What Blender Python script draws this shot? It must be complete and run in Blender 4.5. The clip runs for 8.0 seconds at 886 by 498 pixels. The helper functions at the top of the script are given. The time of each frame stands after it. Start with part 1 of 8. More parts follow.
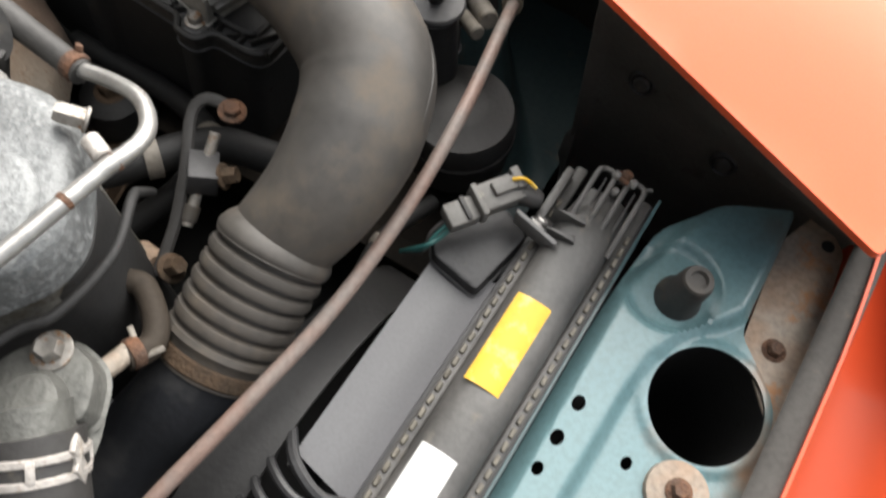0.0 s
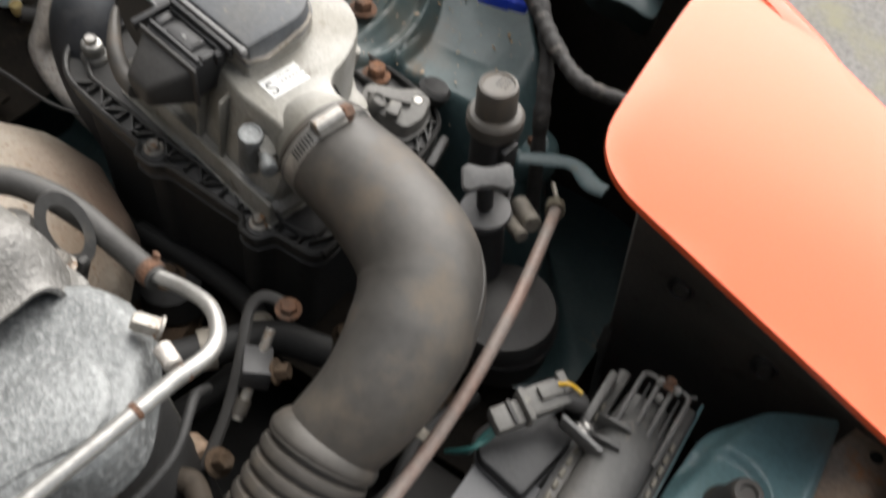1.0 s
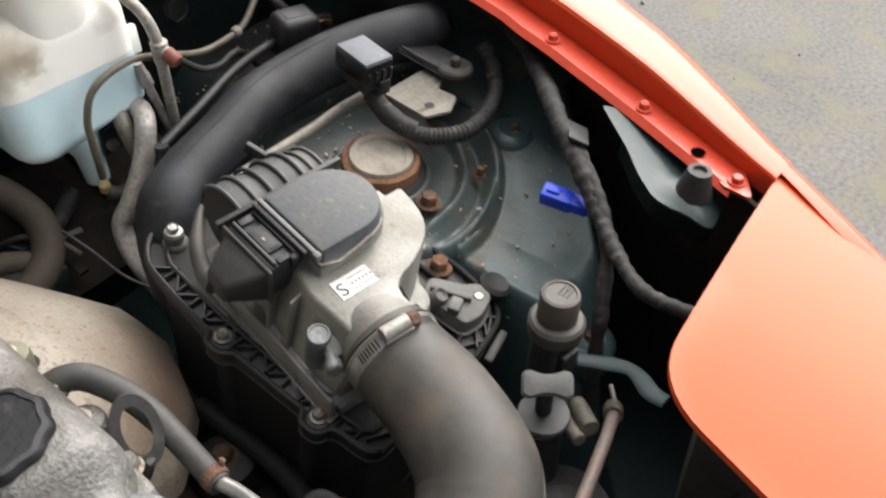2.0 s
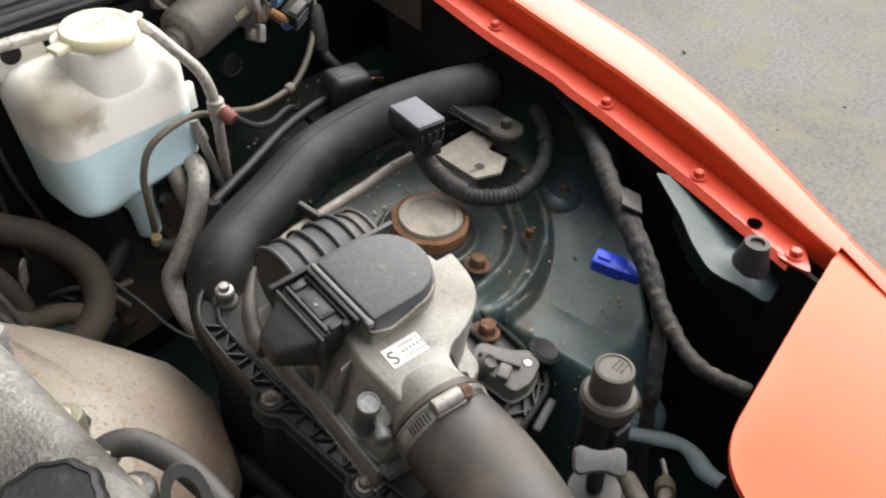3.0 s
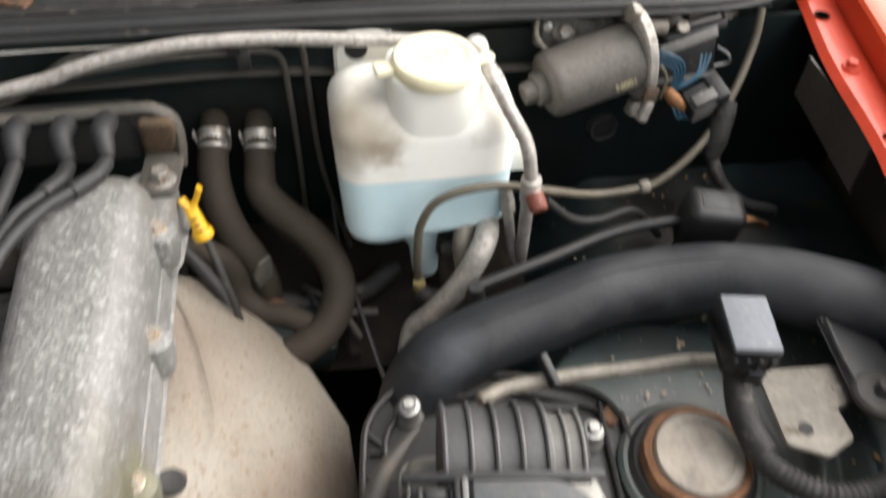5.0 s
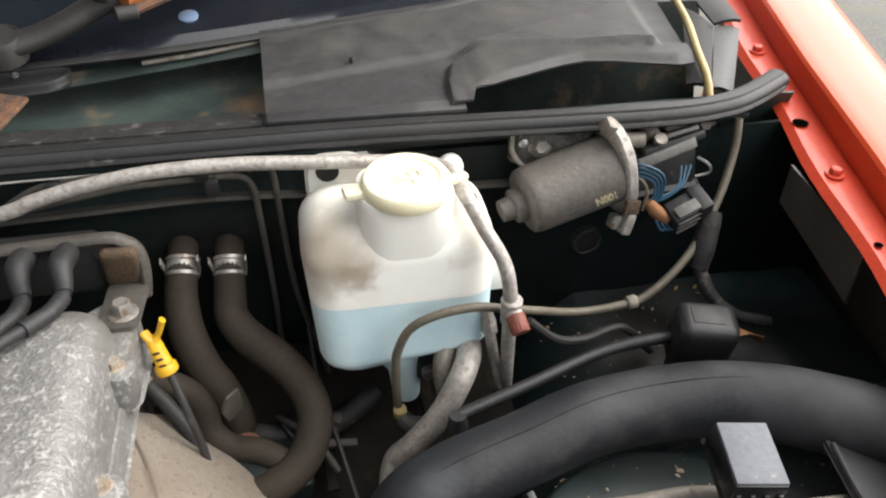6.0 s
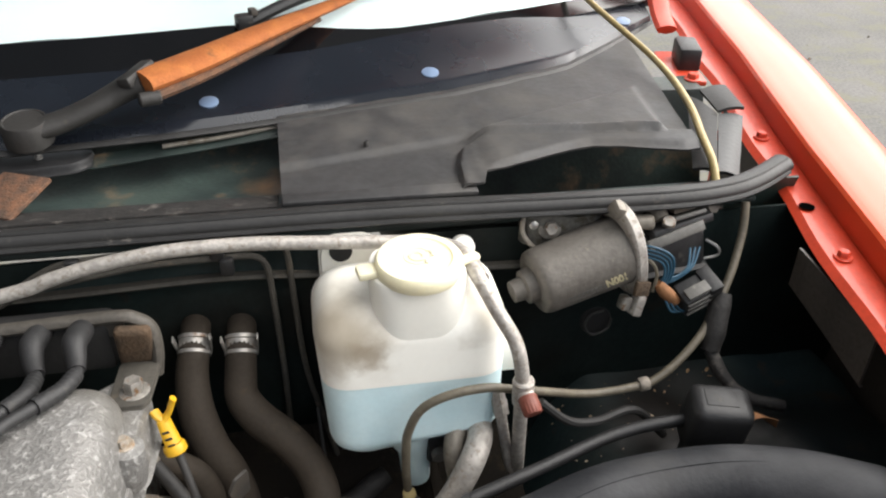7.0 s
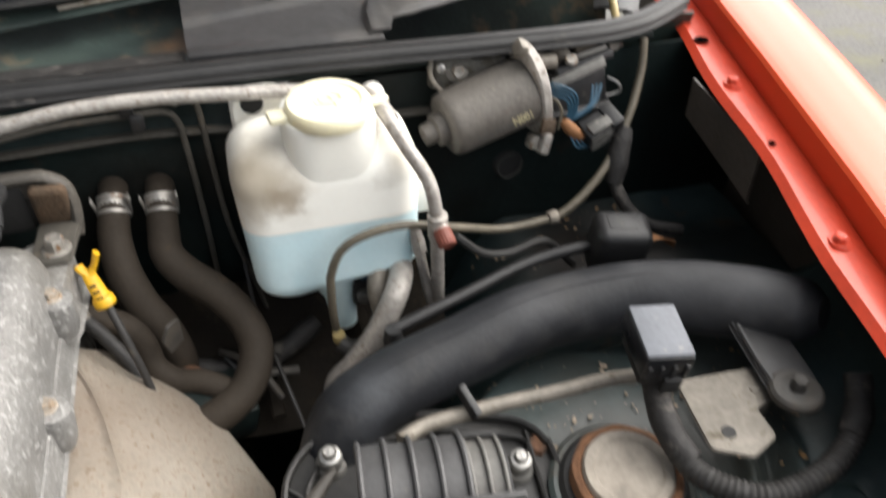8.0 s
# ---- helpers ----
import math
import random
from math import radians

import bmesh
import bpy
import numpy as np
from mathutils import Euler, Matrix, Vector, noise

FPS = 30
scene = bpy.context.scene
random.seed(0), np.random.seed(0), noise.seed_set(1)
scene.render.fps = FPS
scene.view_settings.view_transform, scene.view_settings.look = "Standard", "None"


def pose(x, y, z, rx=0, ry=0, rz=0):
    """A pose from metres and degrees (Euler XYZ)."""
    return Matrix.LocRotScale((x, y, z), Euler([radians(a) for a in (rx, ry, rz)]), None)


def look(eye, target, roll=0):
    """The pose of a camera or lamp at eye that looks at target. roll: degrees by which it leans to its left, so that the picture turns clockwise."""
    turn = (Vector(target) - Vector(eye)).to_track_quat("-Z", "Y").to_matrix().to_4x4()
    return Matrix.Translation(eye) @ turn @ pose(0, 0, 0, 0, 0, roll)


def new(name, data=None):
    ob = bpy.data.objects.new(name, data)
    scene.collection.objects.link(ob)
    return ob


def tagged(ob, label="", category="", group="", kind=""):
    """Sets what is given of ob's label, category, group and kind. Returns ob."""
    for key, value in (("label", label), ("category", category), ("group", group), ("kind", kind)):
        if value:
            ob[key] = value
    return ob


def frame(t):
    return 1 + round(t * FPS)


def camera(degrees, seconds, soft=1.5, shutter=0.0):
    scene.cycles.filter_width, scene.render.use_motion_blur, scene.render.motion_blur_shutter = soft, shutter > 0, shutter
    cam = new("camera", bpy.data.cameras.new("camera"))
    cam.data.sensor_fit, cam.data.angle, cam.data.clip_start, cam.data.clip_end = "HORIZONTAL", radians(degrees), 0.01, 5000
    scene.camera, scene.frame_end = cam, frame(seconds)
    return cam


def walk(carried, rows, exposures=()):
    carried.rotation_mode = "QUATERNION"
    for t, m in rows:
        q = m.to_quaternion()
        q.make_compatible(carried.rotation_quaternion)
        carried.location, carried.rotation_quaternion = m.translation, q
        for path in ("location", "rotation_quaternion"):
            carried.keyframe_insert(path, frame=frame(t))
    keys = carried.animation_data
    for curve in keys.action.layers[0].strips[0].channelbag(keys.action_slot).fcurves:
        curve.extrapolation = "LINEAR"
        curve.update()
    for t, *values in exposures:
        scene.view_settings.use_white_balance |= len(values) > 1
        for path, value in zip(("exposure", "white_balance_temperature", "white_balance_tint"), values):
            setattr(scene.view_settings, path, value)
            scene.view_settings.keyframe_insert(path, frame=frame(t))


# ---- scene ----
cam = camera(58.4, 8.0, soft=2.1, shutter=0.5)
PATH = [
    (0, (0.015, 0.106, 1.103), (0.772, 0.481, -0.71), 6.7),
    (0.5, (0.011, 0.117, 1.11), (0.905, 0.587, -0.616), 5.2),
    (1, (0.019, 0.129, 1.129), (1.025, 0.745, -0.486), 3.7),
    (1.5, (0.032, 0.144, 1.152), (1.142, 0.89, -0.335), 3.0),
    (2, (0.032, 0.158, 1.165), (1.183, 1.014, -0.229), 2.2),
    (2.2, (0.032, 0.164, 1.169), (1.182, 1.043, -0.21), 2.1),
    (3.3, (0.043, 0.195, 1.18), (1.178, 1.176, -0.143), 1.0),
    (3.5, (0.051, 0.207, 1.181), (1.107, 1.19, -0.203), 1.5),
    (3.7, (0.064, 0.209, 1.18), (0.951, 1.308, -0.237), 2.6),
    (3.8, (0.083, 0.208, 1.181), (0.836, 1.4, -0.238), 1.8),
    (4, (0.124, 0.191, 1.178), (0.564, 1.489, -0.279), 0.3),
    (4.2, (0.166, 0.189, 1.179), (0.433, 1.499, -0.308), -0.4),
    (4.5, (0.204, 0.221, 1.18), (0.422, 1.534, -0.312), 0.1),
    (4.7, (0.22, 0.251, 1.179), (0.448, 1.585, -0.294), 1.3),
    (5, (0.229, 0.311, 1.179), (0.502, 1.685, -0.248), 2.7),
    (5.2, (0.237, 0.329, 1.176), (0.501, 1.787, -0.167), 1.5),
    (6.3, (0.25, 0.338, 1.172), (0.565, 1.917, -0.014), 0.8),
    (6.5, (0.247, 0.338, 1.172), (0.563, 1.963, 0.05), 0.8),
    (7, (0.245, 0.333, 1.173), (0.55, 2.0, 0.111), 0.8),
    (7.5, (0.248, 0.313, 1.163), (0.618, 1.939, 0.059), 0.7),
    (8, (0.251, 0.291, 1.156), (0.684, 1.764, -0.125), 0.8),
]
walk(cam, [(t, look(eye, target, roll)) for t, eye, target, roll in PATH], [(0.0, 1.32), (0.5, 1.31), (1.0, 1.11), (2.0, 1.06), (3.5, 0.98), (4.0, 1.07), (4.5, 1.11), (5.0, 1.12), (6.5, 1.03), (7.5, 1.05), (8.0, 1.08)])

# ---- light ----
world = bpy.data.worlds.new("world")
scene.world = world
world.use_nodes = True
wn = world.node_tree.nodes
sky = wn.new("ShaderNodeTexSky")
sky.sky_type = "NISHITA"
sky.sun_disc = False
sky.sun_elevation, sky.sun_rotation = radians(42), radians(80)
sky.air_density, sky.dust_density, sky.ozone_density = 1.0, 4.0, 1.0
soft_sky = wn.new("ShaderNodeHueSaturation")
soft_sky.inputs["Saturation"].default_value = 0.35
world.node_tree.links.new(sky.outputs[0], soft_sky.inputs["Color"])
world.node_tree.links.new(soft_sky.outputs[0], wn["Background"].inputs["Color"])
wn["Background"].inputs["Strength"].default_value = 0.125
sun = new("sun", bpy.data.lights.new("sun", "SUN"))
sun.data.energy, sun.data.angle, sun.data.color = 3.5, radians(110), (1.0, 0.965, 0.91)
sun.matrix_world = look((math.sin(radians(80)) * math.cos(radians(42)), math.cos(radians(80)) * math.cos(radians(42)), math.sin(radians(42))), (0, 0, 0))


# ---- materials ----
def surf(name, base, rough=0.5, metal=0.0, vary=0.25, scale=18.0, grain=260.0, bump=0.15, tint=None,
         spots=None, spot_scale=60.0, spot_edge=0.62, coat=0.0, random=0.0, sss=0.0, spec=0.5, soft=0.05, stains=()):
    """Base colour broken up at two scales, a second tint in broad patches, and spots of dirt, rust or corrosion."""
    m = bpy.data.materials.new(name)
    m.use_nodes = True
    n, l = m.node_tree.nodes, m.node_tree.links
    b = n["Principled BSDF"]
    co = n.new("ShaderNodeTexCoord")
    big, fine = n.new("ShaderNodeTexNoise"), n.new("ShaderNodeTexNoise")
    big.inputs["Scale"].default_value, big.inputs["Detail"].default_value = scale, 5
    fine.inputs["Scale"].default_value, fine.inputs["Detail"].default_value = grain, 3
    for t in (big, fine):
        l.new(co.outputs["Object"], t.inputs["Vector"])
    ramp = n.new("ShaderNodeValToRGB")
    ramp.color_ramp.elements[0].position, ramp.color_ramp.elements[1].position = 0.36, 0.66
    other = tint or [c * (1 - vary) for c in base]
    ramp.color_ramp.elements[0].color = (*other, 1)
    ramp.color_ramp.elements[1].color = (*base, 1)
    l.new(big.outputs[0], ramp.inputs[0])
    mul = n.new("ShaderNodeMix")
    mul.data_type, mul.blend_type = "RGBA", "MULTIPLY"
    mul.inputs[0].default_value = min(1.0, vary * 1.6)
    spread = n.new("ShaderNodeValToRGB")
    spread.color_ramp.elements[0].position, spread.color_ramp.elements[1].position = 0.3, 0.62
    spread.color_ramp.elements[0].color = (0.45, 0.45, 0.45, 1)
    l.new(fine.outputs[0], spread.inputs[0])
    l.new(ramp.outputs[0], mul.inputs[6])
    l.new(spread.outputs[0], mul.inputs[7])
    colour = mul.outputs[2]
    if random:
        info, shift = n.new("ShaderNodeObjectInfo"), n.new("ShaderNodeHueSaturation")
        span = n.new("ShaderNodeMapRange")
        span.inputs[3].default_value, span.inputs[4].default_value = 1 - random, 1 + random
        l.new(info.outputs["Random"], span.inputs[0])
        l.new(span.outputs[0], shift.inputs["Value"])
        l.new(colour, shift.inputs["Color"])
        colour = shift.outputs[0]
    rough_out = None
    if spots:
        patch, cut, mix = n.new("ShaderNodeTexNoise"), n.new("ShaderNodeValToRGB"), n.new("ShaderNodeMix")
        patch.inputs["Scale"].default_value, patch.inputs["Detail"].default_value = spot_scale, 6
        patch.inputs["Roughness"].default_value = 0.65
        l.new(co.outputs["Object"], patch.inputs["Vector"])
        cut.color_ramp.elements[0].position, cut.color_ramp.elements[1].position = spot_edge - soft, spot_edge + soft
        l.new(patch.outputs[0], cut.inputs[0])
        mix.data_type = "RGBA"
        l.new(cut.outputs[0], mix.inputs[0])
        l.new(colour, mix.inputs[6])
        mix.inputs[7].default_value = (*spots, 1)
        colour = mix.outputs[2]
        rough_out = n.new("ShaderNodeMapRange")
        rough_out.inputs[3].default_value, rough_out.inputs[4].default_value = rough, min(0.95, rough + 0.35)
        l.new(cut.outputs[0], rough_out.inputs[0])
        l.new(rough_out.outputs[0], b.inputs["Roughness"])
    else:
        rr = n.new("ShaderNodeMapRange")
        rr.inputs[3].default_value, rr.inputs[4].default_value = max(0.03, rough - 0.1), min(1, rough + 0.12)
        l.new(big.outputs[0], rr.inputs[0])
        l.new(rr.outputs[0], b.inputs["Roughness"])
    for place, reach, tone, amount in stains:
        # a stain or patch of tone with a ragged edge: distance from its middle, broken up by noise
        away, fade, ragged, rag_n = n.new("ShaderNodeVectorMath"), n.new("ShaderNodeMapRange"), n.new("ShaderNodeMath"), n.new("ShaderNodeTexNoise")
        away.operation = "DISTANCE"
        away.inputs[1].default_value = place
        l.new(co.outputs["Object"], away.inputs[0])
        rag_n.inputs["Scale"].default_value, rag_n.inputs["Detail"].default_value = 1.6 / reach, 6
        l.new(co.outputs["Object"], rag_n.inputs["Vector"])
        ragged.operation = "MULTIPLY_ADD"
        ragged.inputs[1].default_value = -1.6 * reach
        l.new(rag_n.outputs[0], ragged.inputs[0])
        l.new(away.outputs["Value"], ragged.inputs[2])
        fade.inputs[1].default_value, fade.inputs[2].default_value = 0.15 * reach, -0.75 * reach
        fade.inputs[4].default_value = amount
        l.new(ragged.outputs[0], fade.inputs[0])
        mix = n.new("ShaderNodeMix")
        mix.data_type = "RGBA"
        l.new(fade.outputs[0], mix.inputs[0])
        l.new(colour, mix.inputs[6])
        mix.inputs[7].default_value = (*tone, 1)
        colour = mix.outputs[2]
    l.new(colour, b.inputs["Base Color"])
    b.inputs["Metallic"].default_value = metal
    b.inputs["Specular IOR Level"].default_value = spec
    b.inputs["Coat Weight"].default_value, b.inputs["Coat Roughness"].default_value = coat, 0.10
    if sss:
        b.inputs["Subsurface Weight"].default_value = sss
        b.inputs["Subsurface Radius"].default_value = (0.02, 0.02, 0.02)
        b.inputs["Subsurface Scale"].default_value = 0.6
    if bump:
        bp = n.new("ShaderNodeBump")
        bp.inputs["Strength"].default_value, bp.inputs["Distance"].default_value = bump, 0.002
        l.new(fine.outputs[0], bp.inputs["Height"])
        l.new(bp.outputs[0], b.inputs["Normal"])
    return m


PAINT = surf("orange_red_paint", (0.69, 0.084, 0.027), 0.34, vary=0.06, scale=6, grain=900, bump=0.02, coat=0.26, spec=0.2)
# The wing's paint made paler: the cover's sky reflection is partly in the colour.
PAINT_COVER_LIT = surf("sky_lit_orange_cover_paint", (0.74, 0.110, 0.037), 0.36, vary=0.07, scale=5, grain=900, bump=0.02, coat=0.22, spec=0.2)
PAINT_DULL = surf("dull_red_paint", (0.66, 0.060, 0.022), 0.45, vary=0.15, scale=25, bump=0.05, spots=(0.5, 0.12, 0.06), spot_scale=90, spot_edge=0.7, coat=0.3)
TEAL = surf("teal_green_body_paint", (0.105, 0.195, 0.21), 0.36, vary=0.2, scale=14, bump=0.05, tint=(0.11, 0.19, 0.20), coat=0.3, stains=[((0.190, -0.024, 0.648), 0.035, (0.22, 0.12, 0.065), 0.8), ((0.236, -0.006, 0.648), 0.022, (0.20, 0.12, 0.07), 0.75), ((0.175, 0.028, 0.650), 0.016, (0.16, 0.12, 0.09), 0.6), ((0.335, 0.02, 0.65), 0.03, (0.10, 0.10, 0.09), 0.6)])
# The last, widest patch turns the rear corner near-black.
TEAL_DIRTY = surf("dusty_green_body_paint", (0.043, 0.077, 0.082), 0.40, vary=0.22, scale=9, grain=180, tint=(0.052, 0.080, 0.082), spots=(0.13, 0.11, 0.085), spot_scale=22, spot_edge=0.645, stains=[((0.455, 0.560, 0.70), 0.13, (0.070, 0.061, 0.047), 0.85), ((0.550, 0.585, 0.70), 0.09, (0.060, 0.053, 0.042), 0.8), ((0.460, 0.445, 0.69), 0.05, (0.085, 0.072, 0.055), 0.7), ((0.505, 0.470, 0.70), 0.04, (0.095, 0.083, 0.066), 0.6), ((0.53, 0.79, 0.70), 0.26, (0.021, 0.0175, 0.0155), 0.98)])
# The body teal at about a ninth of its value: shade put into the colour.
GREEN_SHADED = surf("shaded_green_body_paint", (0.0125, 0.022, 0.0215), 0.45, vary=0.3, scale=9, grain=200, tint=(0.008, 0.009, 0.008), spots=(0.025, 0.022, 0.018), spot_scale=45, spot_edge=0.68, spec=0.22)
BLACK = surf("black_plastic", (0.022, 0.022, 0.023), 0.5, vary=0.3, scale=20, spots=(0.07, 0.065, 0.055), spot_scale=70, spot_edge=0.68)
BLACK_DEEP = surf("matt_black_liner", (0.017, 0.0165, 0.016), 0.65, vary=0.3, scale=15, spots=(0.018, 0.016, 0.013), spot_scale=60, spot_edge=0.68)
LINER = surf("dusty_black_liner", (0.105, 0.096, 0.088), 0.6, vary=0.25, scale=12, spots=(0.075, 0.068, 0.06), spot_scale=40, spot_edge=0.66)
APRON = surf("dusty_brown_black_apron", (0.085, 0.072, 0.062), 0.7, vary=0.3, scale=14, spots=(0.07, 0.058, 0.046), spot_scale=95, spot_edge=0.68)
TANK = surf("faded_black_tank_plastic", (0.115, 0.110, 0.103), 0.5, vary=0.25, scale=14, tint=(0.045, 0.044, 0.042), spots=(0.12, 0.11, 0.095), spot_scale=45, spot_edge=0.66)
TAB = surf("dusty_crimped_metal", (0.17, 0.155, 0.125), 0.6, metal=0.2, vary=0.3, scale=60, spots=(0.10, 0.09, 0.075), spot_scale=90, spot_edge=0.6)
# The pale patches along the top are dust together with a painted bluish highlight.
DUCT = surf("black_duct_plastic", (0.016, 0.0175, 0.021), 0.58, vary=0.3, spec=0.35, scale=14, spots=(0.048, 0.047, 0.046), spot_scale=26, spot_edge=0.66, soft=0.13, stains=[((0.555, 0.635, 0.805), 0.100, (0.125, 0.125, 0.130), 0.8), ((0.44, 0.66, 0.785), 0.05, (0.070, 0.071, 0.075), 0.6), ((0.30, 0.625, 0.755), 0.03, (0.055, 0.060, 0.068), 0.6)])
GREY_PLASTIC = surf("dusty_grey_plastic", (0.060, 0.059, 0.060), 0.5, vary=0.2, scale=14, spots=(0.12, 0.11, 0.10), spot_scale=80, spot_edge=0.68)
SHROUD = surf("satin_grey_shroud", (0.105, 0.105, 0.11), 0.42, vary=0.12, scale=8, grain=500, bump=0.05)
CAP_GREY = surf("slate_grey_cover", (0.074, 0.079, 0.086), 0.62, vary=0.25, scale=22, tint=(0.088, 0.086, 0.082), spots=(0.17, 0.16, 0.14), spot_scale=150, spot_edge=0.645)
RELAY_TOP = surf("pale_slate_plastic", (0.15, 0.16, 0.18), 0.7, vary=0.15, scale=40, spots=(0.28, 0.27, 0.25), spot_scale=160, spot_edge=0.68)
# Black for flush discs: the dark inside of uncut holes, as colour.
HOLE_BLACK = surf("painted_hole_black", (0.002, 0.002, 0.002), 1.0, vary=0.1, bump=0, spec=0.0)
RUBBER = surf("dusty_rubber", (0.070, 0.062, 0.053), 0.55, vary=0.22, scale=11, grain=140, bump=0.06, tint=(0.046, 0.043, 0.039), spots=(0.115, 0.092, 0.068), spot_scale=26, spot_edge=0.64, soft=0.14)
RUBBER_DARK = surf("dark_rubber", (0.035, 0.033, 0.031), 0.6, vary=0.25, scale=20, spots=(0.08, 0.07, 0.055), spot_scale=60, spot_edge=0.68)
HOSE_GREY = surf("dusty_grey_hose_rubber", (0.046, 0.044, 0.041), 0.6, vary=0.25, scale=30, spots=(0.085, 0.076, 0.064), spot_scale=60, spot_edge=0.66)
HOSE_BROWN = surf("brown_heater_hose", (0.042, 0.033, 0.0245), 0.75, vary=0.22, scale=22, spots=(0.062, 0.046, 0.031), spot_scale=40, spot_edge=0.66, spec=0.25)
GROMMET = surf("dark_brown_grommet_rubber", (0.017, 0.0135, 0.011), 0.7, vary=0.3, scale=30, spots=(0.035, 0.028, 0.022), spot_scale=60, spot_edge=0.66)
SEAL = surf("black_rubber_seal", (0.0235, 0.023, 0.0227), 0.55, vary=0.25, scale=25, spots=(0.085, 0.078, 0.07), spot_scale=70, spot_edge=0.66)
ALLOY = surf("corroded_cast_alloy", (0.190, 0.198, 0.198), 0.5, metal=0.35, vary=0.25, scale=24, grain=300, bump=0.45, spots=(0.285, 0.292, 0.290), spot_scale=240, spot_edge=0.58, soft=0.09)
ALLOY_COVER = surf("weathered_cam_cover_alloy", (0.236, 0.230, 0.220), 0.5, metal=0.3, vary=0.18, scale=45, grain=420, bump=0.6, spots=(0.385, 0.380, 0.364), spot_scale=210, spot_edge=0.595, soft=0.06, stains=[((0.108, 0.528, 0.778), 0.040, (0.27, 0.255, 0.125), 0.75), ((0.096, 0.462, 0.802), 0.088, (0.055, 0.050, 0.040), 0.92), ((0.062, 0.488, 0.828), 0.040, (0.05, 0.046, 0.04), 0.85), ((0.106, 0.530, 0.79), 0.060, (0.10, 0.09, 0.06), 0.8), ((0.100, 0.750, 0.81), 0.04, (0.12, 0.11, 0.09), 0.6)])
ALLOY_STAIN = surf("stained_alloy", (0.125, 0.121, 0.108), 0.55, metal=0.3, vary=0.35, scale=45, bump=0.4, spots=(0.07, 0.06, 0.045), spot_scale=60, spot_edge=0.58, stains=[((0.012, 0.285, 0.74), 0.016, (0.34, 0.33, 0.27), 0.7), ((-0.005, 0.300, 0.745), 0.012, (0.40, 0.40, 0.36), 0.7)])
AFM_ALLOY = surf("dull_meter_alloy", (0.30, 0.292, 0.270), 0.55, metal=0.25, vary=0.2, scale=25, grain=420, bump=0.2, tint=(0.19, 0.18, 0.155), spots=(0.15, 0.13, 0.105), spot_scale=40, spot_edge=0.66)
STEEL = surf("bright_steel", (0.42, 0.41, 0.39), 0.36, metal=0.7, vary=0.2, scale=60, bump=0.1, spots=(0.3, 0.2, 0.12), spot_scale=90, spot_edge=0.7)
CLAMP = surf("dull_clamp_steel", (0.40, 0.38, 0.35), 0.42, metal=0.6, vary=0.25, scale=70, bump=0.1, spots=(0.2, 0.12, 0.07), spot_scale=80, spot_edge=0.62)
PIPE = surf("oxidised_aluminium_pipe", (0.54, 0.505, 0.465), 0.5, metal=0.35, vary=0.28, scale=70, bump=0.4, spots=(0.33, 0.295, 0.255), spot_scale=190, spot_edge=0.575)
PIPE_DULL = surf("dull_pipe", (0.24, 0.215, 0.18), 0.55, metal=0.2, vary=0.25, scale=60, bump=0.2, spots=(0.13, 0.11, 0.08), spot_scale=80, spot_edge=0.62)
BOLT_RUSTY = surf("stained_bolt_steel", (0.40, 0.35, 0.29), 0.55, metal=0.3, vary=0.3, scale=150, bump=0.3, spots=(0.31, 0.22, 0.14), spot_scale=140, spot_edge=0.55, random=0.2)
BOLT_GREY = surf("grey_bolt_steel", (0.33, 0.31, 0.28), 0.5, metal=0.5, vary=0.3, scale=150, bump=0.2, spots=(0.2, 0.11, 0.05), spot_scale=160, spot_edge=0.6, random=0.2)
RUST = surf("rusty_steel", (0.17, 0.080, 0.042), 0.85, vary=0.4, scale=90, grain=500, bump=0.7, tint=(0.07, 0.042, 0.028), random=0.25)
RUST_ARM = surf("orange_rust_arm", (0.46, 0.150, 0.034), 0.8, vary=0.25, scale=60, grain=600, bump=0.4, tint=(0.36, 0.105, 0.024), spots=(0.17, 0.075, 0.030), spot_scale=55, spot_edge=0.64)
RUST_PANEL = surf("rusty_front_panel", (0.30, 0.265, 0.22), 0.65, vary=0.3, scale=30, bump=0.4, tint=(0.27, 0.185, 0.125), spots=(0.34, 0.17, 0.08), spot_scale=28, spot_edge=0.60)
SHIELD = surf("tan_heat_shield", (0.300, 0.268, 0.224), 0.66, metal=0.1, vary=0.28, scale=14, grain=190, bump=0.6, tint=(0.245, 0.208, 0.165), spots=(0.165, 0.120, 0.085), spot_scale=190, spot_edge=0.60, soft=0.07, stains=[((0.215, 0.560, 0.655), 0.075, (0.20, 0.15, 0.11), 0.6), ((0.205, 0.545, 0.65), 0.085, (0.13, 0.07, 0.045), 0.6), ((0.150, 0.49, 0.69), 0.07, (0.12, 0.08, 0.05), 0.75), ((0.112, 0.68, 0.735), 0.08, (0.17, 0.135, 0.105), 0.7), ((0.175, 0.70, 0.68), 0.05, (0.19, 0.15, 0.115), 0.6)])
STRUT_CAP = surf("weathered_strut_cap", (0.34, 0.30, 0.25), 0.7, vary=0.2, scale=40, bump=0.3, tint=(0.20, 0.175, 0.145))
RUST_RIM = surf("orange_brown_rust", (0.27, 0.13, 0.065), 0.85, vary=0.3, scale=90, grain=500, bump=0.7, tint=(0.19, 0.09, 0.045))
BOTTLE = surf("cream_translucent_plastic", (0.86, 0.80, 0.58), 0.38, vary=0.05, scale=22, grain=300, bump=0.03, tint=(0.80, 0.74, 0.53), sss=0.35)
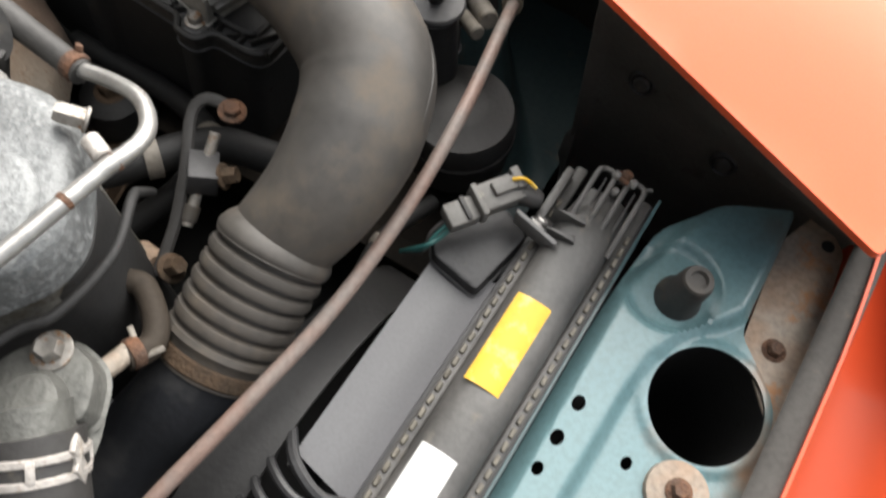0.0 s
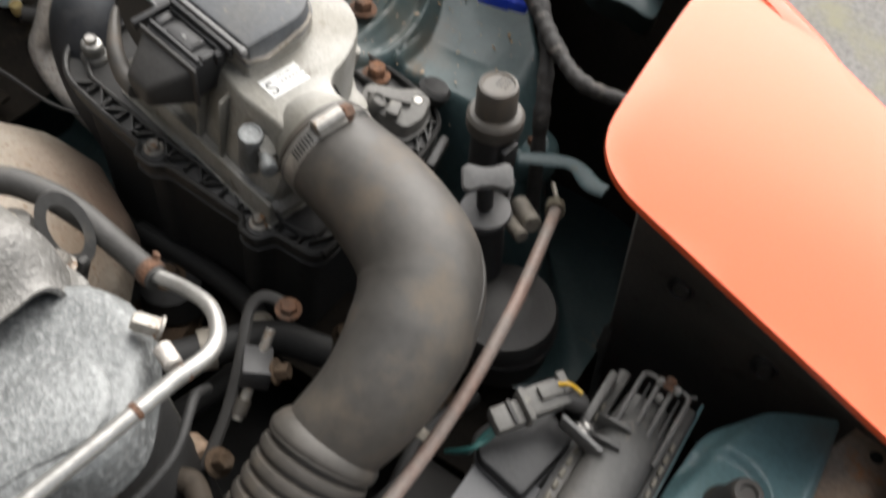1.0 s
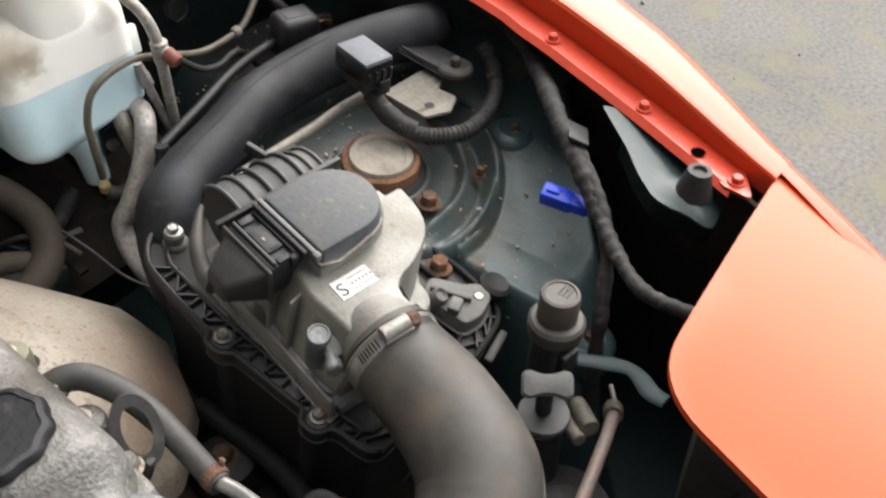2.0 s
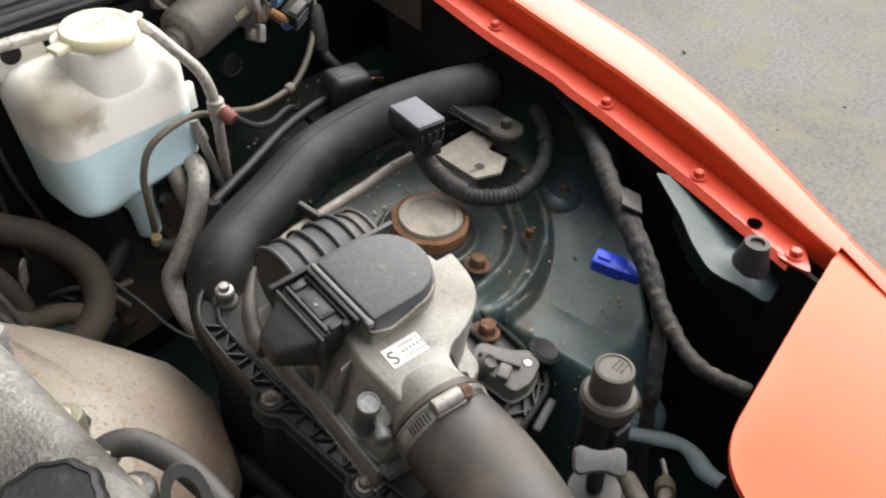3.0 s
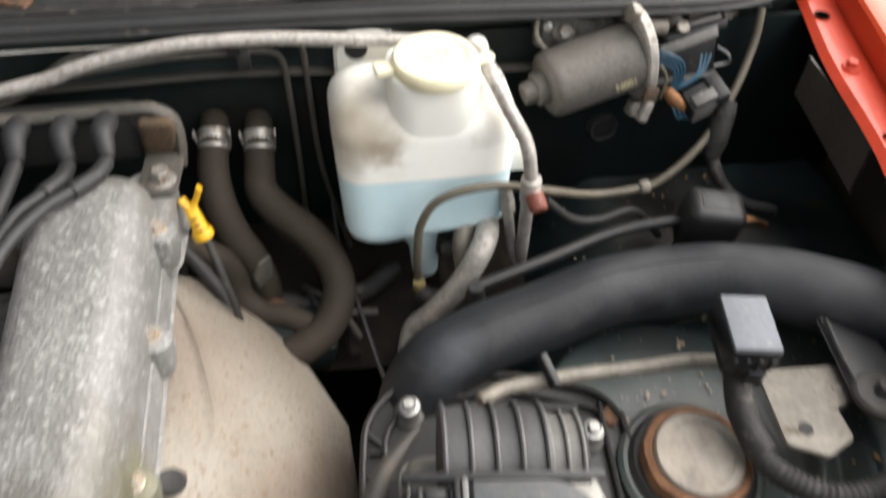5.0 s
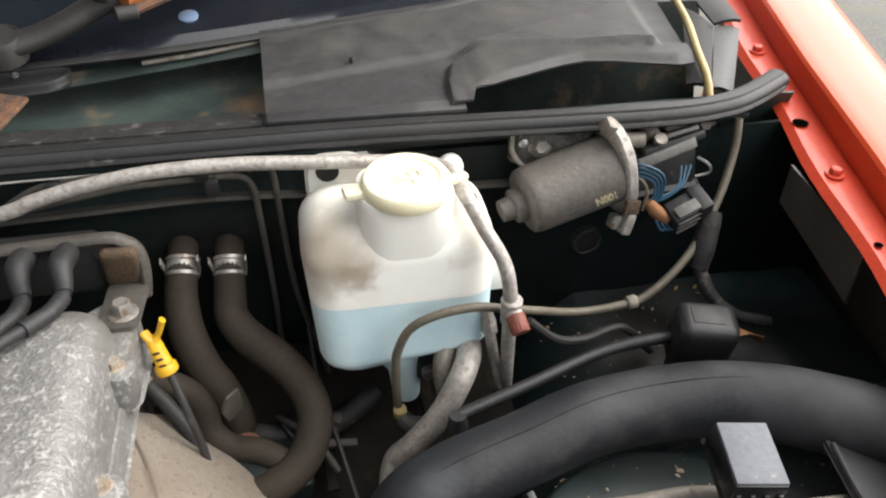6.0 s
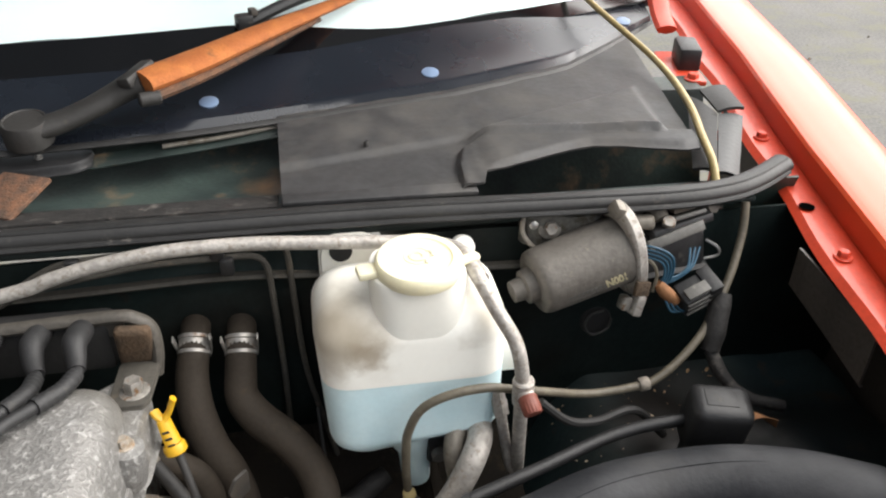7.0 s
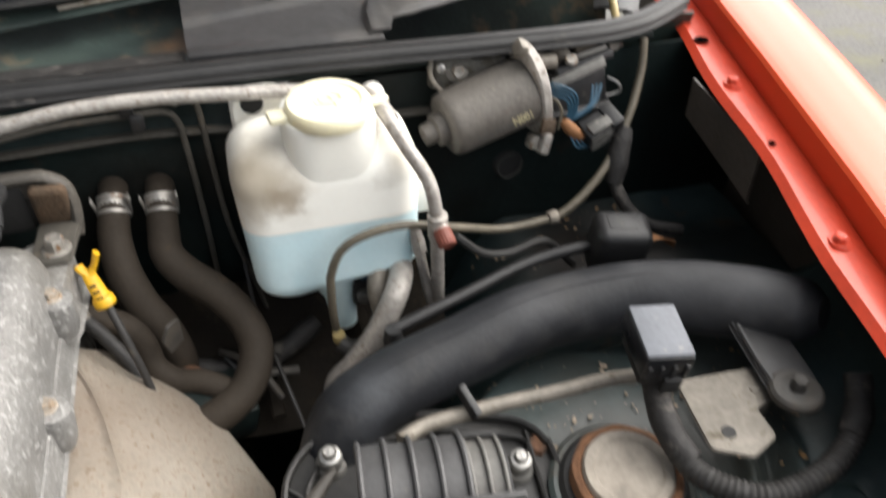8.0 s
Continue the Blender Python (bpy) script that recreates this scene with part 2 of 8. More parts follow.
BOTTLE_DIRT = surf("stained_bottle_plastic", (0.97, 0.955, 0.885), 0.42, vary=0.02, scale=20, bump=0.03, stains=[((0.250, 0.765, 0.850), 0.066, (0.55, 0.49, 0.39), 0.75), ((0.250, 0.765, 0.846), 0.046, (0.40, 0.34, 0.26), 0.8), ((0.262, 0.762, 0.833), 0.036, (0.30, 0.25, 0.18), 0.75), ((0.246, 0.762, 0.828), 0.030, (0.50, 0.44, 0.35), 0.7), ((0.272, 0.760, 0.818), 0.018, (0.36, 0.29, 0.21), 0.7), ((0.364, 0.775, 0.842), 0.034, (0.42, 0.37, 0.29), 0.8), ((0.300, 0.82, 0.853), 0.05, (0.45, 0.39, 0.30), 0.6)])
NECK = surf("pale_cream_plastic", (0.97, 0.955, 0.880), 0.42, vary=0.02, scale=20, bump=0.03, tint=(0.96, 0.94, 0.86))
FLUID = surf("pale_blue_fluid_in_bottle", (0.69, 0.86, 0.90), 0.36, vary=0.04, scale=20, bump=0.02, tint=(0.60, 0.79, 0.84), sss=0.35)
YELLOW = surf("yellow_label", (0.66, 0.385, 0.014), 0.5, vary=0.12, scale=60, bump=0.02, spots=(0.70, 0.56, 0.22), spot_scale=70, spot_edge=0.62, soft=0.1)
YELLOW_PLASTIC = surf("yellow_plastic", (0.68, 0.38, 0.015), 0.4, vary=0.1, scale=60, bump=0.05, spots=(0.4, 0.25, 0.03), spot_scale=140, spot_edge=0.68)
WHITE = surf("white_label", (0.60, 0.60, 0.58), 0.5, vary=0.08, scale=60, bump=0.02)
INK = surf("dark_print", (0.03, 0.03, 0.03), 0.6, vary=0.1)
BLUE = surf("blue_plastic", (0.02, 0.07, 0.72), 0.4, vary=0.15, scale=90, bump=0.05)
WIRE_BLUE = surf("blue_wire", (0.022, 0.082, 0.135), 0.45, vary=0.15)
WIRE_GREEN = surf("green_wire", (0.022, 0.10, 0.092), 0.45, vary=0.15)
RED_CAP = surf("brick_red_plastic_cap", (0.19, 0.052, 0.033), 0.55, vary=0.2, scale=80)
CABLE = surf("faded_pink_cable_sheath", (0.175, 0.152, 0.136), 0.55, vary=0.25, scale=45, tint=(0.19, 0.128, 0.104), bump=0.1)
TUBE_GREY = surf("grimy_clear_tube", (0.15, 0.13, 0.095), 0.45, vary=0.25, scale=50)
TUBE_CREAM = surf("yellowed_tube", (0.44, 0.34, 0.15), 0.4, vary=0.2, scale=50)
STRIP = surf("weathered_grey_rubber", (0.085, 0.08, 0.074), 0.85, vary=0.2, scale=20, spots=(0.13, 0.11, 0.09), spot_scale=50, spot_edge=0.64, spec=0.2)
GREY_KNOB = surf("faded_grey_plastic", (0.15, 0.148, 0.145), 0.6, vary=0.15, scale=30, spots=(0.2, 0.19, 0.17), spot_scale=90, spot_edge=0.66)
AIRBOX = surf("dusty_black_box_plastic", (0.034, 0.033, 0.0315), 0.5, vary=0.3, scale=20, spots=(0.06, 0.054, 0.048), spot_scale=60, spot_edge=0.66)
TEAL_SHELF = surf("dusty_teal_shelf_paint", (0.033, 0.060, 0.063), 0.42, vary=0.2, scale=12, bump=0.05, tint=(0.040, 0.060, 0.063), spots=(0.14, 0.13, 0.11), spot_scale=60, spot_edge=0.7)
LEAD = surf("dusty_ignition_lead", (0.021, 0.021, 0.022), 0.6, vary=0.25, scale=40, spots=(0.07, 0.066, 0.06), spot_scale=60, spot_edge=0.66)
CAP_BLACK = surf("greasy_black_cap", (0.009, 0.0095, 0.011), 0.42, vary=0.2, scale=40, spots=(0.04, 0.036, 0.03), spot_scale=80, spot_edge=0.68)
CREAM_INK = surf("cream_print", (0.55, 0.49, 0.31), 0.6, vary=0.15)
PALE_INK = surf("faded_print", (0.26, 0.26, 0.25), 0.6, vary=0.2)
RAIL = surf("dusty_coil_rail_steel", (0.095, 0.085, 0.072), 0.6, metal=0.15, vary=0.3, scale=35, bump=0.3, spots=(0.15, 0.13, 0.105), spot_scale=60, spot_edge=0.66)
PIPE_DIRTY = surf("dusty_brown_metal", (0.075, 0.068, 0.056), 0.75, vary=0.3, scale=25, spots=(0.12, 0.10, 0.075), spot_scale=50, spot_edge=0.62)
RUST_DARK = surf("dark_brown_rust", (0.060, 0.040, 0.024), 0.85, vary=0.35, scale=60, grain=400, bump=0.6, tint=(0.09, 0.055, 0.03))
RELAY_CASE = surf("glossy_black_case", (0.012, 0.012, 0.014), 0.3, vary=0.2, scale=40, bump=0.03)
STRIP_TEAL = surf("grimy_teal_strip", (0.030, 0.055, 0.060), 0.6, vary=0.3, scale=30, spots=(0.07, 0.07, 0.06), spot_scale=60, spot_edge=0.66)
TAPE = surf("dusty_loom_tape", (0.031, 0.0285, 0.027), 0.7, vary=0.45, scale=90, bump=0.4, spots=(0.10, 0.09, 0.08), spot_scale=70, spot_edge=0.63)
TRAY = surf("dusty_black_tray_plastic", (0.042, 0.041, 0.042), 0.58, vary=0.35, scale=9, grain=160, tint=(0.034, 0.034, 0.035), spots=(0.085, 0.078, 0.070), spot_scale=14, spot_edge=0.62, soft=0.16)
COWL = surf("blue_black_cowl_paint", (0.013, 0.016, 0.023), 0.26, vary=0.2, scale=10, bump=0.03, spec=0.5)
DOT = surf("pale_blue_plug", (0.20, 0.28, 0.42), 0.4, vary=0.1)
GREY_CONN = surf("grey_connector_plastic", (0.13, 0.125, 0.115), 0.55, vary=0.2, scale=70, spots=(0.2, 0.19, 0.17), spot_scale=120, spot_edge=0.66)
MOTOR = surf("grey_motor_casing", (0.150, 0.136, 0.120), 0.55, metal=0.3, vary=0.2, scale=50, bump=0.25, spots=(0.2, 0.18, 0.15), spot_scale=120, spot_edge=0.66)
FLAP = surf("grimy_brown_black_plastic", (0.080, 0.067, 0.058), 0.45, vary=0.35, scale=25, spots=(0.05, 0.042, 0.034), spot_scale=120, spot_edge=0.66)
BLOCK_BOARDS = surf("dark_light_block_boards", (0.05, 0.042, 0.034), 0.8, vary=0.3, scale=3, grain=60)
ASPHALT = surf("grey_asphalt", (0.170, 0.164, 0.155), 0.9, vary=0.40, scale=2.2, grain=75, bump=0.35, tint=(0.132, 0.130, 0.120), spots=(0.155, 0.150, 0.105), spot_scale=7, spot_edge=0.59, soft=0.10)
PEBBLE = surf("pale_pebble", (0.35, 0.32, 0.27), 0.85, vary=0.3, scale=40)
FLAKE = surf("dry_seed_flakes", (0.36, 0.21, 0.09), 0.8, vary=0.5, scale=8, tint=(0.5, 0.42, 0.33))
LEAF = surf("dry_brown_leaf", (0.33, 0.15, 0.06), 0.8, vary=0.3, scale=60)
SHADE = surf("pale_sunshade", (0.78, 0.90, 0.92), 0.5, vary=0.05, scale=5, bump=0.05)
FRIT = surf("black_glass_band", (0.006, 0.006, 0.007), 0.12, vary=0.1, bump=0)
TRIM = surf("cabin_dark", (0.02, 0.021, 0.023), 0.7, vary=0.2)
GLASS = bpy.data.materials.new("windscreen_glass")
GLASS.use_nodes = True
gb = GLASS.node_tree.nodes["Principled BSDF"]
gb.inputs["Base Color"].default_value = (0.97, 0.99, 0.99, 1)
gb.inputs["Roughness"].default_value, gb.inputs["Transmission Weight"].default_value = 0.02, 1.0
gb.inputs["IOR"].default_value = 1.5


# ---- mesh helpers ----
V = Vector
ORIGIN = {}


def finish(name, bm, mat, sharp=38):
    me = bpy.data.meshes.new(name)
    bmesh.ops.recalc_face_normals(bm, faces=bm.faces)
    bm.to_mesh(me)
    bm.free()
    me.materials.append(mat)
    me.polygons.foreach_set("use_smooth", [True] * len(me.polygons))
    me.set_sharp_from_angle(angle=radians(sharp))
    return new(name, me)


def thing(name, at, label, category, group="", kind=""):
    ob = new(name)
    ob.empty_display_size = 0.02
    ob.location = at
    ORIGIN[ob] = V(at)
    return tagged(ob, label, category, group, kind)


def part(name, bm, mat, parent, label=""):
    ob = finish(name, bm, mat)
    ob.parent = parent
    ob.location = -ORIGIN[parent]
    ORIGIN[ob] = V((0, 0, 0))
    return tagged(ob, label)


def solo(name, bm, mat, label, category, kind="", group=""):
    ob = finish(name, bm, mat)
    ORIGIN[ob] = V((0, 0, 0))
    return tagged(ob, label, category, group, kind)


def join(*bms):
    out = bmesh.new()
    for b in bms:
        me = bpy.data.meshes.new("tmp")
        b.to_mesh(me)
        b.free()
        out.from_mesh(me)
        bpy.data.meshes.remove(me)
    return out


def moved(bm, m):
    bmesh.ops.transform(bm, matrix=m, verts=bm.verts)
    return bm


def soften(bm, width, angle=30, segments=2):
    if width > 0:
        bm.normal_update()
        es = [e for e in bm.edges if len(e.link_faces) == 2 and e.calc_face_angle(0) > radians(angle)]
        bmesh.ops.bevel(bm, geom=es, offset=width, segments=segments, affect="EDGES", profile=0.5, clamp_overlap=True)
    return bm


def box(c, s, bevel=0.002, turn=(0, 0, 0), segments=2):
    bm = bmesh.new()
    bmesh.ops.create_cube(bm, size=1.0, matrix=pose(*c, *turn) @ Matrix.Diagonal((*s, 1)))
    return soften(bm, bevel, segments=segments)


def frame_on(p, axis, up=(0, 0, 1)):
    z = V(axis).normalized()
    x = V(up).cross(z)
    if x.length < 1e-4:
        x = V((1, 0, 0)).cross(z)
    x.normalize()
    y = z.cross(x)
    return Matrix.Translation(p) @ Matrix((x, y, z)).transposed().to_4x4()


def lathe(profile, p=(0, 0, 0), axis=(0, 0, 1), seg=24, wave=0.0, waves=0):
    """A turned shape: (radius, height) along axis from p; closed at both ends."""
    bm = bmesh.new()
    m = frame_on(p, axis)
    rings = []
    for r, h in profile:
        ring = []
        for i in range(seg):
            a = 2 * math.pi * i / seg
            rr = r * (1 + wave * math.cos(waves * a)) if waves else r
            ring.append(bm.verts.new(m @ V((rr * math.cos(a), rr * math.sin(a), h))))
        rings.append(ring)
    for a, b in zip(rings, rings[1:]):
        for i in range(seg):
            bm.faces.new((a[i], a[(i + 1) % seg], b[(i + 1) % seg], b[i]))
    bm.faces.new(rings[0])
    bm.faces.new(rings[-1])
    return bm


def rod(a, b, r, bevel=0.0, seg=16):
    a, b = V(a), V(b)
    h = (b - a).length
    e = min(bevel, r * 0.8, h * 0.4)
    prof = [(r - e, 0), (r, e), (r, h - e), (r - e, h)] if e else [(r, 0), (r, h)]
    return lathe(prof, a, b - a, seg)


def spline(pts, n=8):
    pts = [V(p) for p in pts]
    ext = [2 * pts[0] - pts[1]] + pts + [2 * pts[-1] - pts[-2]]
    out = []
    for i in range(1, len(ext) - 2):
        p0, p1, p2, p3 = ext[i - 1:i + 3]
        for k in range(n):
            t = k / n
            out.append(0.5 * (2 * p1 + (p2 - p0) * t + (2 * p0 - 5 * p1 + 4 * p2 - p3) * t * t + (3 * p1 - p0 - 3 * p2 + p3) * t ** 3))
    out.append(pts[-1])
    return out


def tube(pts, r, seg=14, n=8, radii=None, squash=1.0, wobble=0.0, ridge=None):
    """A swept tube along a spline. radii: one a control point. ridge: (pitch, depth) of corrugations."""
    path = spline(pts, n) if n > 1 else [V(p) for p in pts]
    bm = bmesh.new()
    up = None
    rings = []
    along = 0
    for i, p in enumerate(path):
        d = (path[min(i + 1, len(path) - 1)] - path[max(i - 1, 0)]).normalized()
        if up is None:
            up = V((0, 0, 1)) if abs(d.z) < 0.9 else V((1, 0, 0))
        side = d.cross(up).normalized()
        up = side.cross(d).normalized()
        if i:
            along += (p - path[i - 1]).length
        rr = r
        if radii:
            f = i / n
            k = min(int(f), len(radii) - 2)
            rr = radii[k] + (radii[k + 1] - radii[k]) * (f - k)
        if wobble:
            rr *= 1 + wobble * noise.noise(p * 60)
        if ridge:
            rr += ridge[1] * (0.5 + 0.5 * math.cos(2 * math.pi * along / ridge[0]))
        ring = []
        for j in range(seg):
            a = 2 * math.pi * j / seg
            ring.append(bm.verts.new(p + side * rr * math.cos(a) + up * rr * squash * math.sin(a)))
        rings.append(ring)
    for a, b in zip(rings, rings[1:]):
        for j in range(seg):
            bm.faces.new((a[j], a[(j + 1) % seg], b[(j + 1) % seg], b[j]))
    bm.faces.new(rings[0])
    bm.faces.new(rings[-1])
    return bm


def rounded(points, radius, n=5):
    """A plan outline with its corners rounded; radius: one for all, or one a corner."""
    out = []
    k = len(points)
    for i in range(k):
        p, a, b = V(points[i]), V(points[i - 1]), V(points[(i + 1) % k])
        r = radius[i] if isinstance(radius, (list, tuple)) else radius
        da, db = (a - p), (b - p)
        r = min(r, da.length * 0.45, db.length * 0.45)
        if r <= 0:
            out.append(p)
            continue
        s, e = p + da.normalized() * r, p + db.normalized() * r
        for j in range(n + 1):
            t = j / n
            out.append(s * (1 - t) ** 2 + p * 2 * t * (1 - t) + e * t * t)
    return out


def prism(outline, z0, z1, bevel=0.0, m=None, top=1.0, lift=None):
    """An outline extruded from z0 to z1; top: the scale of its upper end about its middle; lift(x, y): added to every z."""
    bm = bmesh.new()
    pts = [V(p) for p in outline]
    mid = sum(pts, V((0, 0))) / len(pts)
    lo = [bm.verts.new((p.x, p.y, z0)) for p in pts]
    hi = [bm.verts.new((mid.x + (p.x - mid.x) * top, mid.y + (p.y - mid.y) * top, z1)) for p in pts]
    k = len(pts)
    for i in range(k):
        bm.faces.new((lo[i], lo[(i + 1) % k], hi[(i + 1) % k], hi[i]))
    bm.faces.new(lo)
    bm.faces.new(hi)
    soften(bm, bevel, 50)
    if lift:
        for v in bm.verts:
            v.co.z += lift(v.co.x, v.co.y)
    return moved(bm, m) if m else bm


def loft(low, high, z0, z1, bevel=0.0, angle=50):
    """A solid between two outlines with the same number of corners."""
    bm = bmesh.new()
    a = [bm.verts.new((p[0], p[1], z0)) for p in low]
    b = [bm.verts.new((p[0], p[1], z1)) for p in high]
    k = len(a)
    for i in range(k):
        bm.faces.new((a[i], a[(i + 1) % k], b[(i + 1) % k], b[i]))
    bm.faces.new(a)
    bm.faces.new(b)
    return soften(bm, bevel, angle)


def sheet(fn, nu, nv, thick):
    """A surface fn(u, v), u and v from 0 to 1, given a thickness."""
    bm = bmesh.new()
    g = [[bm.verts.new(fn(i / nu, j / nv)) for j in range(nv + 1)] for i in range(nu + 1)]
    for i in range(nu):
        for j in range(nv):
            bm.faces.new((g[i][j], g[i + 1][j], g[i + 1][j + 1], g[i][j + 1]))
    bmesh.ops.recalc_face_normals(bm, faces=bm.faces)
    if thick:
        bmesh.ops.solidify(bm, geom=bm.faces[:], thickness=thick)
    return bm


def bolt(p, axis=(0, 0, 1), r=0.006, h=0.006, washer=1.5, seg=6):
    """A hexagon head with a chamfer on a round washer."""
    p, a = V(p), V(axis).normalized()
    w = lathe([(r * washer, 0), (r * washer, 0.0012), (r * washer * 0.9, 0.0018)], p - a * 0.001, a, 18)
    return join(w, lathe([(r, 0.0), (r, h * 0.8), (r * 0.82, h), (r * 0.45, h * 0.93)], p, a, seg))


def screw(p, axis=(0, 0, 1), r=0.006):
    """A flanged hexagon screw with a dished, slotted head."""
    p, a = V(p), V(axis).normalized()
    m = frame_on(p, a)
    slot = [moved(box((0, 0, 0.0062), s, 0.0002), m) for s in ((r * 1.1, r * 0.22, 0.0008), (r * 0.22, r * 1.1, 0.0008))]
    return join(lathe([(r * 1.45, 0), (r * 1.45, 0.0015), (r * 1.0, 0.002), (r, 0.006), (r * 0.85, 0.007), (r * 0.7, 0.0062)], p, a, 18), *slot)


def at_y(rows, y):
    """Straight lines between the rows (y, a, b, ...)."""
    if y <= rows[0][0]:
        i = 0
    else:
        i = max(k for k in range(len(rows) - 1) if rows[k][0] <= y)
    a, b = rows[i], rows[i + 1]
    f = (y - a[0]) / (b[0] - a[0])
    return [p + (q - p) * f for p, q in zip(a[1:], b[1:])]


def smooth(e0, e1, x):
    t = max(0.0, min(1.0, (x - e0) / (e1 - e0)))
    return t * t * (3 - 2 * t)


# ---- ground ----
def ground():
    bm = bmesh.new()
    bmesh.ops.create_grid(bm, x_segments=8, y_segments=8, size=400)
    solo("ground", bm, ASPHALT, "worn grey asphalt yard under the car", "ground", "structure")
    rng = random.Random(4)
    bm = bmesh.new()
    for _ in range(140):
        x, y = 0.95 + 2.6 * rng.random() ** 1.4, -0.6 + 4.6 * rng.random()
        s = 0.003 + 0.007 * rng.random() ** 3
        bmesh.ops.create_icosphere(bm, subdivisions=1, radius=s, matrix=pose(x, y, s * 0.4, rng.random() * 360, rng.random() * 360, 0) @ Matrix.Diagonal((1, 1.3, 0.7, 1)))
    solo("gravel", bm, PEBBLE, "pale loose grit scattered over the asphalt", "gravel", "stuff")
    # Added board wall, out of view: it blocks light from the -x side.
    light_block = bmesh.new()
    for k in range(60):
        light_block = join(light_block, box((-2.3 + 0.006 * (k % 2), -4.0 + 0.165 * k, 2.0), (0.022, 0.155, 4.0), 0.003, segments=1))
    solo("unseen_light_block", light_block, BLOCK_BOARDS, "unseen dark board wall added to block light from one side", "wall", "structure")


ground()

# ---- the car's shell round the bay ----
# the wing's bolted flange: y, x, z
FLANGE = [(-0.1, 0.44, 0.745), (0.10, 0.495, 0.775), (0.261, 0.538, 0.792), (0.357, 0.566, 0.802), (0.460, 0.587, 0.817), (0.620, 0.611, 0.838), (0.775, 0.632, 0.855), (0.90, 0.652, 0.864), (1.10, 0.690, 0.880), (1.45, 0.75, 0.90)]


def wing_reach(y):
    """How far the wing's top runs outward: it narrows towards the nose."""
    return at_y([(0.20, 0.36), (0.24, 0.42), (0.31, 0.62), (0.385, 0.80), (0.49, 0.92), (1.4, 0.90)], y)[0]


def wing():
    th = thing("front_wing", (0.72, 0.6, 0.5), "glossy faded orange-red front wing with a bolted inner flange", "car wing")
    # offsets outward and upward from the flange line
    prof = [(0.019, -0.006), (0.018, 0.010), (0.0178, 0.0200), (0.0205, 0.0230), (0.027, 0.0237), (0.055, 0.0215), (0.085, 0.017), (0.11, 0.008), (0.128, -0.004), (0.145, -0.026), (0.16, -0.06), (0.172, -0.12), (0.18, -0.22), (0.18, -0.52)]

    def skin(u, v):
        y = 0.238 + u * 1.22
        x, z = at_y(FLANGE, y)
        w = wing_reach(y)
        k = v * (len(prof) - 1)
        i = min(int(k), len(prof) - 2)
        f = k - i
        a, b = prof[i], prof[i + 1]
        dz = a[1] + (b[1] - a[1]) * f
        if dz > 0:
            dz *= 0.55 + 0.45 * smooth(0.22, 0.40, y)
        return V((x + 0.012 + (a[0] + (b[0] - a[0]) * f - 0.012) * w, y, z + dz))
    part("outer_skin", sheet(skin, 60, 39, 0.0012), PAINT, th)
    seam = [(-0.15, 0.338, 0.682), (-0.09, 0.391, 0.706), (0.005, 0.446, 0.741), (0.096, 0.502, 0.766), (0.15, 0.533, 0.779), (0.240, 0.5645, 0.799)]
    drop = [(-0.018, -0.004), (0.0, 0.0), (0.006, 0.0006), (0.016, -0.002), (0.030, -0.009), (0.042, -0.022), (0.054, -0.05), (0.064, -0.11), (0.068, -0.50)]

    def nose_skin(u, v):
        # the wing runs on outside the lamp cover and curves in towards the nose
        y = -0.15 + u * 0.390
        x, z = at_y(seam, y)
        k = v * (len(drop) - 1)
        i = min(int(k), len(drop) - 2)
        f = k - i
        a, b = drop[i], drop[i + 1]
        w = 0.25 + 0.62 * u * u
        p = V((x + (a[0] + (b[0] - a[0]) * f) * w, y - 0.02 * v * (1 - u), z + a[1] + (b[1] - a[1]) * f))
        o = skin(0.0, 0.36 + 0.64 * v)
        return p.lerp(V((o.x + x - 0.5645, y, o.z + z - 0.799)), smooth(0.55, 1.0, u))
    part("wing_nose", sheet(nose_skin, 30, 28, 0.0012), PAINT, th)

    def ledge(u, v):
        y = 0.262 + u * 1.15
        x, z = at_y(FLANGE, y)
        wave = 0.0025 * math.sin(y * 34) if y > 0.5 else 0
        return V((x - 0.014 - wave + v * 0.0340, y, z - (0.006 if v < 0.1 else 0.001 + 0.005 * max(0, v - 0.8))))
    part("flange", sheet(ledge, 60, 6, 0.0015), PAINT_DULL, th)
    for y in (0.262, 0.357, 0.46, 0.60, 0.775, 0.96):
        x, z = at_y(FLANGE, y)
        part("flange_bolt", bolt((x, y, z), r=0.0048, h=0.005), PAINT_DULL, th)
    for y, r in ((0.299, 0.0058), (0.843, 0.0065), (0.70, 0.003)):
        x, z = at_y(FLANGE, y)
        # No hole is cut: a black disc paints its dark inside.
        part("flange_hole_disc", lathe([(r, 0), (r * 0.8, 0.0003)], (x - 0.001, y, z + 0.0004), (0, 0, 1), 16), HOLE_BLACK, th, "flat black disc painted as the shade in a hole")
    part("flange_lug", prism(rounded([(0.527, 0.245), (0.556, 0.262), (0.549, 0.285), (0.528, 0.270)], 0.006), 0.789, 0.7915), PAINT_DULL, th)


wing()


# the lamp cover sits a little proud of the bay
RAISE = Matrix.Translation((0.022, 0.137, 1.14)) @ Matrix.Scale(0.965, 4) @ Matrix.Translation((-0.022, -0.137, -1.14))


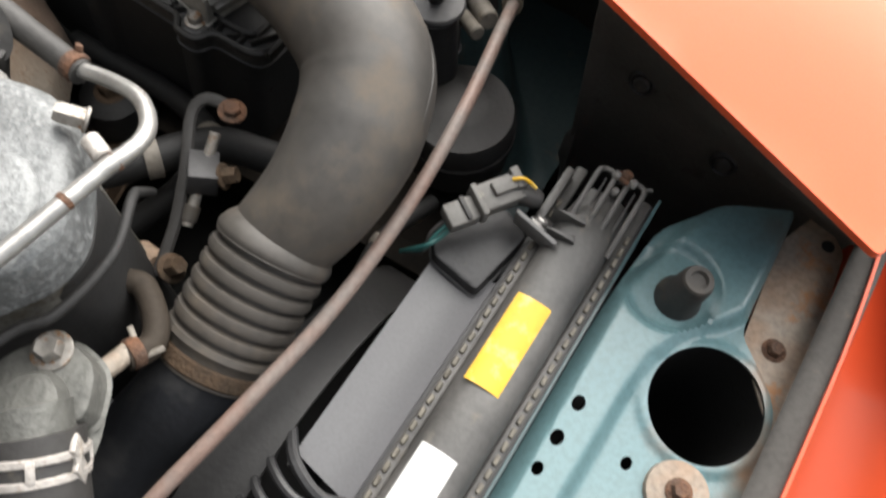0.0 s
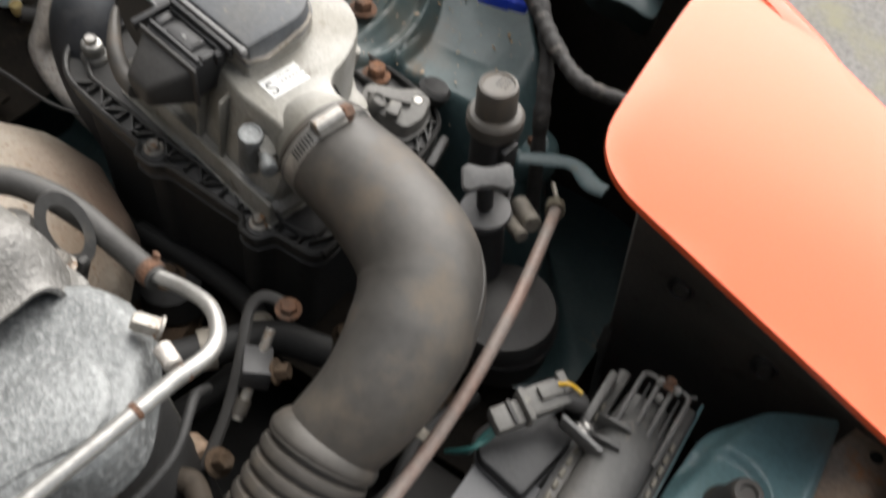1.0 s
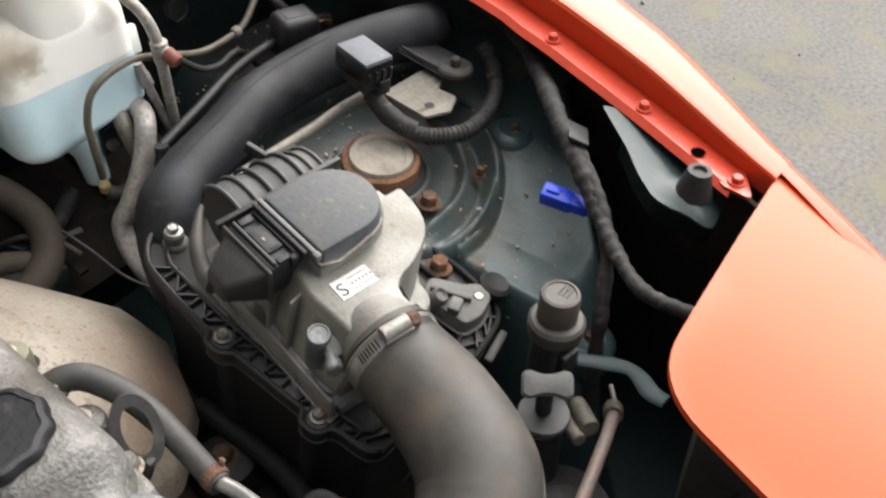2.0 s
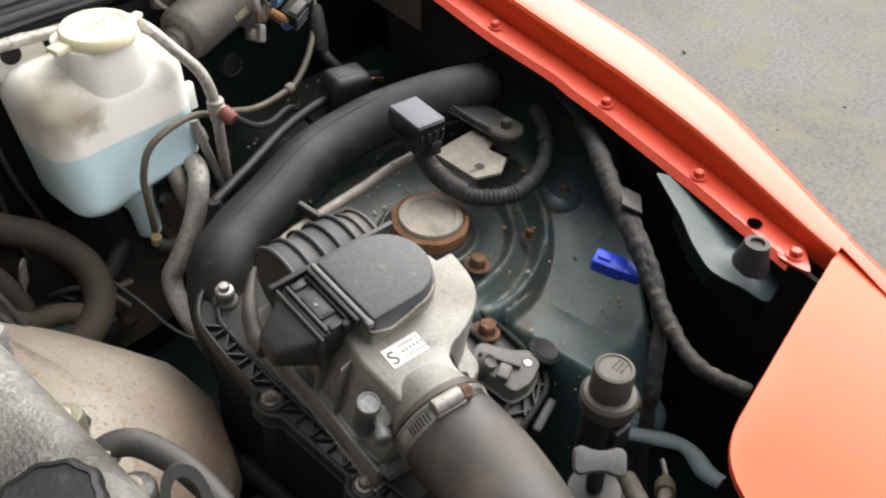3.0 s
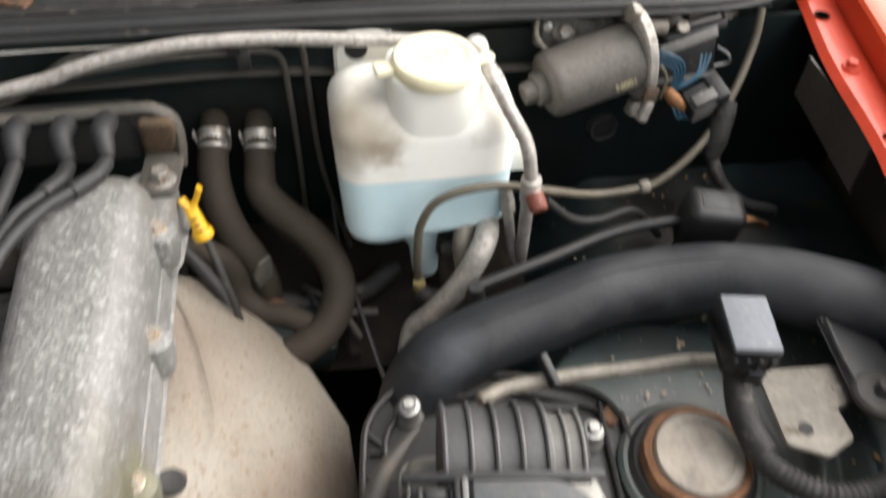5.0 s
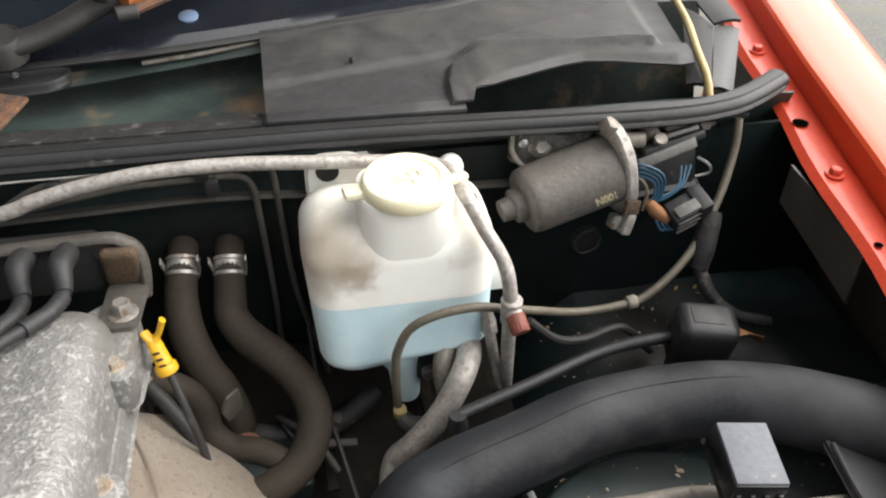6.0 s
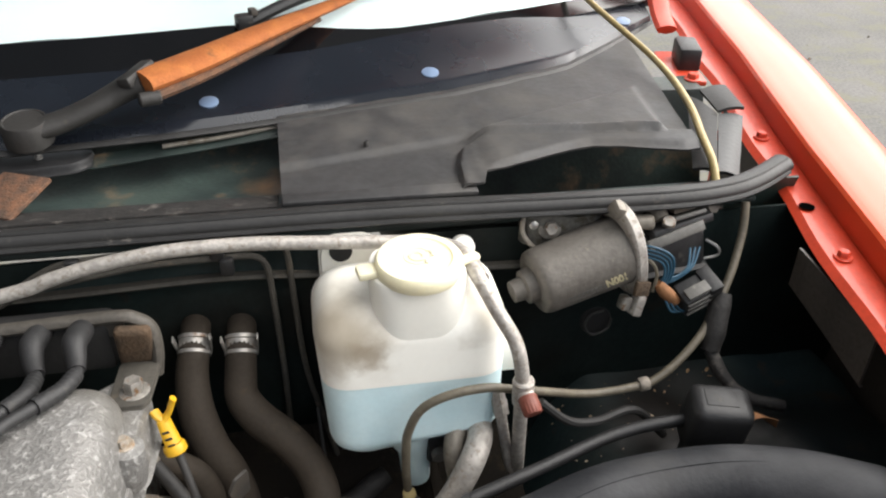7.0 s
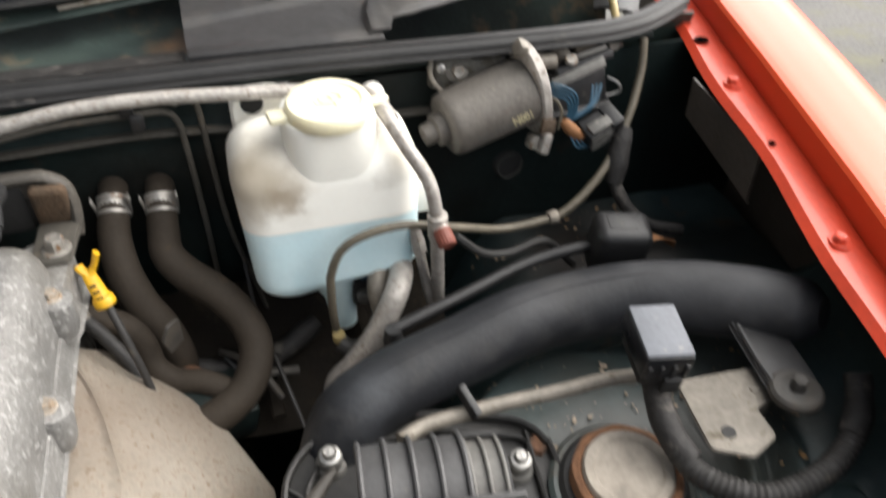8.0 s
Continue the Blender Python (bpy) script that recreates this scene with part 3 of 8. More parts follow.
def lamp_cover():
    th = thing("headlamp_cover", (0.42, 0.11, 0.72), "closed pop-up headlamp cover in glossy orange-red paint", "headlamp cover")
    out = rounded([(0.289, -0.012), (0.470, -0.030), (0.520, 0.07), (0.562, 0.165), (0.578, 0.243), (0.3370, 0.2280)], [0.006, 0.02, 0.05, 0.05, 0.008, 0.040], 8)

    def lift(x, y):
        f = (y + 0.01) / 0.245
        return 0.738 + 0.044 * f + 0.012 * math.sin(math.pi * max(0, min(1, (x - 0.29) / 0.30))) - 0.03 * max(0, (x - 0.40)) * (1 - f) * 3
    bm = prism(out, -0.0055, 0.0, 0.0)
    top = [f for f in bm.faces if all(v.co.z > -0.001 for v in f.verts)]
    got = bmesh.ops.inset_region(bm, faces=top, thickness=0.003, depth=0.0016)
    # a gently domed panel: cut the top into strips so that it can curve
    for i in range(1, 12):
        bmesh.ops.bisect_plane(bm, geom=bm.verts[:] + bm.edges[:] + bm.faces[:], plane_co=(0.28 + i * 0.026, 0, 0), plane_no=(1, 0.15, 0))
        bmesh.ops.bisect_plane(bm, geom=bm.verts[:] + bm.edges[:] + bm.faces[:], plane_co=(0, -0.03 + i * 0.024, 0), plane_no=(0, 1, 0))
    for v in bm.verts:
        v.co.z += lift(v.co.x, v.co.y)
        v.co = RAISE @ v.co
    part("cover_skin", bm, PAINT_COVER_LIT, th)
    seal = [(0.395, 0.228, 0.770), (0.455, 0.232, 0.776), (0.545, 0.237, 0.780)]
    part("edge_seal", tube(seal, 0.003, 8), SEAL, th)


lamp_cover()


def nose():
    th = thing("nose_panel", (0.27, -0.06, 0.55), "orange-red front nose panel with a grey rubber edge strip", "bumper")

    def skin(u, v):
        x = -0.35 + u * 0.82
        bow = 0.03 * smooth(0.25, 0.47, x)
        return V((x, -0.036 + bow * 0.35 - 0.006 * v - 0.16 * v * v, 0.672 - 0.006 * (v > 0.02) - 0.05 * v - 0.16 * v ** 1.8 - 0.0 * u))
    part("nose_skin", sheet(skin, 40, 14, 0.002), PAINT, th)

    def strip(u, v):
        x = -0.3 + u * 0.66
        return V((x + 0.006, -0.038 + 0.020 * v, 0.6655 + 0.0035 * math.sin(v * math.pi) ** 0.5 - 0.002 * v))
    part("rubber_strip", sheet(strip, 30, 10, 0.004), STRIP, th, "grey rubber edge strip")


nose()


def support():
    th = thing("radiator_support", (0.12, 0.03, 0.62), "glossy teal radiator support panel with a rubber stop and round openings", "body panel")
    hole = (0.2055, 0.0165)
    outline = rounded([(-0.32, 0.099), (0.235, 0.097), (0.304, 0.090), (0.333, 0.060), (0.354, 0.020), (0.330, 0.018), (0.259, 0.016), (0.246, 0.000), (0.226, -0.0195), (0.195, -0.0255), (0.150, -0.024), (-0.32, -0.028)], [0, 0.05, 0.022, 0.012, 0.006, 0.01, 0.008, 0.014, 0.012, 0.02, 0.02, 0], 5)
    bm = bmesh.new()
    ov = [bm.verts.new((p.x, p.y, 0.0)) for p in outline]
    oe = [bm.edges.new((ov[i], ov[(i + 1) % len(ov)])) for i in range(len(ov))]

    def ring(cx, cy, rx, ry, k, z=0.0):
        vs = [bm.verts.new((cx + rx * math.cos(2 * math.pi * i / k), cy + ry * math.sin(2 * math.pi * i / k), z)) for i in range(k)]
        return [bm.edges.new((vs[i], vs[(i + 1) % k])) for i in range(k)]
    edges = oe + ring(hole[0], hole[1], 0.0365, 0.0345, 48)
    for x, y, r in ((0.163, 0.081, 0.0050), (0.139, 0.082, 0.0050), (0.118, 0.083, 0.0042), (0.150, 0.041, 0.0042), (0.085, 0.081, 0.005), (0.115, 0.035, 0.004)):
        edges += ring(x, y, r, r * 0.8, 14)
    bmesh.ops.triangle_fill(bm, edges=edges, use_beauty=True, use_dissolve=False, normal=(0, 0, 1))
    # cut into a regular net so that the pressings can be formed
    for k in range(118):
        bmesh.ops.bisect_plane(bm, geom=bm.verts[:] + bm.edges[:] + bm.faces[:], plane_co=(0.005 + 0.003 * k, 0, 0), plane_no=(1, 0, 0))
    for k in range(52):
        bmesh.ops.bisect_plane(bm, geom=bm.verts[:] + bm.edges[:] + bm.faces[:], plane_co=(0, -0.027 + 0.0025 * k, 0), plane_no=(0, 1, 0))

    def z_at(x, y):
        # a dished seat round the stop, a pressed step that swings forward along the panel, a rolled rear lip
        line = at_y([(-0.4, 0.062), (0.113, 0.062), (0.184, 0.060), (0.212, 0.057), (0.232, 0.049), (0.251, 0.034), (0.262, 0.024), (0.272, 0.019), (0.40, 0.018)], x)[0]
        step = smooth(line - 0.0055, line + 0.0055, y)
        d = math.hypot(x - 0.261, y - 0.067)
        dish = -0.0055 * smooth(0.033, 0.026, d) * smooth(line - 0.002, line + 0.008, y)
        rim = smooth(0.044, 0.038, math.hypot(x - hole[0], y - hole[1])) * 0.0025
        lip = -0.014 * smooth(0.086, 0.100, y + 0.3 * max(0, x - 0.25))
        side = -0.004 * smooth(0.022, 0.012, y) * smooth(0.26, 0.28, x)
        return 0.6465 + 0.0085 * step + dish + rim + lip + side
    for v in bm.verts:
        v.co.z = z_at(v.co.x, v.co.y)
    bmesh.ops.solidify(bm, geom=bm.faces[:], thickness=0.0015)
    part("top_panel", bm, TEAL, th)
    part("front_face", sheet(lambda u, v: V((-0.32 + 0.64 * u, 0.1000, 0.640 - 0.13 * v)), 4, 4, 0.002), TEAL, th)
    stop = part("rubber_stop", lathe([(0.0150, -0.002), (0.0150, 0.002), (0.0118, 0.010), (0.0105, 0.030), (0.009, 0.0330), (0.005, 0.0330), (0.004, 0.030)], (0.2570, 0.0600, 0.6490), (0.0, -0.08, 1), 24), RUBBER_DARK, th, "black rubber bonnet stop")
    part("stop_rim", lathe([(0.0080, 0), (0.0098, 0.0015), (0.0088, 0.0035), (0.0058, 0.0035), (0.0048, 0.001)], (0.2570, 0.0575, 0.680), (0.0, -0.08, 1), 20), RUBBER, stop)
    # rusty front closing panel and a dark well beneath the round opening
    part("rusty_panel", prism(rounded([(0.226, -0.012), (0.256, 0.0130), (0.335, 0.0190), (0.372, 0.004), (0.350, -0.020), (0.200, -0.034)], 0.004, 3), 0.6415, 0.6435), RUST_PANEL, th, "bare rusty front closing panel")
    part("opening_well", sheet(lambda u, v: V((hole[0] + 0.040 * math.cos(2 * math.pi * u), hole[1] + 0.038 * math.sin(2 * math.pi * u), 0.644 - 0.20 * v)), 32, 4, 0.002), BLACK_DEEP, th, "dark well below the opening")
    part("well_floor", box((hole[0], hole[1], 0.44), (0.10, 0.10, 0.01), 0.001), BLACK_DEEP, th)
    part("rusty_bolt", bolt((0.262, -0.006, 0.6435), r=0.0052, h=0.006), RUST, th, "rusty hexagon bolt")
    part("rusty_bolt", bolt((0.150, 0.010, 0.654), r=0.0052, h=0.006), RUST, th, "rusty hexagon bolt")
    part("bolt_pad", lathe([(0.019, -0.006), (0.018, 0.0025), (0.014, 0.004)], (0.150, 0.010, 0.649), (0, 0, 1), 24), RUST_PANEL, th)
    # flat black disc for the dark of an uncut hole
    part("panel_hole_disc", lathe([(0.0045, 0), (0.004, 0.0004)], (0.349, -0.009, 0.6438), (0, 0, 1), 14), BLACK_DEEP, th)


support()


def inner_wing_z(x, y):
    """The pressed inner wing: a strut tower, a sloping apron out to the wing and a deep well in front."""
    tower = 0.283 * smooth(0.160, 0.105, math.hypot(x - 0.455, (y - 0.555) * 0.95))
    side = 0.535 + 1.14 * (y - 0.333)
    apron = smooth(0.365, 0.43, x) * (0.268 + 0.30 * max(0.0, x - 0.47)) * smooth(0.20, 0.35, y) * (1 if y > 0.47 else smooth(side + 0.03, side - 0.05, x))
    rear = (0.27 + 0.012 * noise.noise(V((x * 14, y * 14, 7)))) * smooth(0.60, 0.71, y) * smooth(0.34, 0.48, x)
    z = 0.42 + max(tower, apron * smooth(0.80, 0.66, y), rear)
    # pressed ribs and folds down the front of the tower
    r = math.hypot(x - 0.440, y - 0.565)
    ang = math.degrees(math.atan2(y - 0.565, x - 0.440))
    for c, w, h in ((0.101, 0.007, 0.009), (0.116, 0.006, -0.006), (0.130, 0.007, 0.010)):
        z += h * smooth(w * 1.3, 0.0, abs(r - c)) * smooth(-115, -95, ang) * smooth(0, -20, ang)
    return z + 0.0015 * noise.noise(V((x * 30, y * 30, 0)))


def inner_wing():
    def pressing(u, v):
        # wider towards the rear, where the wing stands further out
        y = 0.20 + 0.68 * v
        x = 0.27 + (0.35 + 0.08 * smooth(0.34, 0.50, y)) * u
        return V((x, y, inner_wing_z(x, y)))
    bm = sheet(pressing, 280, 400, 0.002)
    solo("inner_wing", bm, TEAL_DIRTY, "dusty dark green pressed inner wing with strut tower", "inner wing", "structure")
    rng = random.Random(8)
    bm = bmesh.new()
    for _ in range(620):
        x, y = 0.37 + 0.24 * rng.random(), 0.33 + 0.52 * rng.random()
        if math.hypot(x - 0.4475, y - 0.541) < 0.05 or x > 0.56 + 0.1 * (y - 0.33):
            continue
        z = inner_wing_z(x, y) + 0.0022
        s = 0.0005 + 0.0016 * rng.random() ** 5
        m = pose(x, y, z, rng.uniform(-30, 30), rng.uniform(-30, 30), rng.random() * 360) @ Matrix.Diagonal((s * 1.7, s, s * 0.4, 1))
        bmesh.ops.create_icosphere(bm, subdivisions=1, radius=1.0, matrix=m)
    solo("seed_flakes", bm, FLAKE, "dry seed flakes and grit lying on the inner wing", "debris", "stuff")


inner_wing()


def well_liner():
    """Dark wall below the lamp cover, and the floor and far side that close the bay."""
    bend = [(0.0, 0.316, -0.02), (0.30, 0.347, 0.13), (0.42, 0.358, 0.172), (0.52, 0.378, 0.200), (0.62, 0.412, 0.212), (0.80, 0.50, 0.219), (1.0, 0.60, 0.226)]

    def wall(u, v):
        x, y = at_y(bend, u)
        out = 1 - smooth(0.40, 0.60, u)
        return V((x + 0.07 * v * out + 0.022 * smooth(0.10, 0.25, v) * (1 - smooth(0.0, 0.6, u)), y - 0.03 * v * (1 - out), 0.768 - 0.04 * (1 - smooth(0.0, 0.6, u)) * (1 - v) - 0.36 * v))
    solo("lamp_well_liner", sheet(wall, 50, 16, 0.003), LINER, "black plastic liner wall round the headlamp well", "liner", "structure")
    for x, y, z in ((0.3710, 0.075, 0.6415), (0.3738, 0.149, 0.6735)):
        th = thing("liner_clip", (x, y, z), "round black push clip in the liner", "clip", "liner clips")
        part("clip_ring", lathe([(0.010, 0), (0.010, 0.002), (0.008, 0.004), (0.0065, 0.0025)], (x, y, z), (-1, 0, 0.25), 20), BLACK, th)
        part("clip_head", lathe([(0.006, 0), (0.006, 0.004), (0.0045, 0.0055)], (x, y, z), (-1, 0, 0.25), 16), RUBBER_DARK, th)
    bm = box((0.0, 0.42, 0.33), (1.3, 1.0, 0.02), 0)
    solo("bay_floor", bm, BLACK_DEEP, "dark floor of the engine bay", "floor", "structure")
    solo("wall_far", box((-0.62, 0.45, 0.60), (0.02, 0.95, 0.52), 0.004), GREEN_SHADED, "green inner wing on the far side of the bay, darkened for shade", "inner wing", "structure")
    def apron(u, v):
        y = 0.232 + 1.02 * u
        x, z = at_y(FLANGE, y)
        return V((x - 0.004 + 0.085 * smooth(-0.05, 0.20, v), y, z - 0.008 - 0.42 * v))
    solo("wing_apron", sheet(apron, 30, 40, 0.003), APRON, "black apron panel below the wing flange", "liner", "structure")
    solo("front_liner", box((0.0, -0.19, 0.36), (0.95, 0.012, 0.30), 0.003), BLACK_DEEP, "dark closing panel behind the nose", "liner", "structure")


well_liner()


def bulkhead():
    def face(u, v):
        x, z = -0.62 + 1.36 * u, 0.34 + 0.515 * v
        y = 0.872 - 0.012 * smooth(0.62, 0.70, z) + 0.004 * noise.noise(V((x * 8, z * 8, 3)))
        y -= 0.008 * smooth(0.006, 0.0, abs(z - 0.826)) * smooth(0.62, 0.2, x)
        return V((x, y, z))
    solo("bulkhead", sheet(face, 90, 60, 0.003), GREEN_SHADED, "green painted bulkhead behind the engine, shade put into its colour", "bulkhead", "structure")
    th = thing("bulkhead_seam", (0.1, 0.86, 0.80), "thin dusty flange seam along the bulkhead", "trim", kind="structure")
    part("seam_lip", tube([(-0.4, 0.856, 0.815), (-0.1, 0.855, 0.824), (0.066, 0.855, 0.829), (0.18, 0.855, 0.832), (0.30, 0.855, 0.824), (0.45, 0.857, 0.818)], 0.0060, 8, squash=0.5), PIPE_DIRTY, th)
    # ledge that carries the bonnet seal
    solo("bulkhead_ledge", box((-0.01, 0.868, 0.8655), (1.22, 0.035, 0.006), 0.002), GREEN_SHADED, "painted ledge under the bonnet seal, darkened for shade", "trim", "structure")


bulkhead()


def bonnet_seal():
    th = thing("bonnet_seal", (0.2, 0.86, 0.87), "long black rubber bonnet seal with a turned-up end", "rubber seal")
    path = [(-0.62, 0.858, 0.8735), (-0.2, 0.860, 0.8745), (0.026, 0.860, 0.875), (0.277, 0.859, 0.876), (0.434, 0.852, 0.876), (0.527, 0.849, 0.876), (0.575, 0.855, 0.876), (0.605, 0.866, 0.877), (0.640, 0.886, 0.879)]
    part("bulb", tube(path, 0.0105, 16, 8, squash=0.72), SEAL, th)
    part("groove_bead", tube([(x, y - 0.0045, z + 0.0068) for x, y, z in path], 0.0014, 6, 8), SEAL, th)
    part("lip", tube([(x, y - 0.0100, z - 0.0030) for x, y, z in path], 0.0036, 8, 8, squash=0.7), SEAL, th)
    for x in (0.205, 0.41):
        part("clip", lathe([(0.0035, 0), (0.0035, 0.003), (0.002, 0.004)], (x, 0.846, 0.862), (0, -1, 0.2), 10), STEEL, th, "small bright metal clip")


bonnet_seal()


def cowl():
    th = thing("cowl_panel", (0.2, 1.0, 0.89), "satin blue-black scuttle panel below the windscreen", "scuttle panel")
    low = [(-0.9, 1.12), (-0.62, 1.04), (-0.3, 0.975), (-0.003, 0.966), (0.126, 0.983), (0.183, 0.995), (0.272, 1.017), (0.382, 1.044), (0.512, 1.099), (0.566, 1.147), (0.646, 1.225), (0.72, 1.30)]
    high = [(-0.9, 1.20), (-0.62, 1.13), (-0.3, 1.075), (-0.024, 1.056), (0.088, 1.068), (0.182, 1.084), (0.251, 1.102), (0.340, 1.141), (0.474, 1.196), (0.597, 1.264), (0.74, 1.34)]

    def skin(u, v):
        x = -0.85 + 1.52 * u
        a, b = at_y(low, x)[0], at_y(high, x)[0]
        b = max(b, a + 0.03)
        z = 0.899 + 0.026 * v - 0.004 * math.sin(math.pi * v)
        if v < 0.08:
            z -= 0.006
        return V((x, a + (b - a) * v, z))
    part("panel", sheet(skin, 80, 14, 0.002), COWL, th)

    def lip(u, v):
        x = -0.85 + 1.52 * u
        a = at_y(low, x)[0]
        return V((x, a - 0.006 + 0.010 * v, 0.8945 + 0.003 * math.sin(v * math.pi)))
    part("front_lip", sheet(lip, 80, 4, 0.002), SEAL, th, "grey front lip")
    for x, f in ((0.158, 0.40), (0.366, 0.34), (0.622, 0.30)):
        a, b = at_y(low, x)[0], at_y(high, x)[0]
        part("plug", lathe([(0.0085, 0), (0.0085, 0.0012), (0.006, 0.002)], (x, a + (b - a) * f, 0.8995 + 0.026 * f - 0.004 * math.sin(math.pi * f)), (0, -0.25, 1), 22), DOT, th, "pale blue round plug")
    # glass and the black band at its foot
    gl = thing("windscreen", (0.0, 1.3, 1.0), "sloping windscreen glass with a black band at its foot", "windscreen")

    def pane(u, v):
        x = -0.72 + 1.42 * u
        y0 = 1.070 + 0.30 * x * x + 0.12 * x
        return V((x, y0 + 0.72 * v, 0.925 + 0.42 * v))
    def foot(u):
        # the black band narrows towards the wing
        return 0.045 - 0.037 * smooth(0.62, 0.76, u)
    g = part("glass", sheet(lambda u, v: pane(u, foot(u) + (1 - foot(u)) * v), 48, 8, 0.004), GLASS, gl)
    g.visible_shadow = False
    part("black_band", sheet(lambda u, v: pane(u, -0.02 + (0.02 + foot(u)) * v), 48, 3, 0.004), FRIT, gl, "black border band")
    solo("sunshade", sheet(lambda u, v: pane(u, foot(u) + 0.9 * v) + V((0, 0.014, -0.008 + 0.004 * math.sin(40 * u))), 60, 8, 0.003), SHADE, "pale folded sunshade behind the windscreen", "sunshade")
    solo("dashboard", sheet(lambda u, v: V((-0.7 + 1.4 * u, 1.28 + 0.5 * v, 0.915 + 0.03 * v)), 8, 4, 0.01), TRIM, "dark dashboard top behind the windscreen", "dashboard", "structure")


cowl()


def scuttle_tray():
    th = thing("scuttle_tray", (0.4, 0.98, 0.885), "dusty grey moulded plastic scuttle tray with a raised wedge", "scuttle tray")

    def side(p, a, b):
        # signed distance of p to the line a b, positive on its left
        d = V((b[0] - a[0], b[1] - a[1]))
        return (d.x * (p[1] - a[1]) - d.y * (p[0] - a[0])) / d.length

    def skin(u, v):
        # front edge runs along the seal, then curves back over the drain opening; rear edge under the scuttle panel
        x0, x1 = 0.2195 - 0.003 * v, 0.572 + 0.045 * v
        x = x0 + (x1 - x0) * u
        front = at_y([(0.20, 0.868), (0.376, 0.870), (0.381, 0.887), (0.405, 0.896), (0.433, 0.907), (0.460, 0.917), (0.482, 0.922), (0.507, 0.918), (0.559, 0.902), (0.575, 0.905), (0.62, 0.95)], x)[0]
        rear = at_y([(0.2, 1.010), (0.272, 1.030), (0.382, 1.060), (0.512, 1.120), (0.566, 1.165), (0.62, 1.21)], x)[0]
        y = front + (rear - front) * v
        p = (x, y)
        z = 0.884 + 0.008 * v
        # crease, hump with a rounded flank, and a wedge whose front edge stands up as a ridge
        z += 0.004 * smooth(-0.006, 0.004, side(p, (0.221, 0.920), (0.381, 0.957))) * smooth(0.40, 0.37, x)
        z += 0.004 * smooth(0.37, 0.40, x)
        curve = at_y([(0.86, 0.357), (0.904, 0.360), (0.930, 0.367), (0.946, 0.386), (0.960, 0.430), (1.2, 0.60)], y)[0]
        z += 0.0055 * smooth(curve - 0.002, curve + 0.004, x) * smooth(0.956, 0.944, y + 0.06 * (x - 0.386))
        ridge = side(p, (0.383, 0.950), (0.553, 0.936))
        top = side(p, (0.383, 0.953), (0.566, 1.046))
        right = side(p, (0.553, 0.930), (0.568, 1.050))
        inside = smooth(-0.004, 0.004, ridge) * smooth(0.004, -0.006, top) * smooth(-0.003, 0.008, right)
        z += 0.010 * inside * (1 - 0.75 * min(1.0, max(0.0, ridge) / 0.09))
        z -= 0.004 * smooth(0.05, 0.0, v) * smooth(0.38, 0.40, x)
        return V((x, y, z + 0.0006 * noise.noise(V((x * 40, y * 40, 0)))))
    part("tray_skin", sheet(skin, 170, 90, 0.002), TRAY, th)
    part("front_step", box((0.295, 0.873, 0.8835), (0.150, 0.014, 0.004), 0.001, (4, 0, -1)), TRAY, th)
    part("screw", screw((0.290, 0.9445, 0.8895), r=0.0022), RUBBER_DARK, th)
    end = thing("tray_end_cap", (0.60, 0.95, 0.87), "folded black plastic end cap beside the wing", "end cap")
    for name, quad, mt in (("upright", ((0.624, 0.976, 0.888), (0.648, 0.973, 0.886), (0.598, 0.879, 0.872), (0.577, 0.878, 0.880)), BLACK),
                           ("inner_fold", ((0.613, 1.022, 0.890), (0.6235, 0.977, 0.888), (0.5765, 0.879, 0.880), (0.560, 0.890, 0.878)), BLACK_DEEP),
                           ("top_fold", ((0.628, 1.026, 0.893), (0.660, 1.036, 0.893), (0.650, 0.977, 0.893), (0.6240, 0.978, 0.8905)), BLACK_DEEP)):
        a4, b4, c4, d4 = [V(q) for q in quad]
        part(name, sheet(lambda u, v: a4.lerp(b4, u).lerp(d4.lerp(c4, u), v) + V((0, 0, 0.002 * math.sin(math.pi * u))), 6, 6, 0.003), mt, end)
    # the open scuttle to the side of the tray shows painted metal
    solo("scuttle_floor", sheet(lambda u, v: V((-0.7 + 1.35 * u, 0.875 + 0.22 * v, 0.872 - (0.022 + 0.17 * smooth(0.72, 0.78, u)) * math.sin(math.pi * min(1.0, v * 1.2)) + 0.01 * v + 0.002 * noise.noise(V((u * 30, v * 9, 0))))), 60, 12, 0.002), SCUTTLE, "dark green scuttle metal with rust stains", "scuttle", "structure")
    lp = thing("scuttle_lip", (0.0, 0.88, 0.87), "dusty brown metal lip in front of the scuttle", "trim", kind="structure")
    part("lip", sheet(lambda u, v: V((-0.62 + 0.836 * u, 0.872 + 0.030 * v, 0.8800 - 0.006 * v + 0.001 * noise.noise(V((u * 40, v, 2))))), 50, 4, 0.002), TAPE, lp)
    fo = thing("scuttle_fold", (0.15, 0.98, 0.88), "folded dark green metal edge under the scuttle panel", "body panel")
    part("fold", sheet(lambda u, v: V((0.02 + 0.205 * u, 0.960 + 0.034 * u + 0.012 * v, 0.874 + 0.010 * u + 0.007 * v)), 16, 4, 0.0015), SCUTTLE, fo)
    part("fold_edge", tube([(0.12, 0.982, 0.886), (0.17, 0.990, 0.888), (0.222, 1.004, 0.890)], 0.0022, 8), PIPE_DULL, fo)
    br = thing("scuttle_bracket", (0.0, 0.92, 0.885), "black moulded bracket with a rusty tongue under the wiper", "bracket")
    part("bracket_plate", prism(rounded([(-0.08, 0.950), (0.010, 0.952), (0.058, 0.960), (0.068, 0.985), (0.0, 0.998), (-0.08, 0.998)], 0.012), 0.878, 0.886, 0.003), BLACK, br)
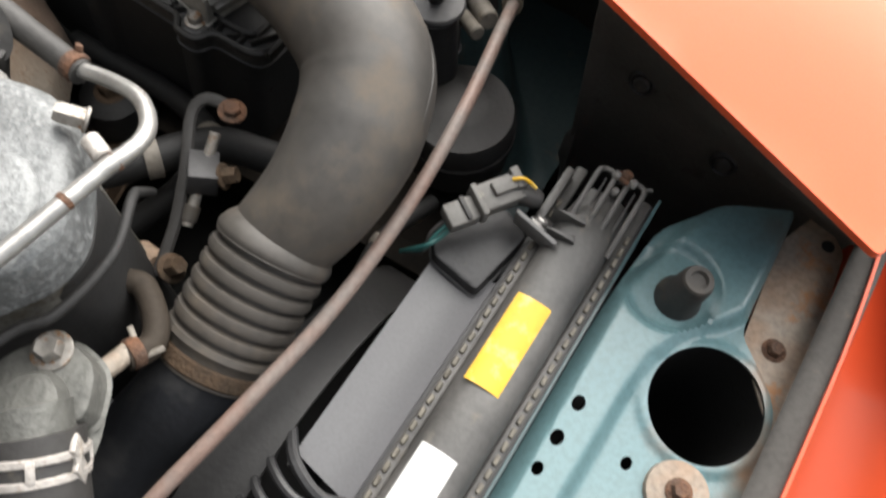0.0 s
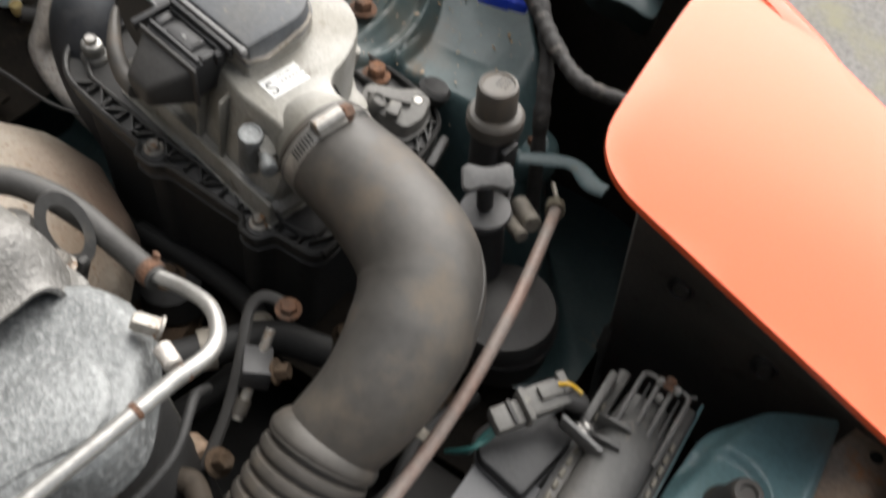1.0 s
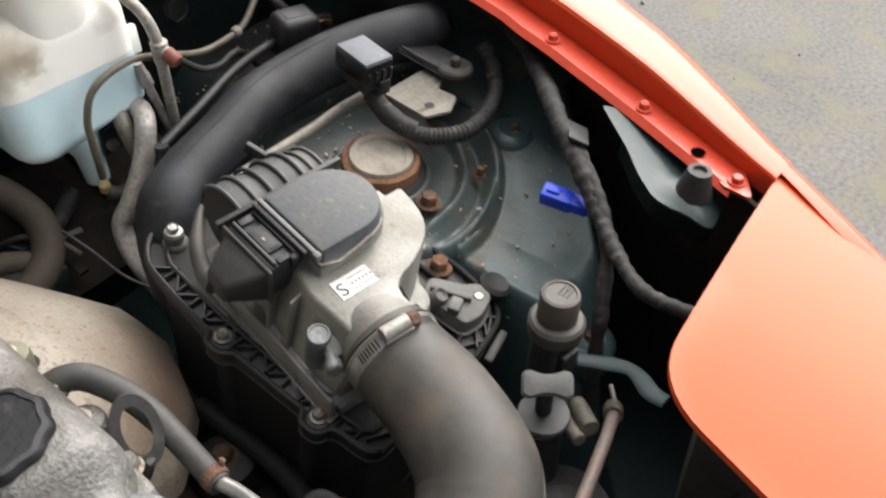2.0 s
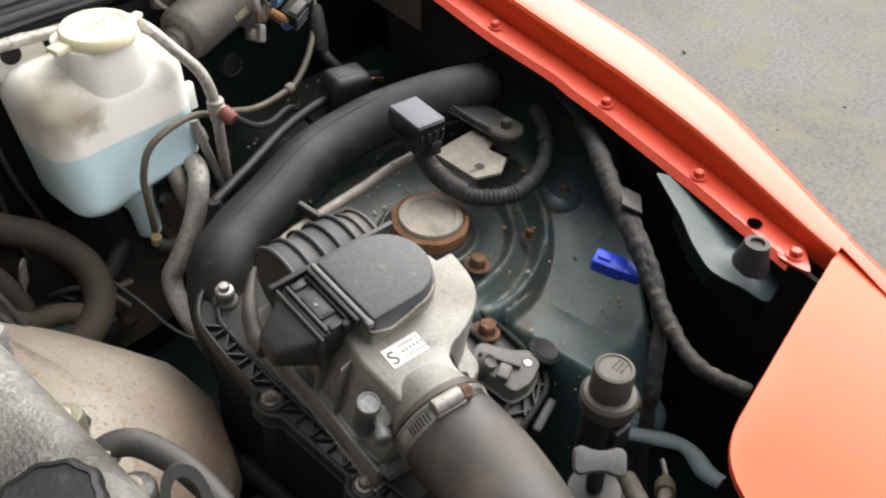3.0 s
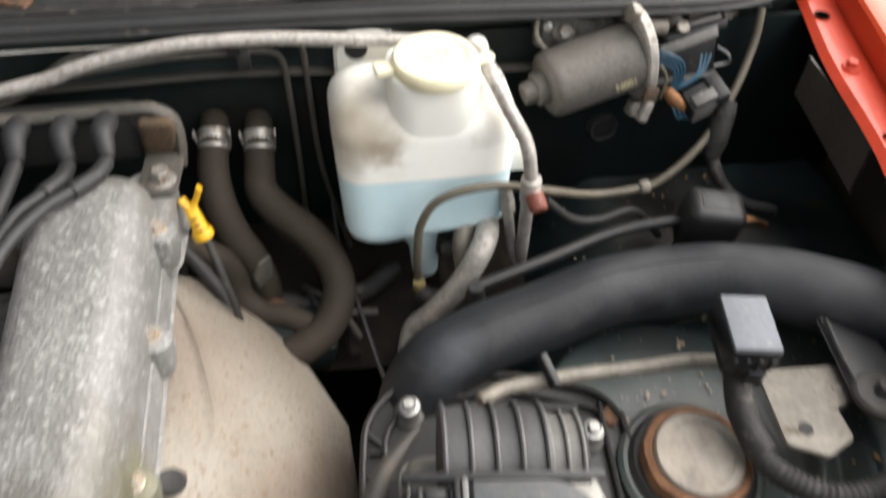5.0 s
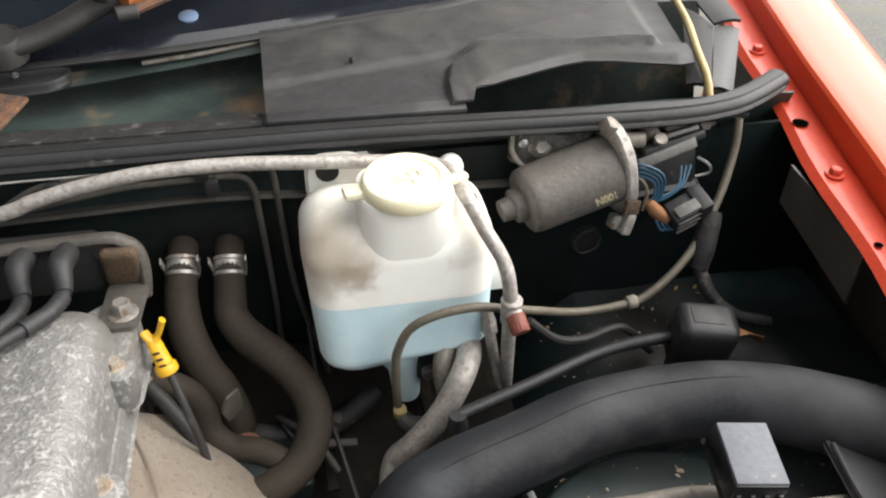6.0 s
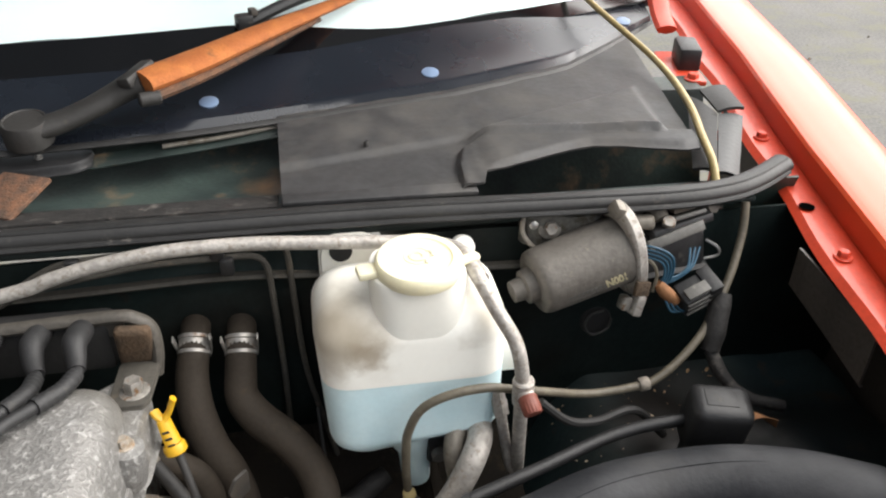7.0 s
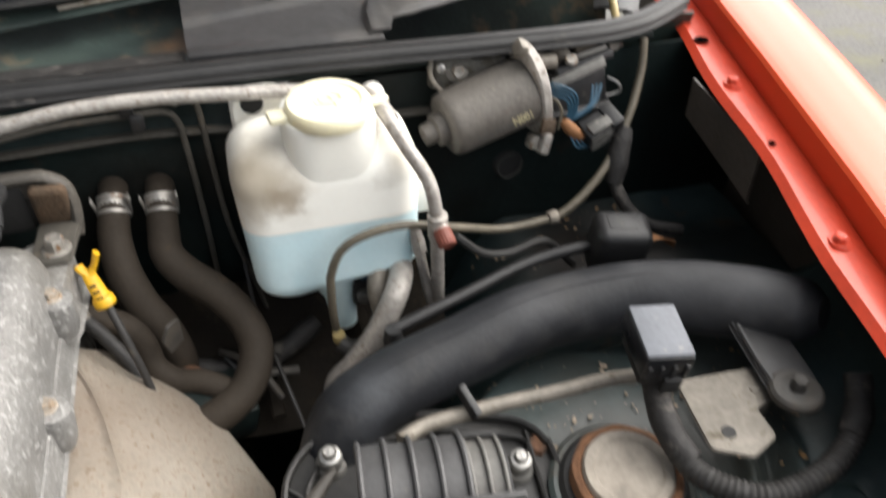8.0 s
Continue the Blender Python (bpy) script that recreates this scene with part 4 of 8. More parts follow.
    part("rusty_tongue", box((0.012, 0.918, 0.881), (0.044, 0.052, 0.004), 0.0015, (10, 0, -24)), RUST, br, "rusty tongue")
    part("bracket_screw", screw((0.023, 0.973, 0.886), r=0.0024), STEEL, br)
    drip = thing("drain_tube", (0.58, 0.95, 0.88), "yellowed thin washer tube crossing the scuttle tray", "tube")
    part("tube", tube([(0.560, 1.24, 0.945), (0.575, 1.18, 0.93), (0.596, 1.09, 0.912), (0.600, 1.03, 0.903), (0.592, 0.97, 0.898), (0.580, 0.92, 0.893), (0.574, 0.885, 0.886), (0.572, 0.868, 0.872)], 0.0035, 10), TUBE_CREAM, drip)


SCUTTLE = surf("stained_scuttle_metal", (0.040, 0.062, 0.053), 0.5, vary=0.3, scale=14, tint=(0.010, 0.018, 0.016), spots=(0.24, 0.15, 0.08), spot_scale=16, spot_edge=0.66, soft=0.1, stains=[((0.205, 0.955, 0.85), 0.03, (0.20, 0.11, 0.05), 0.9), ((0.10, 0.93, 0.84), 0.06, (0.05, 0.07, 0.055), 0.6)])
scuttle_tray()


def wiper():
    th = thing("windscreen_wiper", (0.10, 0.97, 0.92), "wiper with a grey knuckle and an orange rusted arm", "wiper")
    part("pivot_cap", lathe([(0.0185, -0.014), (0.0190, 0.001), (0.0172, 0.006), (0.0160, 0.0062), (0.0150, 0.0052), (0.006, 0.006)], (0.022, 0.967, 0.917), (0, -0.15, 1), 28), RUBBER_DARK, th)
    part("knuckle", tube([(0.026, 0.967, 0.913), (0.048, 0.973, 0.917), (0.070, 0.980, 0.924), (0.088, 0.987, 0.931), (0.103, 0.990, 0.938), (0.114, 0.990, 0.942)], 0.012, 16, radii=[0.0150, 0.0140, 0.0142, 0.0150, 0.0165, 0.0170], squash=0.60), RUBBER_DARK, th, "dusty black cast knuckle")
    part("knuckle_step", box((0.109, 0.990, 0.9475), (0.014, 0.036, 0.010), 0.003, (10, -14, -32)), RUBBER_DARK, th)
    part("arm", tube([(0.112, 0.982, 0.943), (0.152, 1.018, 0.946), (0.20, 1.070, 0.950), (0.252, 1.126, 0.953), (0.310, 1.190, 0.956)], 0.012, 14, radii=[0.0185, 0.0180, 0.0150, 0.0112, 0.0072], squash=0.50), RUST_ARM, th, "orange rusted arm")
    # darker brown along the lower edge paints in the arm's shading
    part("arm_fold", tube([(0.122, 0.973, 0.935), (0.160, 1.008, 0.938), (0.212, 1.068, 0.943), (0.262, 1.126, 0.948)], 0.006, 8, radii=[0.0085, 0.0075, 0.006, 0.004], squash=0.6), RUST, th, "folded lower edge in darker rust brown for its shading")
    part("pin", rod((0.112, 0.966, 0.934), (0.128, 0.972, 0.934), 0.006, 0.001), RUBBER_DARK, th)
    part("blade_frame", tube([(0.188, 1.130, 0.944), (0.25, 1.160, 0.962), (0.33, 1.200, 0.970), (0.48, 1.275, 0.982)], 0.0065, 10, squash=0.9), BLACK, th, "black blade frame")
    part("blade_end", box((0.190, 1.128, 0.948), (0.016, 0.014, 0.014), 0.002, (0, 0, 20)), BLACK, th)
    part("blade_end", box((0.199, 1.133, 0.956), (0.007, 0.012, 0.006), 0.001, (0, 0, 20)), RUBBER, th)
    part("blade_rubber", tube([(0.19, 1.138, 0.936), (0.33, 1.198, 0.957), (0.48, 1.275, 0.972)], 0.003, 8), RUBBER_DARK, th)
    part("blade_bridge", tube([(0.27, 1.165, 0.972), (0.31, 1.185, 0.978), (0.36, 1.213, 0.978)], 0.004, 8), STEEL, th)


wiper()


def bonnet():
    """The bonnet stands open on its hinges over the rear of the bay."""
    th = thing("bonnet", (0.0, 1.25, 1.0), "open bonnet standing up on its hinges, dark green underside", "bonnet")
    d = V((0, -math.cos(radians(76)), math.sin(radians(76))))

    def skin(u, v):
        x = (-0.63 + 1.28 * u) * (1 - 0.10 * v * v)
        return V((x, 1.26, 0.995)) + d * (1.08 * v) + V((0, 0.0, 0.03 * math.sin(math.pi * u)))
    part("skin", sheet(skin, 24, 16, 0.002), PAINT, th)
    under = V((0, -math.sin(radians(76)), -math.cos(radians(76)))) * 0.012
    part("inner_panel", sheet(lambda u, v: skin(0.03 + 0.94 * u, 0.03 + 0.94 * v) + under, 20, 12, 0.002), TEAL_DIRTY, th, "dark green inner panel")
    part("hinge_arm", tube([(0.670, 1.205, 0.898), (0.672, 1.235, 0.912), (0.675, 1.27, 0.945), (0.678, 1.29, 1.0)], 0.013, 8, squash=0.5), PAINT_DULL, th)
    part("hinge_foot", box((0.655, 1.13, 0.878), (0.035, 0.10, 0.006), 0.002, (0, 0, -10)), PAINT_DULL, th)
    part("hinge_bolt", bolt((0.650, 1.085, 0.882), r=0.006), PAINT_DULL, th)
    part("hinge_link", box((0.664, 1.135, 0.892), (0.024, 0.05, 0.026), 0.004, (0, 0, -15)), BLACK, th)


bonnet()


# ---- radiator and front ----
def radiator():
    th = thing("radiator", (0.0, 0.125, 0.62), "black plastic radiator tank with crimped edges and bolt lugs", "radiator")
    x0, x1 = -0.36, 0.279

    def tank(u, v):
        x = x0 + (x1 - x0) * u
        a = math.pi * v
        e = smooth(0, 0.03, u) * smooth(1.0, 0.94, u)
        return V((x, 0.1265 + 0.0195 * math.cos(a) * (0.8 + 0.2 * e), 0.663 + 0.0195 * math.sin(a) ** 0.7 * (0.55 + 0.45 * e)))
    part("tank", sheet(tank, 60, 14, 0.002), TANK, th)
    part("core", box((-0.05, 0.126, 0.55), (0.62, 0.03, 0.21), 0.002), BLACK_DEEP, th)
    for y in (0.1495, 0.1035):
        part("crimp_rail", box((-0.035, y, 0.660), (0.66, 0.007, 0.007), 0.0015), TANK, th)
        side = part("crimp_band", box((-0.035, y + (0.003 if y > 0.12 else -0.003), 0.6565), (0.66, 0.004, 0.010), 0.001), RUBBER_DARK, th)
        for i in range(70):
            x = -0.345 + i * 0.0088
            part("crimp_tab", box((x, y + (0.0012 if y > 0.12 else -0.0012), 0.6640), (0.0062, 0.0030, 0.0030), 0.0007, segments=1), TAB, side)
    for x, y, w, l, m in ((0.159, 0.1295, 0.021, 0.060, YELLOW), (0.062, 0.1315, 0.0185, 0.052, WHITE)):
        def lab(u, v, x=x, w=w, l=l):
            a = math.pi * (0.5 + (v - 0.5) * 0.36)
            return V((x + (u - 0.5) * l, 0.1265 + 0.0203 * math.cos(a) + 0.003, 0.6634 + 0.0203 * math.sin(a) ** 0.7))
        label = part("label", sheet(lab, 12, 8, 0.0003), m, th, "yellow paper label" if m is YELLOW else "white paper label")
    # open lug frame at the tank's end
    for y in (0.139, 0.119):
        part("lug_loop", tube([(0.240, y, 0.674), (0.262, y, 0.680), (0.284, y, 0.6835), (0.2885, y - 0.002, 0.6835), (0.2895, y - 0.0055, 0.6835), (0.2885, y - 0.009, 0.6835), (0.284, y - 0.011, 0.6835), (0.262, y - 0.011, 0.680), (0.240, y - 0.011, 0.674)], 0.0017, 8), TANK, th)
        part("lug_wall", sheet(lambda u, v, y=y: V((0.244 + 0.042 * u, y - 0.0055, 0.672 - 0.012 * v + 0.007 * u)), 4, 3, 0.0012), RUBBER_DARK, th)
    part("lug_cross", box((0.287, 0.1235, 0.6830), (0.0045, 0.010, 0.004), 0.001), TANK, th)
    part("lug_pin", rod((0.2885, 0.109, 0.6835), (0.2905, 0.1045, 0.685), 0.0012, 0.0003), TANK, th)
    part("lug_bolt", bolt((0.2890, 0.1225, 0.6845), (0.5, -0.1, 0.8), r=0.0038, h=0.0045), RUST, th, "rusty bolt")
    for p in ((0.2860, 0.1280, 0.6850), (0.2860, 0.1170, 0.6850), (0.2780, 0.1240, 0.6800)):
        part("lug_nut", lathe([(0.0026, 0), (0.0026, 0.0035), (0.0018, 0.0045)], p, (0.3, -0.1, 1), 8), STEEL, th)
    br = part("side_bracket", box((0.2290, 0.152, 0.678), (0.0032, 0.031, 0.015), 0.0010, (0, 0, -12)), GREY_KNOB, th, "grey metal bracket")
    part("bracket_screw", bolt((0.234, 0.152, 0.681), (0.7, -0.2, 0.6), r=0.0042, h=0.004), STEEL, br)
    part("bracket_screw", bolt((0.231, 0.146, 0.672), (0.7, -0.2, 0.6), r=0.0035, h=0.004), STEEL, br)
    for s in (0.0, 0.014):
        part("gusset", prism([(0.232 + s, 0.150), (0.232 + s, 0.128), (0.237 + s, 0.130)], 0.668, 0.686, 0.0008), TANK, th)
    th.location += V((0.003, 0.002, 0.001))
    part("end_post", box((0.262, 0.155, 0.668), (0.045, 0.006, 0.012), 0.002, (0, 0, 0)), TANK, th)


radiator()


def fan_shroud():
    th = thing("fan_shroud", (0.1, 0.18, 0.6), "satin grey plastic fan shroud sloping behind the radiator", "fan shroud")

    def face(u, v):
        x = 0.045 + 0.155 * u + 0.008 * v * (1 - u)
        return V((x, 0.159 + 0.042 * v, 0.656 - 0.004 * v - 0.010 * math.sin(math.pi * v) * 0.3))
    part("sloped_face", sheet(face, 16, 10, 0.002), SHROUD, th)
    part("rear_wall", sheet(lambda u, v: V((0.045 + 0.155 * u, 0.2015 + 0.006 * v, 0.651 - 0.16 * v)), 8, 8, 0.002), BLACK_DEEP, th)
    part("top_rim", box((0.06, 0.1565, 0.6565), (0.36, 0.004, 0.008), 0.001), BLACK, th)
    part("far_face", sheet(lambda u, v: V((-0.32 + 0.33 * u, 0.159 + 0.03 * v, 0.648 - 0.05 * v)), 12, 6, 0.002), BLACK_DEEP, th)
    step = rounded([(0.186, 0.166), (0.235, 0.158), (0.245, 0.178), (0.204, 0.208), (0.192, 0.200)], 0.004, 3)
    part("connector_shelf", prism(step, 0.654, 0.664, 0.002), BLACK, th)
    for k in range(3):
        part("edge_rib", tube([(0.035 - 0.010 * k, 0.163, 0.664), (0.032 - 0.012 * k, 0.185, 0.668), (0.040 - 0.014 * k, 0.206, 0.660), (0.050 - 0.012 * k, 0.215, 0.64)], 0.0028, 8), BLACK, th)
    part("edge_hook", tube([(0.045, 0.16, 0.655), (0.04, 0.175, 0.662), (0.048, 0.196, 0.664), (0.062, 0.210, 0.655)], 0.0035, 8), BLACK, th)
    part("fan_ring", sheet(lambda u, v: V((0.06 + 0.16 * math.cos(2 * math.pi * u), 0.208 + 0.035 * v, 0.50 + 0.16 * math.sin(2 * math.pi * u))), 48, 3, 0.003), BLACK_DEEP, th)
    cn = thing("fan_connector", (0.222, 0.184, 0.69), "pair of dusty grey electrical connectors with green wires", "connector")
    part("plug_body", box((0.2375, 0.1835, 0.687), (0.030, 0.018, 0.012), 0.0016, (6, 4, -32)), GREY_CONN, cn)
    part("plug_latch", box((0.2415, 0.1820, 0.6945), (0.017, 0.009, 0.0045), 0.0012, (6, 4, -32)), GREY_CONN, cn)
    part("latch_tip", box((0.2500, 0.1785, 0.6945), (0.006, 0.014, 0.005), 0.0012, (6, 4, -32)), GREY_CONN, cn)
    part("plug_rib", box((0.2250, 0.1905, 0.688), (0.004, 0.021, 0.015), 0.001, (6, 4, -32)), GREY_CONN, cn)
    part("socket_body", box((0.2145, 0.1960, 0.685), (0.020, 0.016, 0.011), 0.002, (6, 4, -32)), GREY_CONN, cn)
    part("socket_groove", box((0.2170, 0.1945, 0.6910), (0.003, 0.015, 0.003), 0.0006, (6, 4, -32)), RUBBER_DARK, cn)
    part("boot", lathe([(0.0065, 0), (0.0065, 0.010), (0.0045, 0.014)], (0.2460, 0.1735, 0.686), (0.3, -0.8, -0.2), 16), RUBBER_DARK, cn)
    for k, m in enumerate((WIRE_GREEN, WIRE_GREEN, RUBBER_DARK)):
        part("wire", tube([(0.208, 0.196 + 0.003 * k, 0.682), (0.198, 0.200 + 0.003 * k, 0.676), (0.190, 0.206, 0.672 - 0.003 * k), (0.186, 0.22, 0.655)], 0.0014, 6), m, cn)
    part("wire", tube([(0.246, 0.180, 0.697), (0.249, 0.174, 0.699), (0.251, 0.166, 0.693)], 0.0012, 6), YELLOW, cn)


fan_shroud()


def release_cable():
    th = thing("bonnet_release_cable", (0.2, 0.23, 0.68), "faded pinkish sheathed cable looping over the radiator", "cable")
    part("sheath", tube([(0.380, 0.2545, 0.676), (0.340, 0.2440, 0.692), (0.270, 0.2295, 0.698), (0.195, 0.2225, 0.693), (0.12, 0.2235, 0.687), (0.05, 0.2325, 0.682), (-0.03, 0.245, 0.672), (-0.12, 0.25, 0.65)], 0.0046, 12), CABLE, th)
    part("ferrule", lathe([(0.0075, 0), (0.0075, 0.010), (0.006, 0.014)], (0.377, 0.2540, 0.677), (0.8, 0.35, -0.35), 10), TUBE_GREY, th, "cream end ferrule")
    part("inner_wire", tube([(0.386, 0.256, 0.673), (0.395, 0.262, 0.671), (0.404, 0.270, 0.672)], 0.002, 6), PIPE_DULL, th)
    br = thing("cable_bracket", (0.375, 0.275, 0.66), "dull metal pipe stub bracket beside the cable end", "bracket")
    part("stub", rod((0.360, 0.262, 0.672), (0.378, 0.284, 0.664), 0.0075, 0.001), PIPE_DULL, br)
    part("stub", rod((0.349, 0.264, 0.668), (0.362, 0.284, 0.662), 0.0055, 0.001), PIPE_DULL, br)
    part("plate", box((0.37, 0.29, 0.655), (0.05, 0.004, 0.03), 0.001, (0, 0, 20)), BLACK, br)


release_cable()


def canister():
    th = thing("headlamp_motor_unit", (0.345, 0.25, 0.56), "dark round canister with a hand knob and a capped cylinder", "canister")
    part("drum", lathe([(0.039, -0.03), (0.041, 0.0), (0.041, 0.018), (0.038, 0.026), (0.02, 0.030), (0.018, 0.031)], (0.313, 0.252, 0.606), (0, 0, 1), 40), RUBBER_DARK, th)
    part("drum_band", lathe([(0.0413, 0), (0.0423, 0.001), (0.0423, 0.004), (0.0413, 0.005)], (0.313, 0.252, 0.606), (0, 0, 1), 40), TAPE, th)
    part("neck", lathe([(0.016, 0), (0.0155, 0.06), (0.018, 0.062)], (0.330, 0.285, 0.634), (0, 0.05, 1), 24), BLACK, th)
    part("disc", lathe([(0.018, 0), (0.019, 0.002), (0.018, 0.0045), (0.006, 0.006)], (0.332, 0.288, 0.696), (0, 0.05, 1), 32), GREY_PLASTIC, th)
    km = frame_on((0.331, 0.289, 0.734), (-0.42, -0.24, 0.87), (0.696, 0.522, 0.48))
    side = [(0.0165, -0.007), (0.0165, 0.007), (0.012, 0.009), (0.005, 0.0065), (0.0, 0.006), (-0.005, 0.0065), (-0.012, 0.009), (-0.0165, 0.007), (-0.0165, -0.007), (-0.012, -0.009), (-0.005, -0.0065), (0.0, -0.006), (0.005, -0.0065), (0.012, -0.009)]
    part("knob", moved(prism(rounded(side, 0.003, 3), -0.003, 0.003, 0.001), km), GREY_KNOB, th, "grey dumbbell-shaped hand knob")
    part("knob_stem", rod((0.332, 0.289, 0.703), (0.331, 0.290, 0.728), 0.006, 0.001), BLACK, th)
    cy = thing("capped_cylinder", (0.368, 0.31, 0.68), "upright black cylinder with a ribbed rubber cap", "cylinder")
    part("barrel", prism(rounded([(0.352, 0.297), (0.383, 0.292), (0.389, 0.317), (0.359, 0.324)], 0.008), 0.60, 0.742, 0.002), BLACK, cy)
    part("barrel_clip", box((0.364, 0.2925, 0.722), (0.016, 0.006, 0.022), 0.002, (0, 0, -8)), BLACK, cy)
    part("collar", lathe([(0.0195, 0), (0.0202, 0.003), (0.0202, 0.011), (0.018, 0.0135), (0.014, 0.014)], (0.3705, 0.309, 0.738), (0.02, 0.02, 1), 32), RUBBER, cy)
    cap = part("cap", lathe([(0.0140, 0), (0.0145, 0.002), (0.0141, 0.021), (0.0133, 0.0238), (0.0112, 0.0245), (0.0106, 0.0236)], (0.3715, 0.310, 0.750), (0.02, 0.02, 1), 32), RUBBER, cy, "dusty grey rubber cap")
    for i in range(4):
        for j in range(3):
            part("cap_mark", box((0.372 + 0.0028 * i, 0.3055 + 0.0032 * j, 0.7738), (0.0018, 0.0008, 0.0008), 0.0, (0, 0, 30)), RUBBER_DARK, cap)


canister()


def bonnet_stop_shelf():
    th = thing("bonnet_stop_shelf", (0.53, 0.31, 0.76), "green pressed shelf with a black rubber bonnet stop", "body panel")
    plan = rounded([(0.549, 0.386), (0.558, 0.374), (0.556, 0.338), (0.550, 0.300), (0.536, 0.264), (0.509, 0.2605), (0.500, 0.272), (0.496, 0.292), (0.494, 0.306), (0.506, 0.327), (0.523, 0.346)], [0.004, 0.004, 0.01, 0.01, 0.006, 0.010, 0.008, 0.008, 0.008, 0.01, 0.01], 4)
    top = bmesh.new()
    top.faces.new([top.verts.new((p.x, p.y, 0)) for p in plan])
    for k in range(1, 12):
        bmesh.ops.bisect_plane(top, geom=top.verts[:] + top.edges[:] + top.faces[:], plane_co=(0.490 + 0.006 * k, 0, 0), plane_no=(1, 0, 0))
        bmesh.ops.bisect_plane(top, geom=top.verts[:] + top.edges[:] + top.faces[:], plane_co=(0, 0.255 + 0.011 * k, 0), plane_no=(0, 1, 0))

    def rise(x, y):
        # slopes up towards the rear, dished round the stop
        return 0.773 + 0.25 * (y - 0.281) + 0.0065 * smooth(0.024, 0.011, math.hypot(x - 0.518, y - 0.284)) - 0.004 * smooth(0.278, 0.262, y)
    for v in top.verts:
        v.co.z = rise(v.co.x, v.co.y)
    bmesh.ops.solidify(top, geom=top.faces[:], thickness=0.0016)
    part("shelf", top, TEAL_SHELF, th)
    edge = [(p.x, p.y) for p in plan][12:]
    part("turned_edge", sheet(lambda u, v: V((edge[min(int(u * (len(edge) - 1) + 0.5), len(edge) - 1)][0] + 0.004 * v, edge[min(int(u * (len(edge) - 1) + 0.5), len(edge) - 1)][1] + 0.002 * v, rise(*edge[min(int(u * (len(edge) - 1) + 0.5), len(edge) - 1)]) - 0.001 - 0.018 * v)), len(edge) - 1, 4, 0.0015), GREEN_SHADED, th)
    part("stop", lathe([(0.0150, 0), (0.0135, 0.004), (0.0100, 0.018), (0.0092, 0.0215), (0.0055, 0.022), (0.0045, 0.0195)], (0.520, 0.286, 0.780), (0.03, 0, 1), 24), RUBBER_DARK, th, "black conical rubber stop")
    # the slot's dark inside is a black disc on the shelf
    part("slot", lathe([(0.0050, 0), (0.0046, 0.0006)], (0.5445, 0.340, 0.7885), (0, -0.24, 1), 16), HOLE_BLACK, th)
    br = thing("lamp_bracket", (0.42, 0.27, 0.70), "bent green metal strip bracket behind the canister", "bracket")
    part("strip", tube([(0.388, 0.294, 0.700), (0.397, 0.269, 0.705), (0.396, 0.253, 0.710), (0.386, 0.236, 0.712), (0.384, 0.224, 0.714)], 0.0062, 10, squash=0.3, wobble=0.25), STRIP_TEAL, br)


bonnet_stop_shelf()


